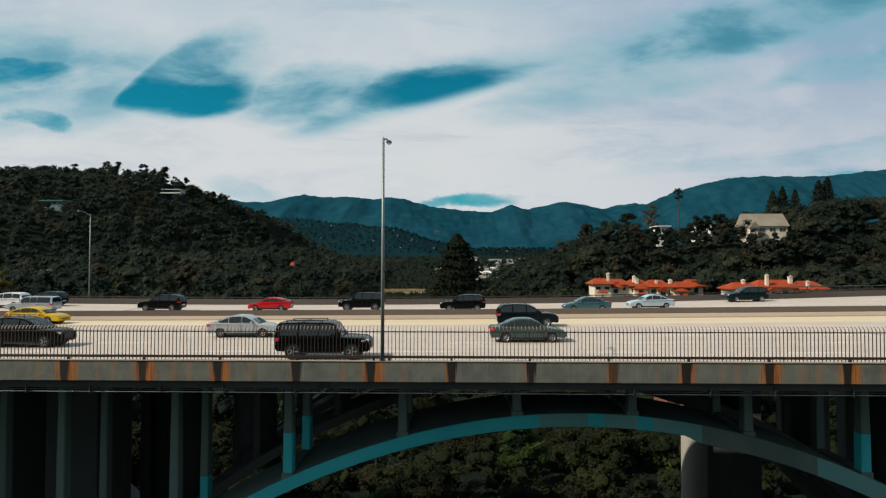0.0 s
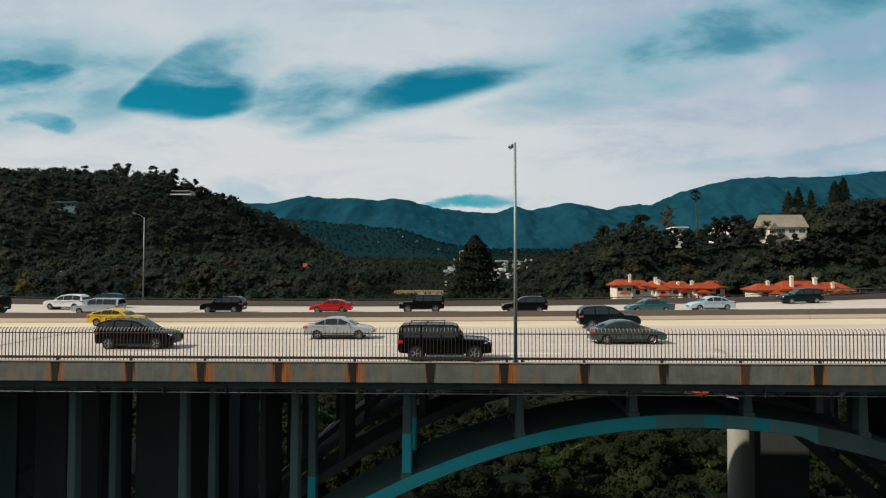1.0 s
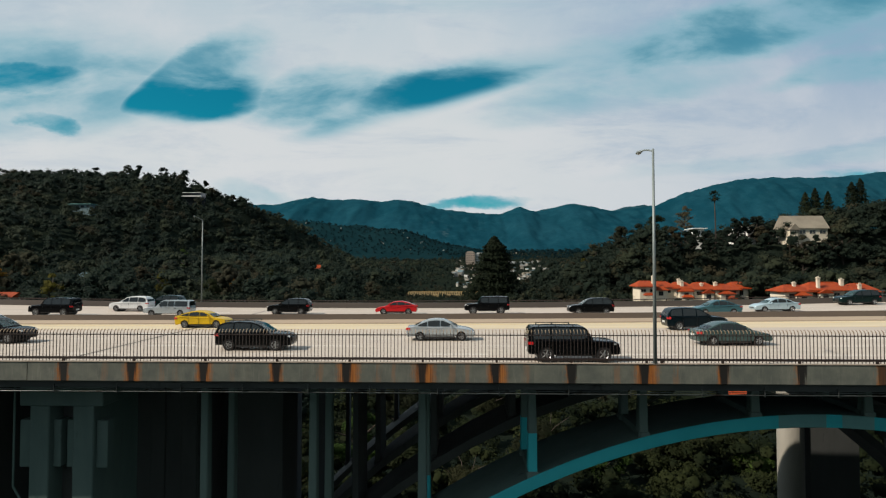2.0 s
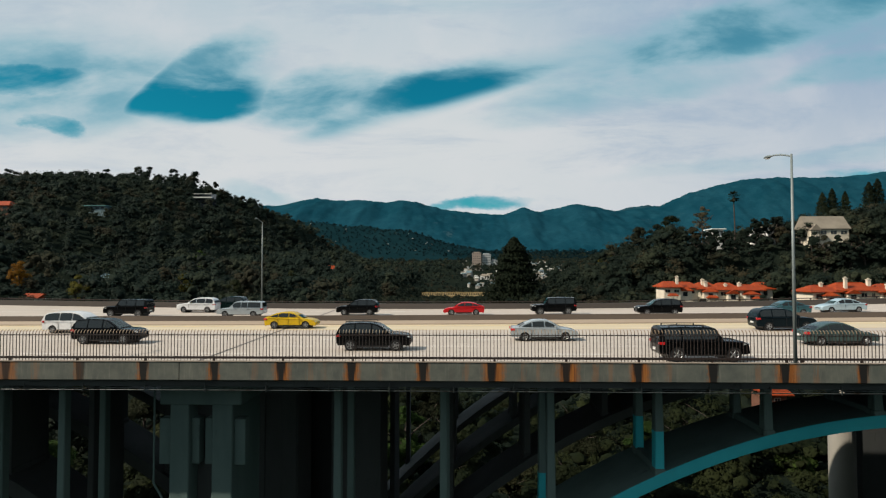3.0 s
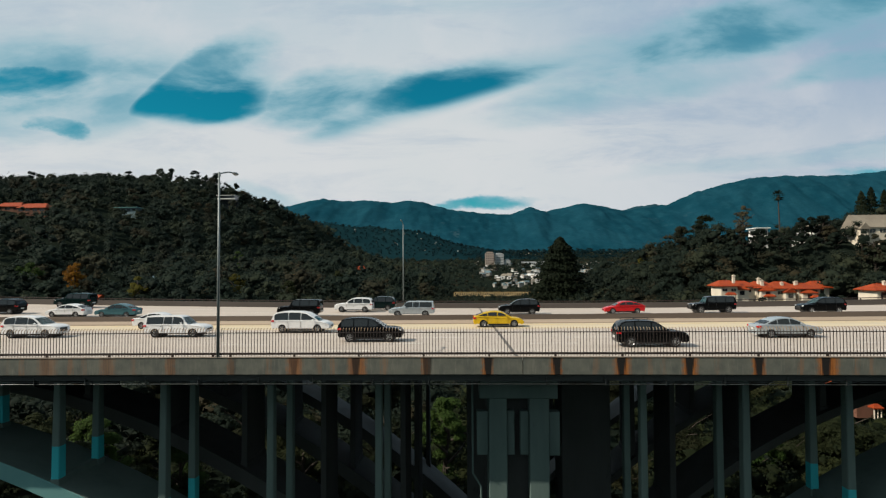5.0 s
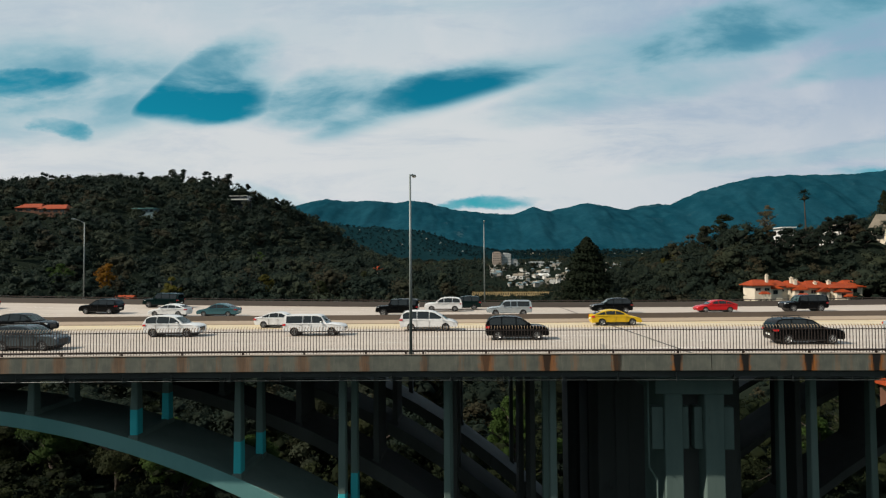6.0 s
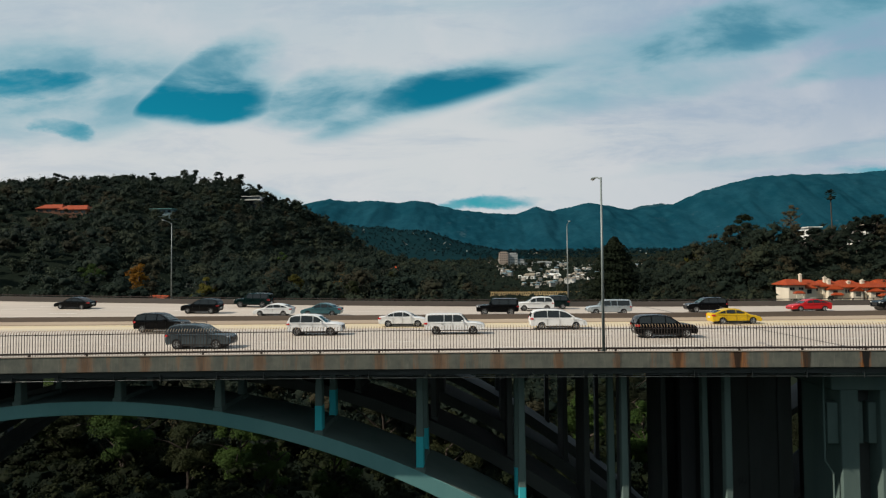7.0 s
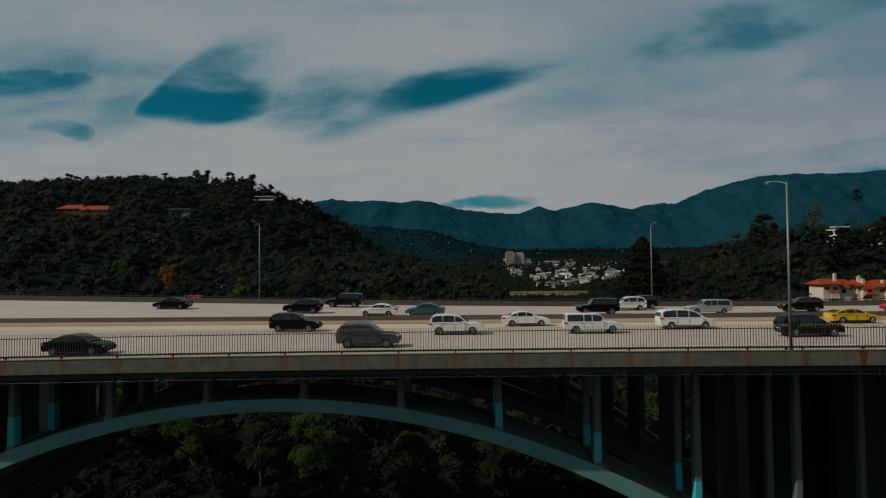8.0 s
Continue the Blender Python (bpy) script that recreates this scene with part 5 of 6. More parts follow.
for kind, pt, x, lane, heading, label, rack in TRAFFIC:
    c = make_car(kind, pt, label, "pickup" if kind == "pickup" else "minivan" if kind == "minivan" else "suv" if kind in ("suv", "boxy") else "car", rack=rack)
    y = rail_y(x) + lane
    z = max(road_z(x - 1.5, y), road_z(x + 1.5, y))
    tilt = math.degrees(math.atan2(road_z(x + 1, y) - road_z(x - 1, y), 2))
    slope = math.degrees(math.atan2(road_z(x, y + 0.5) - road_z(x, y - 0.5), 1))
    z = road_z(x, y)
    c.matrix_basis = pose(x, y, z + 0.004, slope, -tilt, 0) @ pose(0, 0, 0, 0, 0, 0 if heading > 0 else 180)


# ---- houses ----
def gable_roof(bm, x0, x1, y0, y1, z, h, eave=0.5, along="x", hip=0.0, thick=0.22):
    """A pitched roof with overhang; hip draws the ridge ends in."""
    x0, x1, y0, y1 = x0 - eave, x1 + eave, y0 - eave, y1 + eave
    if along == "x":
        ym = (y0 + y1) / 2
        r = [(x0 + hip, ym, z + h), (x1 - hip, ym, z + h)]
    else:
        xm = (x0 + x1) / 2
        r = [(xm, y0 + hip, z + h), (xm, y1 - hip, z + h)]
    c = [(x0, y0, z), (x1, y0, z), (x1, y1, z), (x0, y1, z)]
    v = [bm.verts.new(p) for p in c + r]
    lo = [bm.verts.new((p[0], p[1], p[2] - thick)) for p in c]
    if along == "x":
        fs = [(0, 1, 5, 4), (1, 2, 5), (2, 3, 4, 5), (3, 0, 4)]
    else:
        fs = [(0, 1, 4), (1, 2, 5, 4), (2, 3, 5), (3, 0, 4, 5)]
    for f in fs:
        bm.faces.new([v[i] for i in f])
    for i in range(4):
        bm.faces.new((lo[i], lo[(i + 1) % 4], v[(i + 1) % 4], v[i]))
    bm.faces.new(lo[::-1])
    bmesh.ops.recalc_face_normals(bm, faces=bm.faces)


def window_on(parent, x, y, z, w, h, frame_mat):
    """A framed window on a wall that faces -y."""
    bm = bmesh.new()
    for a, b, c, d in ((-w / 2 - 0.09, w / 2 + 0.09, h / 2, h / 2 + 0.1), (-w / 2 - 0.09, w / 2 + 0.09, -h / 2 - 0.1, -h / 2), (-w / 2 - 0.09, -w / 2, -h / 2, h / 2), (w / 2, w / 2 + 0.09, -h / 2, h / 2), (-0.03, 0.03, -h / 2, h / 2)):
        box(bm, x + a, x + b, y - 0.07, y + 0.03, z + c, z + d)
    wn = part("window", bm, frame_mat, parent)
    bm = bmesh.new()
    box(bm, x - w / 2, x + w / 2, y - 0.025, y + 0.02, z - h / 2, z + h / 2)
    part("pane", bm, PANE, wn)
    return wn


def chimney(parent, x, y, z0, z1, w=0.9):
    bm = bmesh.new()
    box(bm, x - w / 2, x + w / 2, y - w / 2, y + w / 2, z0, z1, 0.03)
    box(bm, x - w / 2 - 0.12, x + w / 2 + 0.12, y - w / 2 - 0.12, y + w / 2 + 0.12, z1 - 0.22, z1, 0.02)
    for s in (-0.2, 0.2):
        tube(bm, (x + s, y, z1), (x + s, y, z1 + 0.35), 0.13, 0.11, 8)
    part("chimney", bm, STUCCO, parent)


def villa(x0, x1, y, floor, eave, label, blocks, seed, wall=None):
    """A row of joined wings of uneven size with hipped tile roofs, cross gables, chimneys and small windows."""
    v = tagged(new("house"), label, "house", group="red-roofed houses")
    r = random.Random(seed)
    cuts = [r.uniform(0.7, 1.4) for _ in range(blocks)]
    total, at = sum(cuts), x0
    for i in range(blocks):
        w = (x1 - x0) * cuts[i] / total
        a, b = at, at + w
        at = b
        yo, up = r.uniform(-1.8, 1.4), r.uniform(-0.7, 0.5)
        high = r.uniform(1.6, 2.3)
        bm = bmesh.new()
        box(bm, a, b - 0.03, y + yo, y + yo + 8.5, floor, eave + up, 0.0)
        part("wall", bm, wall or STUCCO, v)
        bm = bmesh.new()
        gable_roof(bm, a, b, y + yo, y + yo + 8.5, eave + up, high, 1.0, "x", hip=min(3.0, w * 0.36))
        part("roof", bm, ROOF_RED, v)
        bm = bmesh.new()
        box(bm, a + 2.6, b - 2.6, y + yo + 4.05, y + yo + 4.45, eave + up + high - 0.1, eave + up + high + 0.12)
        part("ridge_tiles", bm, ROOF_RED, v)
        # a lower wing that comes forward under its own gable
        if w > 5.5:
            gx, gw, gu = a + w * r.uniform(0.25, 0.6), r.uniform(1.5, 2.3), up - r.uniform(0.5, 1.3)
            bm = bmesh.new()
            box(bm, gx - gw, gx + gw, y + yo - 1.7, y + yo - 0.02, floor, eave + gu)
            part("wing_wall", bm, wall or STUCCO, v)
            bm = bmesh.new()
            gable_roof(bm, gx - gw, gx + gw, y + yo - 1.7, y + yo + 3.5, eave + gu, r.uniform(0.9, 1.5), 0.4, "y", hip=r.choice((0.0, 1.4)))
            part("wing_roof", bm, ROOF_RED, v)
            window_on(v, gx, y + yo - 1.7, eave + gu - 1.2, 1.3, 1.2, TIMBER)
        for k in range(2):
            if r.random() < 0.6:
                cx = a + w * r.uniform(0.1, 0.9)
                chimney(v, cx, y + yo + r.uniform(0.4, 3.4), eave - 1.0, eave + up + r.uniform(1.6, 3.7), r.uniform(0.6, 1.0))
        n_ = max(1, int(w / 2.6))
        for k in range(n_):
            window_on(v, a + w * (k + 0.5) / n_ + r.uniform(-0.3, 0.3), y + yo, eave + up - 1.4, r.choice((0.8, 1.1, 1.6)), r.choice((0.9, 1.2, 1.6)), TIMBER if r.random() < 0.5 else STUCCO)
        # low tiled porch
        if i % 2 and blocks > 1:
            continue
        bm = bmesh.new()
        px = a + w * r.uniform(0.1, 0.45)
        gable_roof(bm, px, px + w * 0.5, y + yo - 3.4, y + yo - 1.8, eave + up - 2.7, 0.7, 0.2, "x", hip=0.6)
        part("porch_roof", bm, ROOF_RED, v)
        for k in (0.04, 0.25, 0.46):
            bm = bmesh.new()
            tube(bm, (px + w * k, y + yo - 3.2, floor), (px + w * k, y + yo - 3.2, eave + up - 2.65), 0.14, 0.14, 8)
            part("porch_post", bm, STUCCO, v)
    return v


def house(name, x0, x1, y0, y1, floor, eave, h, roof, wall, label, hip=0.0, along="x", wins=3, gable=None):
    v = tagged(new(name), label, "house")
    bm = bmesh.new()
    box(bm, x0, x1, y0, y1, floor, eave)
    part("wall", bm, wall, v)
    bm = bmesh.new()
    if h > 0:
        gable_roof(bm, x0, x1, y0, y1, eave, h, 0.6, along, hip)
    else:
        box(bm, x0 - 0.8, x1 + 0.8, y0 - 1.2, y1 + 0.5, eave, eave + 0.45, 0.05)
    part("roof", bm, roof, v)
    for k in range(wins):
        window_on(v, x0 + (x1 - x0) * (k + 0.5) / wins, y0, eave - 1.5, (x1 - x0) / wins * 0.6, 1.4, wall)
    if gable:
        for gx in gable:
            bm = bmesh.new()
            gable_roof(bm, gx - 1.7, gx + 1.7, y0 - 1.8, y0 + 3, eave - 0.6, 2.4, 0.3, "y", 0.0)
            part("dormer_roof", bm, roof, v)
            bm = bmesh.new()
            box(bm, gx - 1.6, gx + 1.6, y0 - 1.5, y0 + 2, floor, eave - 0.65)
            part("dormer_wall", bm, STUCCO, v)
            bm = bmesh.new()
            for q in (-1.5, -0.5, 0.5, 1.5):
                box(bm, gx + q - 0.08, gx + q + 0.08, y0 - 1.56, y0 - 1.45, floor + 1, eave - 0.7)
            box(bm, gx - 1.6, gx + 1.6, y0 - 1.57, y0 - 1.46, eave - 1.7, eave - 1.5)
            part("half_timber", bm, TIMBER, v)
    return v


villa(82.4, 118.8, 172.0, -14.0, -1.3, "long cream house with red clay tile roofs and white chimneys", 6, 3)
villa(116.4, 142.0, 145.0, -14.0, -1.0, "cream house with hipped red tile roof and white chimneys", 3, 8)
villa(81.0, 84.4, 98.4, -27.0, -21.6, "small brown house with orange-red tile roof below the bridge", 1, 5, BROWN_WALL)
house("house", 150.5, 166.0, 208.0, 217.0, 12.0, 20.6, 5.2, ROOF_TAN, STUCCO, "old manor with steep pale shingle roof and half-timbered gables", along="x", wins=4, gable=(152.4,))
crest_house = house("house", -262.0, -244.0, 572.0, 584.0, 62.0, 81.6, 0.0, STUCCO_WHITE, PANE, "white flat-roofed modern house on the hill crest", wins=5)
bm = bmesh.new()
box(bm, -263.5, -242.5, 569.4, 571.9, 77.4, 78.6, 0.05)
part("balcony", bm, STUCCO_WHITE, crest_house)
house("house", -307.0, -290.0, 338.0, 348.0, 34.0, 46.6, 3.0, ROOF_RED, BROWN_WALL, "hillside house with a long orange tile roof", hip=3.0)
house("house", -289.0, -270.5, 334.0, 344.0, 34.0, 45.2, 3.2, ROOF_RED, BROWN_WALL, "brown hillside house under an orange tile roof", hip=3.0, wins=4)
house("house", -262.0, -246.0, 395.0, 403.0, 38.0, 51.0, 0.0, PALE_TEAL, ROOF_BLUE, "low pale green flat-roofed house among trees", wins=4)
house("house", -161.0, -150.0, 243.0, 251.0, -8.0, -0.4, 3.3, ROOF_BLUE, STUCCO, "small house with a blue-grey pitched roof", along="y", wins=2)
house("house", -87.0, -80.0, 416.0, 424.0, -4.0, 4.8, 2.6, ROOF_RED, STUCCO, "small house with red roof among dark trees", wins=2)
house("house", -144.5, -138.5, 181.0, 187.0, -8.0, -5.4, 1.6, ROOF_RED, STUCCO, "low house with a red roof behind bushes", wins=2)
house("house", 124.6, 129.4, 235.0, 243.0, 8.0, 22.0, 0.0, STUCCO_WHITE, STUCCO_WHITE, "white flat-roofed building half hidden by trees", wins=3)
house("house", 138.0, 140.6, 226.0, 232.0, 8.0, 20.5, 1.0, STUCCO_WHITE, STUCCO_WHITE, "small white house among treetops", wins=1)
house("house", 143.0, 148.0, 224.0, 232.0, 8.0, 22.3, 0.0, ROOF_TAN, STUCCO_WHITE, "small white flat house beside the manor", wins=2)


def tower(x0, x1, y0, y1, z0, z1, wall, label, cols, rows_):
    v = tagged(new("office_building"), label, "building")
    bm = bmesh.new()
    box(bm, x0, x1, y0, y1, z0, z1)
    box(bm, x0 + 3, x1 - 3, y0 + 3, y1 - 3, z1, z1 + 2.0)
    part("wall", bm, wall, v)
    for r_ in range(rows_):
        z = z0 + 6 + (z1 - z0 - 8) * r_ / max(1, rows_ - 1)
        for c in range(cols):
            bm = bmesh.new()
            xa = x0 + (x1 - x0) * (c + 0.22) / cols
            xb = x0 + (x1 - x0) * (c + 0.78) / cols
            box(bm, xa, xb, y0 - 0.12, y0 + 0.2, z - 0.7, z + 0.7)
            part("window", bm, PANE, v)


tower(30.0, 48.0, 1205.0, 1225.0, -5.0, 37.0, TOWER_TAN, "tan concrete office tower in the valley town", 4, 8)
tower(50.0, 68.0, 1210.0, 1230.0, -5.0, 34.5, TOWER_WHITE, "white concrete office block beside the tan tower", 5, 7)
tower(68.5, 82.0, 1212.0, 1230.0, -5.0, 22.0, TOWER_WHITE, "lower pale office block", 4, 4)
tower(100.0, 168.0, 1215.0, 1240.0, -5.0, 16.5, TOWER_WHITE, "long low white building in the valley town", 14, 2)

# little houses of the valley town and on the far ridge
r = random.Random(21)
protos = []
for k, (wl, rf) in enumerate(((STUCCO_WHITE, ROOF_TAN), (TOWN_WALL, STUCCO_WHITE), (TOWN_WALL, ROOF_TAN), (TOWN_WALL, ROOF_BLUE))):
    hh = tagged(new("house"), "small pale house among trees in the valley", "house", group="valley houses")
    bm = bmesh.new()
    box(bm, -6, 6, -4.5, 4.5, -6, 4)
    part("wall", bm, wl, hh)
    bm = bmesh.new()
    gable_roof(bm, -6, 6, -4.5, 4.5, 4, 2.2, 0.5, "x", 1.0)
    part("roof", bm, rf, hh)
    for k2 in range(3):
        bm = bmesh.new()
        box(bm, -4.8 + 3.8 * k2, -3.0 + 3.8 * k2, -4.56, -4.4, 0.8, 2.4)
        part("window", bm, PANE, hh)
    hh.matrix_basis = pose(40 + 30 * k, 640 + 20 * k, ground_z(40 + 30 * k, 640 + 20 * k), 0, 0, r.uniform(-30, 30))
    protos.append(hh)
spots = []
for i in range(150):                     # town in the gap
    y = r.uniform(640, 1500)
    spots.append((y * r.uniform(0.0, 0.26) + 8, y, r.uniform(0.26, 0.58)))
for i in range(95):                      # its nearer streets
    y = r.uniform(430, 680)
    spots.append((y * r.uniform(0.02, 0.25) + 8, y, r.uniform(0.18, 0.36)))
for i in range(26):                     # far ridge slopes and the valley behind
    y = r.uniform(2050, 2480)
    spots.append((r.uniform(-900, 120), y, r.uniform(0.2, 0.42)))
for i in range(34):
    y = r.uniform(2600, 3500)
    spots.append((r.uniform(-200, 1100), y, r.uniform(0.3, 0.6)))
for x, y, s in spots:
    c = copy_thing(r.choice(protos), Matrix.Identity(4))
    c.matrix_basis = pose(x, y, (max(ridge_z(x, y), ground_z(x, y)) if y > 1750 else ground_z(x, y)) + 3, 0, 0, r.uniform(-40, 40)) @ Matrix.Diagonal((s, s, s, 1))

# ochre trestle bridge down the valley
tb = tagged(new("trestle_bridge"), "long ochre-painted bridge with a slatted parapet down the valley", "bridge")
bm = bmesh.new()
box(bm, -12, 57, 361, 372, -13.6, -12.8, 0.05)
part("deck", bm, TRESTLE, tb)
for yy in (361.0, 371.6):
    bm = bmesh.new()
    box(bm, -12, 57, yy, yy + 0.4, -11.0, -10.75)
    part("handrail", bm, TRESTLE, tb)
bm = bmesh.new()
box(bm, -2, 40, 361.6, 362.6, -17.2, -13.62, 0.05)
part("girder", bm, TRESTLE, tb)
for i in range(46):
    bm = bmesh.new()
    x = -12 + i * 1.5
    box(bm, x, x + 0.8, 360.86, 361.3, -12.9, -10.8)
    part("baluster", bm, TRESTLE, tb)
for x in (-8, 6, 20, 34, 46):
    bm = bmesh.new()
    box(bm, x - 0.8, x + 0.8, 363, 370, -26, -13.6, 0.05)
    part("trestle_pier", bm, TRESTLE, tb)


# ---- trees ----
def quads_mesh(name, verts, material, parent=None, hull=None, trees=1, seed=1):
    """verts: (n, k, 3) array, one leaf spray of k corners per row; hull: the dense inner mass of the crown; trees: how many share the mesh."""
    n_, k = verts.shape[0], verts.shape[1]
    co, idx = verts.reshape(-1, 3), np.arange(n_ * k)
    start, total, soft_ = np.arange(0, n_ * k, k), np.full(n_, k), np.zeros(n_, dtype=bool)
    if hull is not None:
        hv, hf = hull
        q = len(hf)
        co, idx = np.concatenate([co, hv]), np.concatenate([idx, hf.reshape(-1) + n_ * k])
        start, total = np.concatenate([start, n_ * k + 3 * np.arange(q)]), np.concatenate([total, np.full(q, 3)])
        soft_ = np.concatenate([soft_, np.ones(q, dtype=bool)])
    me = bpy.data.meshes.new(name)
    me.vertices.add(len(co))
    me.vertices.foreach_set("co", co.reshape(-1).astype(np.float32))
    me.loops.add(len(idx))
    me.loops.foreach_set("vertex_index", idx.astype(np.int32))
    me.polygons.add(len(start))
    me.polygons.foreach_set("loop_start", start.astype(np.int32))
    me.polygons.foreach_set("loop_total", total.astype(np.int32))
    me.polygons.foreach_set("use_smooth", soft_)
    me.update(calc_edges=True)
    # the same tone over all of one tree
    each = np.random.default_rng(seed).uniform(0, 1, trees)
    tone = np.repeat(each, n_ * k // trees)
    if hull is not None:
        tone = np.concatenate([tone, np.repeat(each, len(hull[0]) // trees)])
    me.attributes.new("tone", "FLOAT", "POINT").data.foreach_set("value", tone.astype(np.float32))
    me.materials.append(material)
    ob = new(name, me)
    if parent is not None:
        ob.parent = parent
    return ob


def sprays(pos, out, size, g, jitter=0.42, three=False):
    """Small leaf sprays at pos, facing roughly outwards, of the given sizes."""
    n_ = len(pos)
    nrm = out + g.normal(0, jitter, (n_, 3))
    nrm /= np.linalg.norm(nrm, axis=1, keepdims=True) + 1e-9
    a = np.cross(nrm, g.normal(0, 1, (n_, 3)))
    a /= np.linalg.norm(a, axis=1, keepdims=True) + 1e-9
    b = np.cross(nrm, a)
    s = size[:, None] * 0.5
    e = g.uniform(0.45, 0.8, (n_, 1))
    if three:
        return np.stack([pos - a * s - b * s * 0.5 * e, pos + a * s - b * s * e * 0.4, pos + b * s * e * 1.5], 1)
    return np.stack([pos - a * s, pos - b * s * e, pos + a * s, pos + b * s * e], 1)


def crowns(base, height, width, per, leaf, g, clumps=9, low=0.30, cone=0.0, round_=0.0, hull=None):
    """Leaf sprays for many trees at once: base (n,3), height and width (n,). Each crown is a heap of clumps."""
    n_ = len(base)
    t = g.uniform(0, 1, (n_, clumps))
    ang = g.uniform(0, 2 * math.pi, (n_, clumps))
    zf = low + (1 - low) * (0.12 + 0.76 * t)
    spread = np.where(cone > 0, (1 - t) * 0.9 + 0.08, np.sin(np.pi * (0.18 + 0.72 * t)))
    rad = g.uniform(0.15, 0.75, (n_, clumps)) * spread
    cw = width[:, None] * 0.5
    cx, cy = np.cos(ang) * rad * cw, np.sin(ang) * rad * cw
    cz = zf * height[:, None]
    cr = (g.uniform(0.30, 0.52, (n_, clumps)) * (1 - 0.55 * cone * t) * (9 / max(9, clumps)) ** 0.6) * cw
    if hull is not None:
        uv, uf = BLOB[1 if hull == "fine" else 0]
        q = uv[None, None] * g.uniform(0.55, 1.15, (n_, clumps, len(uv), 1)) * (cr * 0.60)[..., None, None] * np.array([1, 1, 0.80])
        q = q + (np.stack([cx, cy, cz], -1) + base[:, None, :])[:, :, None, :]
        f_ = uf[None] + (np.arange(n_ * clumps) * len(uv))[:, None, None]
        shell = (q.reshape(-1, 3), f_.reshape(-1, 3))
    which = g.integers(0, clumps, (n_, per))
    d = g.normal(0, 1, (n_, per, 3))
    d /= np.linalg.norm(d, axis=2, keepdims=True)
    d[..., 2] = np.where(d[..., 2] < -0.35, -d[..., 2], d[..., 2])
    ii = np.arange(n_)[:, None]
    c = np.stack([cx[ii, which], cy[ii, which], cz[ii, which]], -1)
    rr = cr[ii, which][..., None] * g.uniform(0.66, 1.14, (n_, per, 1))
    p = base[:, None, :] + c + d * rr * np.array([1, 1, 0.78])
    size = np.repeat(leaf, per) if np.ndim(leaf) else np.full(n_ * per, leaf)
    size = size * g.uniform(0.6, 1.4, n_ * per)
    if round_:
        mid = np.stack([np.zeros(n_), np.zeros(n_), height * (low + (1 - low) * 0.35)], -1)
        o = (c + d * rr - mid[:, None, :]) / cw[..., None]
        o /= np.linalg.norm(o, axis=2, keepdims=True) + 1e-6
        d = d * (1 - round_) + o * round_
        s_ = sprays(p.reshape(-1, 3), d.reshape(-1, 3), size, g, 0.30, True)
        return (s_, shell) if hull is not None else s_
    return sprays(p.reshape(-1, 3), d.reshape(-1, 3), size, g)


gen = np.random.default_rng(7)


def blob_shape(level):
    bm = bmesh.new()
    bmesh.ops.create_icosphere(bm, subdivisions=level, radius=1.0)
    v = np.array([tuple(p.co) for p in bm.verts])
    f = np.array([[p.index for p in q.verts] for q in bm.faces])
    bm.free()
    return v, f


BLOB = [blob_shape(1), blob_shape(2)]
CLEAR = [(-253, 570, 12, 44), (-289, 335, 19, 40), (-254, 395, 8, 34), (-155, 243, 9, 20), (-83, 416, 7, 40), (101, 172, 20, 40), (129, 145, 16, 12), (158, 208, 7, 5), (127.5, 235, 6, 15), (82.5, 98, 5, 7), (17, 361, 34, 85), (37, 224, 6, 6)]


def is_clear(x, y):
    for cx, cy, hw_, dep in CLEAR:
        if abs(x - cx) < hw_ and cy - dep < y < cy + 12:
            return True
    return False


def scatter(x0, x1, y0, y1, step, keep, among=False):
    out = []
    for y in np.arange(y0, y1, step):
        for x in np.arange(x0, x1, step):
            px, py = x + gen.uniform(-0.5, 0.5) * step, y + gen.uniform(-0.5, 0.5) * step
            if keep(px, py) and (among or not is_clear(px, py)):
                out.append((px, py, (max(ridge_z(px, py), ground_z(px, py)) if py > 1750 else ground_z(px, py)) - 0.4))
    return np.array(out)


def wood(name, spots, hmin, hmax, per, leaf, material, label, aspect=(0.85, 1.35), clumps=8, cone=0.0, low=0.2, hull="rough"):
    n_ = len(spots)
    h = gen.uniform(hmin, hmax, n_)
    w = h * gen.uniform(*aspect, n_)
    v, shell = crowns(spots, h, w, per, leaf, gen, clumps, low, cone, 0.62, hull)
    return tagged(quads_mesh(name, v, material, hull=shell, trees=n_, seed=n_), label, "trees", kind="stuff")


# the wooded hill
hill = scatter(-720, 20, 128, 640, 11.0, lambda x, y: x / (y + 40) > -1.25 and x < -0.02 * y - 20 and noise.noise(Vector((x / 45, y / 45, 9))) < 0.62 and (y < 660 or gen.random() < 0.5))
pick = gen.random(len(hill))
wood("hill_woods", hill[pick < 0.70], 8, 15, 320, 1.0, WOOD_HILL, "dense dark evergreen and oak woods covering the hill", aspect=(0.95, 1.5), clumps=11, low=0.1)
wood("hill_scrub", hill[(pick >= 0.70) & (pick < 0.95)], 4.0, 8.5, 170, 0.9, WOOD_HILL, "olive scrub and small trees on the hill", aspect=(1.0, 1.5))
wood("hill_cypresses", hill[pick >= 0.95], 10, 18, 200, 0.8, WOOD_HILL, "tall narrow dark trees on the hill", aspect=(0.28, 0.42), cone=0.7, low=0.08)
crest = np.array([(x, 632 + gen.uniform(-14, 14), 0.0) for x in np.arange(-660, -120, 6.5)])
crest[:, 2] = [ground_z(a, b) - 1.0 for a, b, _ in crest]
keep_c = gen.random(len(crest))
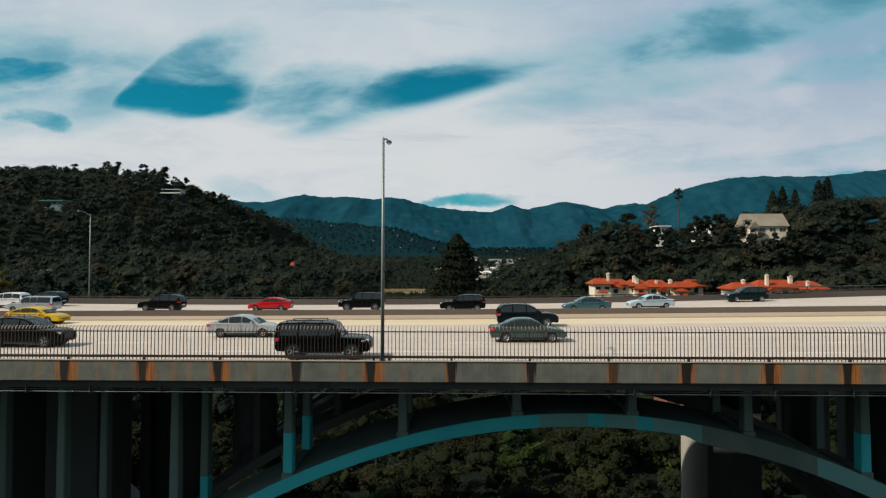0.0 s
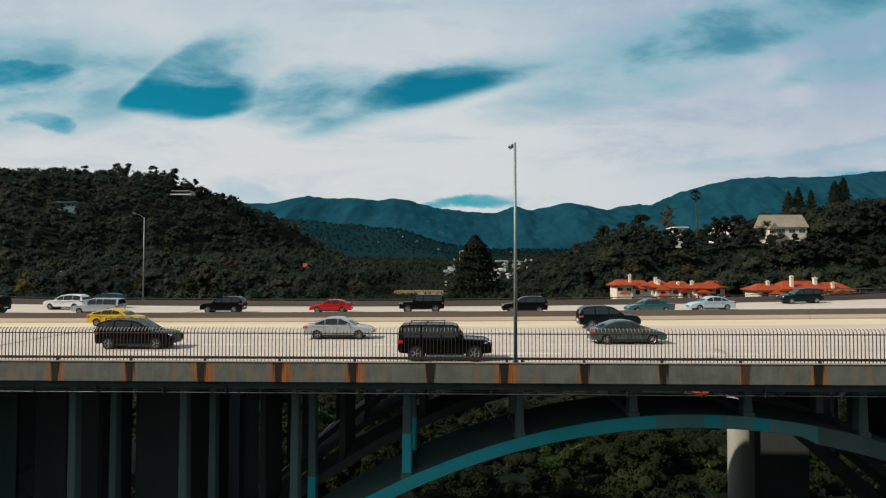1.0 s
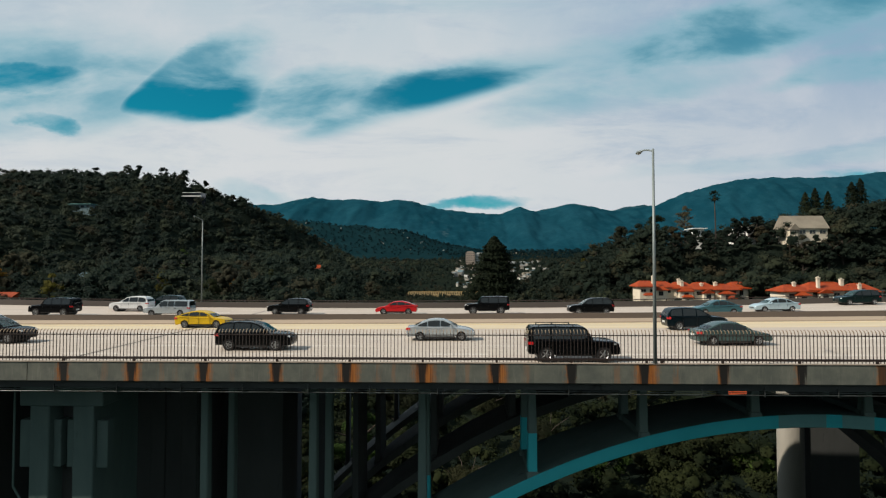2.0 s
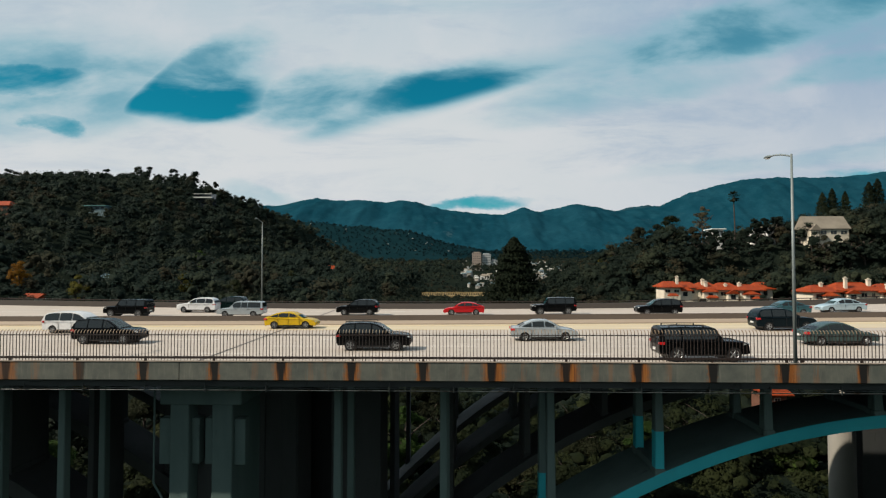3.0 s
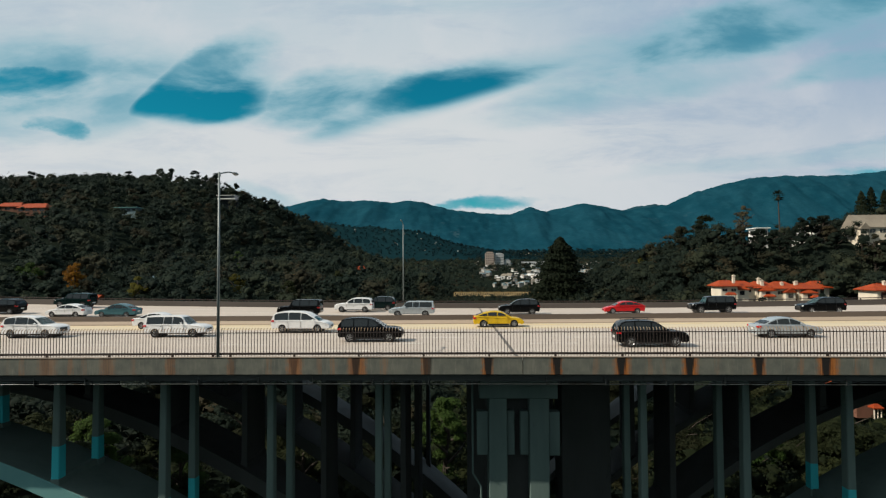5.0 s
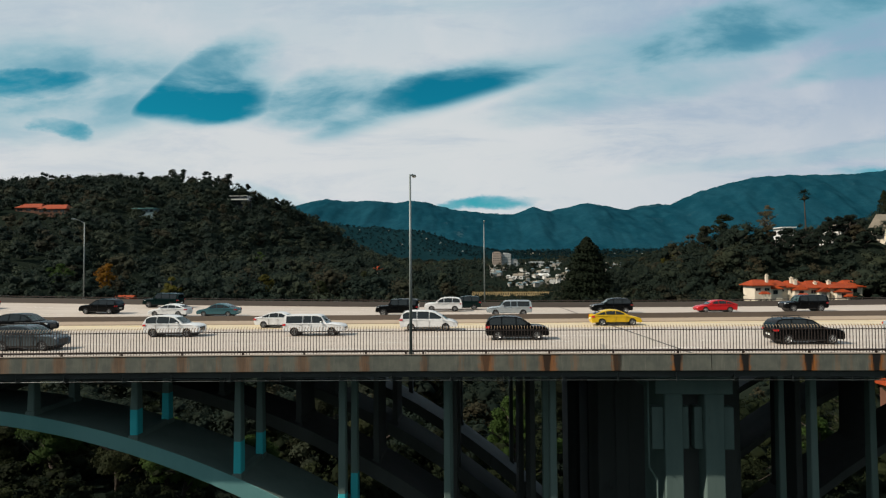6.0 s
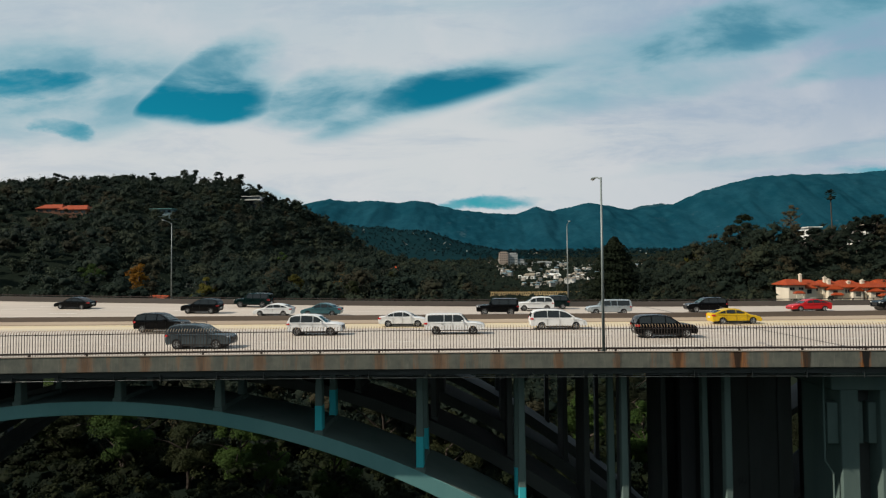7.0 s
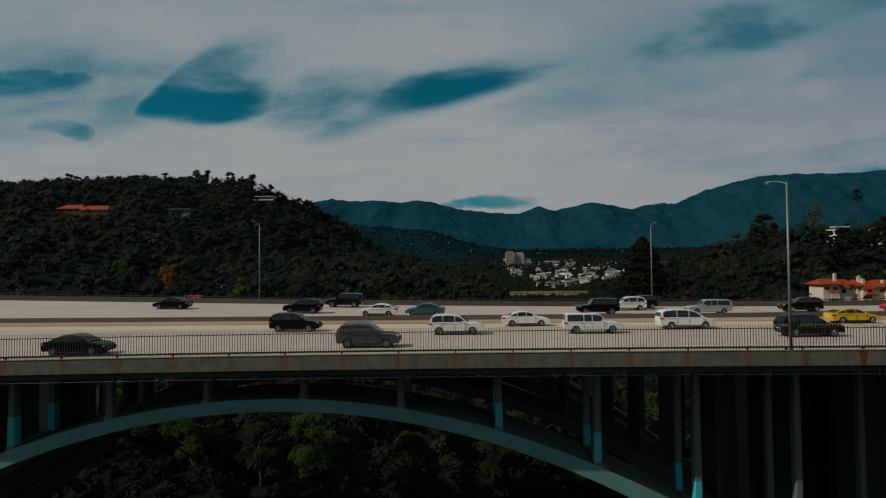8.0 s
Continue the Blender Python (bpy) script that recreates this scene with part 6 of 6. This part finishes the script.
wood("crest_trees", crest[keep_c < 0.42], 8, 12, 700, 1.2, WOOD_HILL, "dense round dark trees crowding the hill crest", aspect=(0.75, 1.1), low=0.30, clumps=9)
wood("tall_crest_trees", crest[keep_c > 0.52], 12, 18.5, 800, 1.2, WOOD_HILL, "tall round-headed trees standing out on the hill crest", aspect=(0.55, 0.80), low=0.46, clumps=6)
wood("crest_scrub", crest + np.array([3.0, -12.0, -1.0]), 5, 9, 380, 1.2, WOOD_HILL, "dark scrub below the hill crest", aspect=(1.2, 1.7), low=0.1)
# the hill's far shoulder
shoulder = scatter(-340, -50, 645, 860, 12.0, lambda x, y: True)
wood("shoulder_woods", shoulder, 3.5, 7, 130, 1.3, WOOD_HILL, "dark woods on the hill's far shoulder", clumps=6, aspect=(1.0, 1.5), low=0.1)
# skirt of the hill beside the far parapet
skirt = scatter(-290, -10, 75, 150, 7.5, lambda x, y: True)
wood("skirt_trees", skirt, 8, 14, 360, 0.75, WOOD_BANK, "mixed dark trees along the valley side")
# wooded bank on the other side
bank = scatter(62, 400, 150, 300, 7.2, lambda x, y: x < 1.15 * y + 90 and x > 34 + 0.06 * y and not (y > 198 and 104 < x < 150))
wood("bank_woods", bank, 7, 14, 290, 0.85, WOOD_BANK, "dark oaks and evergreens on the wooded bank", aspect=(0.9, 1.4), clumps=12)
slope = scatter(60, 330, 178, 216, 4.6, lambda x, y: y < 203 or not 104 < x < 150)
wood("slope_trees", slope, 6, 11, 260, 0.75, WOOD_BANK, "dark trees on the steep bank below the manor")
bank2 = scatter(60, 260, 100, 150, 6.0, lambda x, y: x > 84)
wood("bank_shrubs", bank2, 2.5, 4.8, 140, 0.75, WOOD_BANK, "dark shrubs in front of the houses", aspect=(1.0, 1.5))
# low trees of the valley floor, kept under the view down the valley
floor_trees = scatter(-25, 110, 110, 420, 5.8, lambda x, y: x < 40 + 0.25 * y)
wood("valley_trees", floor_trees, 3.0, 6.0, 90, 0.75, WOOD_BANK, "low mixed trees on the valley floor", clumps=5, aspect=(0.9, 1.3))
mid_trees = scatter(-260, 330, 420, 800, 15.0, lambda x, y: x > -0.02 * y - 40 and (x < 0.02 * y or gen.random() < 0.75))
wood("far_valley_trees", mid_trees, 3.0, 6.5, 70, 1.1, WOOD_HILL, "distant trees between the houses of the town", clumps=4, aspect=(0.9, 1.4))
scrub = scatter(-20, 66, 200, 360, 5.2, lambda x, y: x < 22 + 0.14 * y, True)
wood("valley_scrub", scrub, 1.2, 2.6, 60, 0.6, WOOD_BANK, "low scrub before the valley bridge", clumps=4, aspect=(1.4, 2.2), low=0.05)
foot_trees = scatter(38, 80, 150, 262, 6.5, lambda x, y: x < 34 + 0.12 * y)
wood("bank_foot_trees", foot_trees, 3.0, 5.5, 160, 0.65, WOOD_BANK, "olive and brown trees at the foot of the bank", clumps=8, aspect=(0.7, 1.2))
town = scatter(-420, 560, 800, 1700, 27.0, lambda x, y: True)
wood("town_trees", town, 7, 13, 36, 3.0, WOOD_HILL, "hazy trees of the valley town", clumps=4, aspect=(1.0, 1.8))
ridge_t = scatter(-1500, 600, 2000, 2560, 28.0, lambda x, y: True)
wood("ridge_woods", ridge_t, 5, 10, 22, 3.6, RIDGE_LEAF, "woods on the far ridge, coloured blue-green for haze", clumps=3, aspect=(1.3, 2.4))
plain_t = scatter(-500, 1900, 2650, 3700, 56.0, lambda x, y: True)
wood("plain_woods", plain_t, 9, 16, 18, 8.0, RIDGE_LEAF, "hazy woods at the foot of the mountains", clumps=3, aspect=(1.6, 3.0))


# single trees
def branch_set(bm, height, width, seed, low=0.3, limbs=7):
    r = random.Random(seed)
    top = height * 0.75
    prev, pr = Vector((0, 0, -1.0)), height * 0.030 + 0.05
    pts = [prev]
    for i in range(1, 6):
        t = i / 5
        p = Vector((r.uniform(-0.03, 0.03) * height, r.uniform(-0.03, 0.03) * height, -1 + (top + 1) * t))
        nr = max(0.03, pr * 0.80)
        tube(bm, prev, p, pr, nr, 7, False)
        prev, pr = p, nr
        pts.append(p)
    for k in range(limbs):
        t = low + (0.95 - low) * k / limbs
        b = Vector((0, 0, top * t))
        a = k * 2.4 + r.uniform(-0.4, 0.4)
        m = b + Vector((math.cos(a), math.sin(a), r.uniform(0.5, 1.0))) * width * 0.22
        e = m + Vector((math.cos(a + 0.3), math.sin(a + 0.3), r.uniform(0.3, 0.9))) * width * 0.20
        tube(bm, b, m, height * 0.012 + 0.03, height * 0.008 + 0.02, 5, False)
        tube(bm, m, e, height * 0.008 + 0.02, 0.02, 5, False)


def tree(x, y, z, height, width, leaves, label, seed, count=1600, leaf=0.4, clumps=13, cone=0.0, low=0.28, category="tree", name="tree", bare=False):
    tr = tagged(new(name), label, category)
    tr.location = (x, y, z)
    bm = bmesh.new()
    branch_set(bm, height, width, seed, low)
    part("trunk", bm, BARK, tr, smooth=True)
    g = np.random.default_rng(seed)
    v, shell = crowns(np.zeros((1, 3)), np.array([height]), np.array([width]), int(count * 1.9), leaf * 1.05, g, clumps, low, cone, 0.35, "rough")
    if bare:
        shell = None
    quads_mesh("crown", v, leaves, tr, shell, seed=seed)
    return tr


def conifer(x, y, z, height, width, label, seed, count=1800, leaf=0.8, leaves=None):
    """Whorls of drooping boughs round a straight trunk, narrowing to a point."""
    tr = tagged(new("conifer"), label, "tree")
    tr.location = (x, y, z)
    bm = bmesh.new()
    tube(bm, (0, 0, -1), (0, 0, height * 0.97), height * 0.018 + 0.05, 0.04, 8)
    part("trunk", bm, BARK, tr, smooth=True)
    g = np.random.default_rng(seed)
    t = g.uniform(0, 1, count) ** 1.1
    lev = np.round(t * height / 1.1) * 1.1 / height
    t = np.clip(0.75 * t + 0.25 * lev, 0.0, 1.0)
    reach = (1 - t) ** 0.6 * width * 0.5 * (0.86 + 0.14 * np.sin(lev * 57 + 1.0)) * g.uniform(0.8, 1.12, count)
    a = g.uniform(0, 2 * math.pi, count)
    rr = reach * np.sqrt(g.uniform(0.12, 1, count))
    p = np.stack([np.cos(a) * rr, np.sin(a) * rr, (0.04 + 0.96 * t) * height - rr * 0.18], 1)
    out = np.stack([np.cos(a) * 0.7, np.sin(a) * 0.7, np.full(count, 0.5)], 1)
    quads_mesh("crown", sprays(p, out, leaf * g.uniform(0.6, 1.3, count), g), leaves or LEAF_DARK, tr, seed=seed)
    return tr


def palm(x, y, z, height, seed):
    tr = tagged(new("palm_tree"), "very tall slim fan palm with a small round crown", "tree")
    tr.location = (x, y, z)
    bm = bmesh.new()
    prev = Vector((0, 0, -1))
    for i in range(1, 9):
        p = Vector((0.15 * math.sin(i * 0.6), 0, -1 + (height + 1 - 1.5) * i / 8))
        tube(bm, prev, p, 0.36 - 0.018 * i, 0.34 - 0.018 * i, 9, False)
        prev = p
    part("trunk", bm, BARK, tr, smooth=True)
    r = random.Random(seed)
    top = Vector((prev.x, 0, height - 1.5))
    for k in range(30):
        bm = bmesh.new()
        a, el = k * 2.4, r.uniform(-0.9, 1.25)
        d = Vector((math.cos(a) * math.cos(el), math.sin(a) * math.cos(el), math.sin(el)))
        side_ = d.cross(Vector((0, 0, 1))).normalized()
        tip = top + d * 1.5
        tube(bm, top, tip, 0.03, 0.02, 4, False)
        for j in range(9):
            f = (j - 4) / 4
            e = tip + (d * math.cos(f * 1.2) + side_ * math.sin(f * 1.2)) * 1.5 + Vector((0, 0, -0.25 * abs(f)))
            n_ = Vector((0, 0, 1)).cross(e - tip).normalized() * 0.15
            mid = (tip + e) / 2
            bm.faces.new([bm.verts.new(q) for q in (tip, mid + n_, e, mid - n_)])
        part("frond", bm, LEAF_DARK, tr)
    g = np.random.default_rng(seed)
    d = g.normal(0, 1, (160, 3))
    d /= np.linalg.norm(d, axis=1, keepdims=True)
    pp = np.array([top.x, 0, top.z - 1.4]) + d * np.array([0.55, 0.55, 1.0])
    quads_mesh("dead_skirt", sprays(pp, d, np.full(160, 0.5), g), LEAF_TAN, tr)


palm(132.8, 232.0, ground_z(132.8, 232), 37.6 - ground_z(132.8, 232), 3)
conifer(37.3, 224.0, -16.0, 34.2, 38.0, "broad dark cedar standing alone in the valley", 11, 15000, 1.3)
for x, y, top, w, s in ((197.5, 279, 43.4, 13.5, 1), (203.0, 280, 45.6, 13.0, 2), (208.8, 279, 43.8, 12.0, 3), (221.3, 280, 48.8, 15.0, 4), (226.2, 281, 50.6, 15.0, 5)):
    z = ground_z(x, y)
    conifer(x, y, z, top - z, w, "tall dark cypress-like conifer on the bank", 20 + s, 3000, 0.95)
tree(130.0, 259.0, ground_z(130, 259), 35.5 - ground_z(130, 259), 12.0, LEAF_TAN, "half-bare tan tree with thin twigs", 31, 2600, 0.36, 40, low=0.40, bare=True)
tree(139.5, 331.0, 12.0, 26.0, 21.0, LEAF_OLIVE, "round olive-green tree on the skyline", 32, 3200, 0.7, 30, low=0.08)
tree(-155.0, 193.0, ground_z(-155, 193) - 0.5, 10.0 - ground_z(-155, 193), 11.0, LEAF_YELLOW, "autumn-yellow tree in front of the dark hill", 33, 1900, 0.42, 22, low=0.30)
tree(-163.0, 203.0, ground_z(-163, 203) - 0.5, 7.0 - ground_z(-163, 203), 9.0, LEAF_YELLOW, "smaller autumn-orange tree in front of the hill", 34, 1300, 0.42, 18, low=0.30)
tree(-87.5, 257.5, ground_z(-87.5, 257.5) - 0.5, 3.0 - ground_z(-87.5, 257.5), 13.0, LEAF_YELLOW, "orange-leaved tree low in the valley", 35, 1300, 0.45, 18, low=0.2)
for k, (x, y, top) in enumerate(((84.0, 270.0, 11.0), (89.0, 274.0, 12.0), (79.0, 262.0, 5.0))):
    tree(x, y, ground_z(x, y) - 0.5, max(5.0, top - ground_z(x, y)), 11.0, LEAF_MUSTARD, "sunlit mustard-green tree on the bank", 40 + k, 1700, 0.5, 22, low=0.10)

for k, (x, y, top, w, lv) in enumerate(((-120, 175, 4.0, 12, LEAF_MUSTARD), (-70, 190, 1.0, 12, LEAF_OLIVE), (-98, 210, 4.0, 11, LEAF_MUSTARD), (-182, 205, 9.0, 13, LEAF_GREEN), (-60, 230, 6.0, 9, LEAF_OLIVE), (-132, 300, 18.0, 8, LEAF_GREEN))):
    z = ground_z(x, y) - 0.5
    tree(x, y, z, max(6.0, top - z), w, lv, "lighter olive tree among dark woods" if lv is LEAF_OLIVE else "yellow-green tree among dark woods" if lv is LEAF_MUSTARD else "fresh green tree among dark woods", 140 + k, 1800, 0.45, 22, low=0.12)
# trees round the manor and on the bank's skyline
for k, (x, y, top, w) in enumerate(((147.5, 201, 18.0, 7), (152.0, 200, 18.8, 7), (157.0, 201, 18.4, 7), (162.0, 200, 19.2, 8), (168.0, 202, 19.5, 8), (150.0, 204, 20.0, 6), (145.5, 222, 27.0, 11), (171.5, 211, 21.5, 9),
                                    (97.0, 250, 26.3, 12), (105.0, 251, 26.0, 12), (112.0, 248, 22.0, 11), (141.0, 231, 24.6, 10), (87.0, 250, 15.0, 11), (74.0, 246, 8.0, 11), (118.0, 238, 20.0, 9), (176.0, 236, 27.0, 13), (187.0, 240, 29.0, 13))):
    z = ground_z(x, y) - 0.5
    tree(x, y, z, max(5.0, top - z), w, WOOD_BANK, "rounded dark evergreen oak on the bank", 300 + k, 2000, 0.60, 24, low=0.12)
for k, (x, y, top, w) in enumerate(((104.5, 214, 20.5, 9), (109.0, 216, 22.0, 9), (113.5, 213, 20.0, 8), (117.5, 217, 21.0, 8), (121.0, 214, 19.6, 7), (124.5, 218, 20.6, 7), (128.0, 214, 20.2, 7), (131.5, 218, 21.6, 8),
                                    (135.5, 219, 25.5, 9), (140.0, 220, 26.0, 9), (144.0, 216, 22.0, 8), (148.0, 213, 20.4, 7), (119.5, 206, 16.5, 8), (127.0, 206, 17.0, 8), (134.0, 207, 18.0, 8), (141.5, 207, 18.5, 8), (112.0, 206, 17.0, 8), (106.0, 206, 17.0, 8))):
    z = ground_z(x, y) - 0.5
    tree(x, y, z, max(5.0, (top - z) * 1.04), w, WOOD_BANK, "dark bushy tree on the crown of the bank", 380 + k, 1500, 0.58, 22, low=0.05)
# dark shrubs before the red-roofed houses
for k, (x, y, top) in enumerate(((86.5, 165, -6.0), (92.5, 164, -3.9), (99.0, 163.5, -5.6), (105.5, 164, -6.2), (111.5, 164, -3.6), (118.5, 165, -4.4), (119.5, 137, -5.0), (126.0, 136, -4.0), (133.5, 136.5, -5.2), (141.0, 137, -3.6), (148.0, 139, -2.0))):
    z = ground_z(x, y) - 0.4
    tree(x, y, z, max(2.5, top - z), 4.2, WOOD_BANK, "dark garden shrub in front of a house", 340 + k, 700, 0.5, 8, low=0.05, category="shrub", name="shrub")
# trees in the valley under and behind the bridge
UNDER = [
    (47.5, 72.0, -20.5, 11.0, LEAF_GREEN, "bright green sunlit tree under the bridge arch"),
    (46.0, 76.0, -27.5, 8.0, LEAF_OLIVE, "olive-green bush below the bridge"),
    (64.5, 82.0, -22.0, 19.0, LEAF_OLIVE, "broad olive tree seen through the arch"),
    (57.0, 80.0, -24.0, 13.0, LEAF_OLIVE, "olive tree seen through the arch"),
    (74.0, 78.0, -30.0, 10.0, LEAF_GREEN, "leafy green tree beside the pillar"),
    (33.0, 66.0, -27.0, 12.0, LEAF_OLIVE, "scrubby olive tree in the valley"),
    (24.0, 68.0, -27.0, 12.0, LEAF_OLIVE_DARK, "dark tree in the valley"),
    (39.0, 84.0, -24.0, 15.0, LEAF_OLIVE_DARK, "dark leafy tree in the valley"),
    (15.0, 72.0, -22.0, 13.0, LEAF_OLIVE, "olive tree beneath the bridge"),
    (-5.0, 64.0, -14.0, 11.0, LEAF_GREEN, "green tree beside the tall pier"),
    (6.5, 72.0, -17.0, 11.0, LEAF_GREEN, "green tree behind the columns"),
    (-16.0, 68.0, -20.0, 13.0, LEAF_OLIVE_DARK, "dark tree behind the columns"),
    (-28.0, 62.0, -17.0, 15.0, LEAF_OLIVE, "olive tree behind the arch"),
    (-40.0, 74.0, -16.0, 15.0, LEAF_OLIVE_DARK, "dark tree behind the arch"),
    (-54.0, 52.0, -17.0, 8.5, LEAF_GREEN, "round bright green tree under the arch"),
    (-45.0, 56.0, -19.5, 12.0, LEAF_GREEN, "green tree under the arch"),
    (-63.0, 64.0, -18.0, 13.0, LEAF_GREEN, "leafy green tree under the arch"),
    (-73.0, 66.0, -18.0, 14.0, LEAF_OLIVE, "olive bush under the arch"),
    (-86.0, 68.0, -17.0, 16.0, LEAF_GREEN, "green oak under the arch"),
    (-108.0, 82.0, -14.5, 19.0, LEAF_GREEN, "broad green tree under the arch"),
    (-98.0, 72.0, -18.0, 15.0, LEAF_OLIVE, "olive tree under the arch"),
    (82.0, 108.0, -14.0, 17.0, LEAF_OLIVE, "olive-green tree on the valley side"),
    (66.0, 112.0, -17.0, 16.0, LEAF_OLIVE, "olive tree on the valley side"),
    (95.0, 100.0, -16.0, 16.0, LEAF_OLIVE_DARK, "dark tree on the valley side"),
    (30.0, 104.0, -19.0, 16.0, LEAF_OLIVE_DARK, "dark tree on the valley floor"),
    (10.0, 98.0, -17.0, 16.0, LEAF_OLIVE_DARK, "dark tree on the valley floor"),
    (-20.0, 96.0, -15.0, 16.0, LEAF_OLIVE_DARK, "dark tree on the valley floor"),
    (-70.0, 100.0, -12.0, 17.0, LEAF_OLIVE_DARK, "dark tree on the valley floor"),
]
for k, (x, y, top, w, lv, label) in enumerate(UNDER):
    z = ground_z(x, y) - 0.3
    tree(x, y, z, max(4.0, top - z), w, lv, label, 60 + k, int(2600 + 190 * w), 0.36, 26, low=0.12)
under = scatter(-150, 130, 46, 108, 5.0, lambda x, y: True)
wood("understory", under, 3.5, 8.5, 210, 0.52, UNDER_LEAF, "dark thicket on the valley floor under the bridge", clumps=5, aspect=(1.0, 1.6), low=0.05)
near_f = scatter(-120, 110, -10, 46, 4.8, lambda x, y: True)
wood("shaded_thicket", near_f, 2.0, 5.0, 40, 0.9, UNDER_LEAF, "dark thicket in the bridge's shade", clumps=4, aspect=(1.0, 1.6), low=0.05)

# a pale rock outcrop in the valley
bm = bmesh.new()
bmesh.ops.create_icosphere(bm, subdivisions=3, radius=1.0)
for v in bm.verts:
    k = 1 + 0.35 * noise.noise(v.co * 1.6) + 0.15 * noise.noise(v.co * 4.5)
    v.co = Vector((v.co.x * 2.6 * k, v.co.y * 2.2 * k, v.co.z * 2.4 * k))
rk = ob_of("rock", bm, ROCK)
rk.location = (-79.0, 46.0, -30.5)
tagged(rk, "pale craggy rock outcrop on the valley floor", "rock")
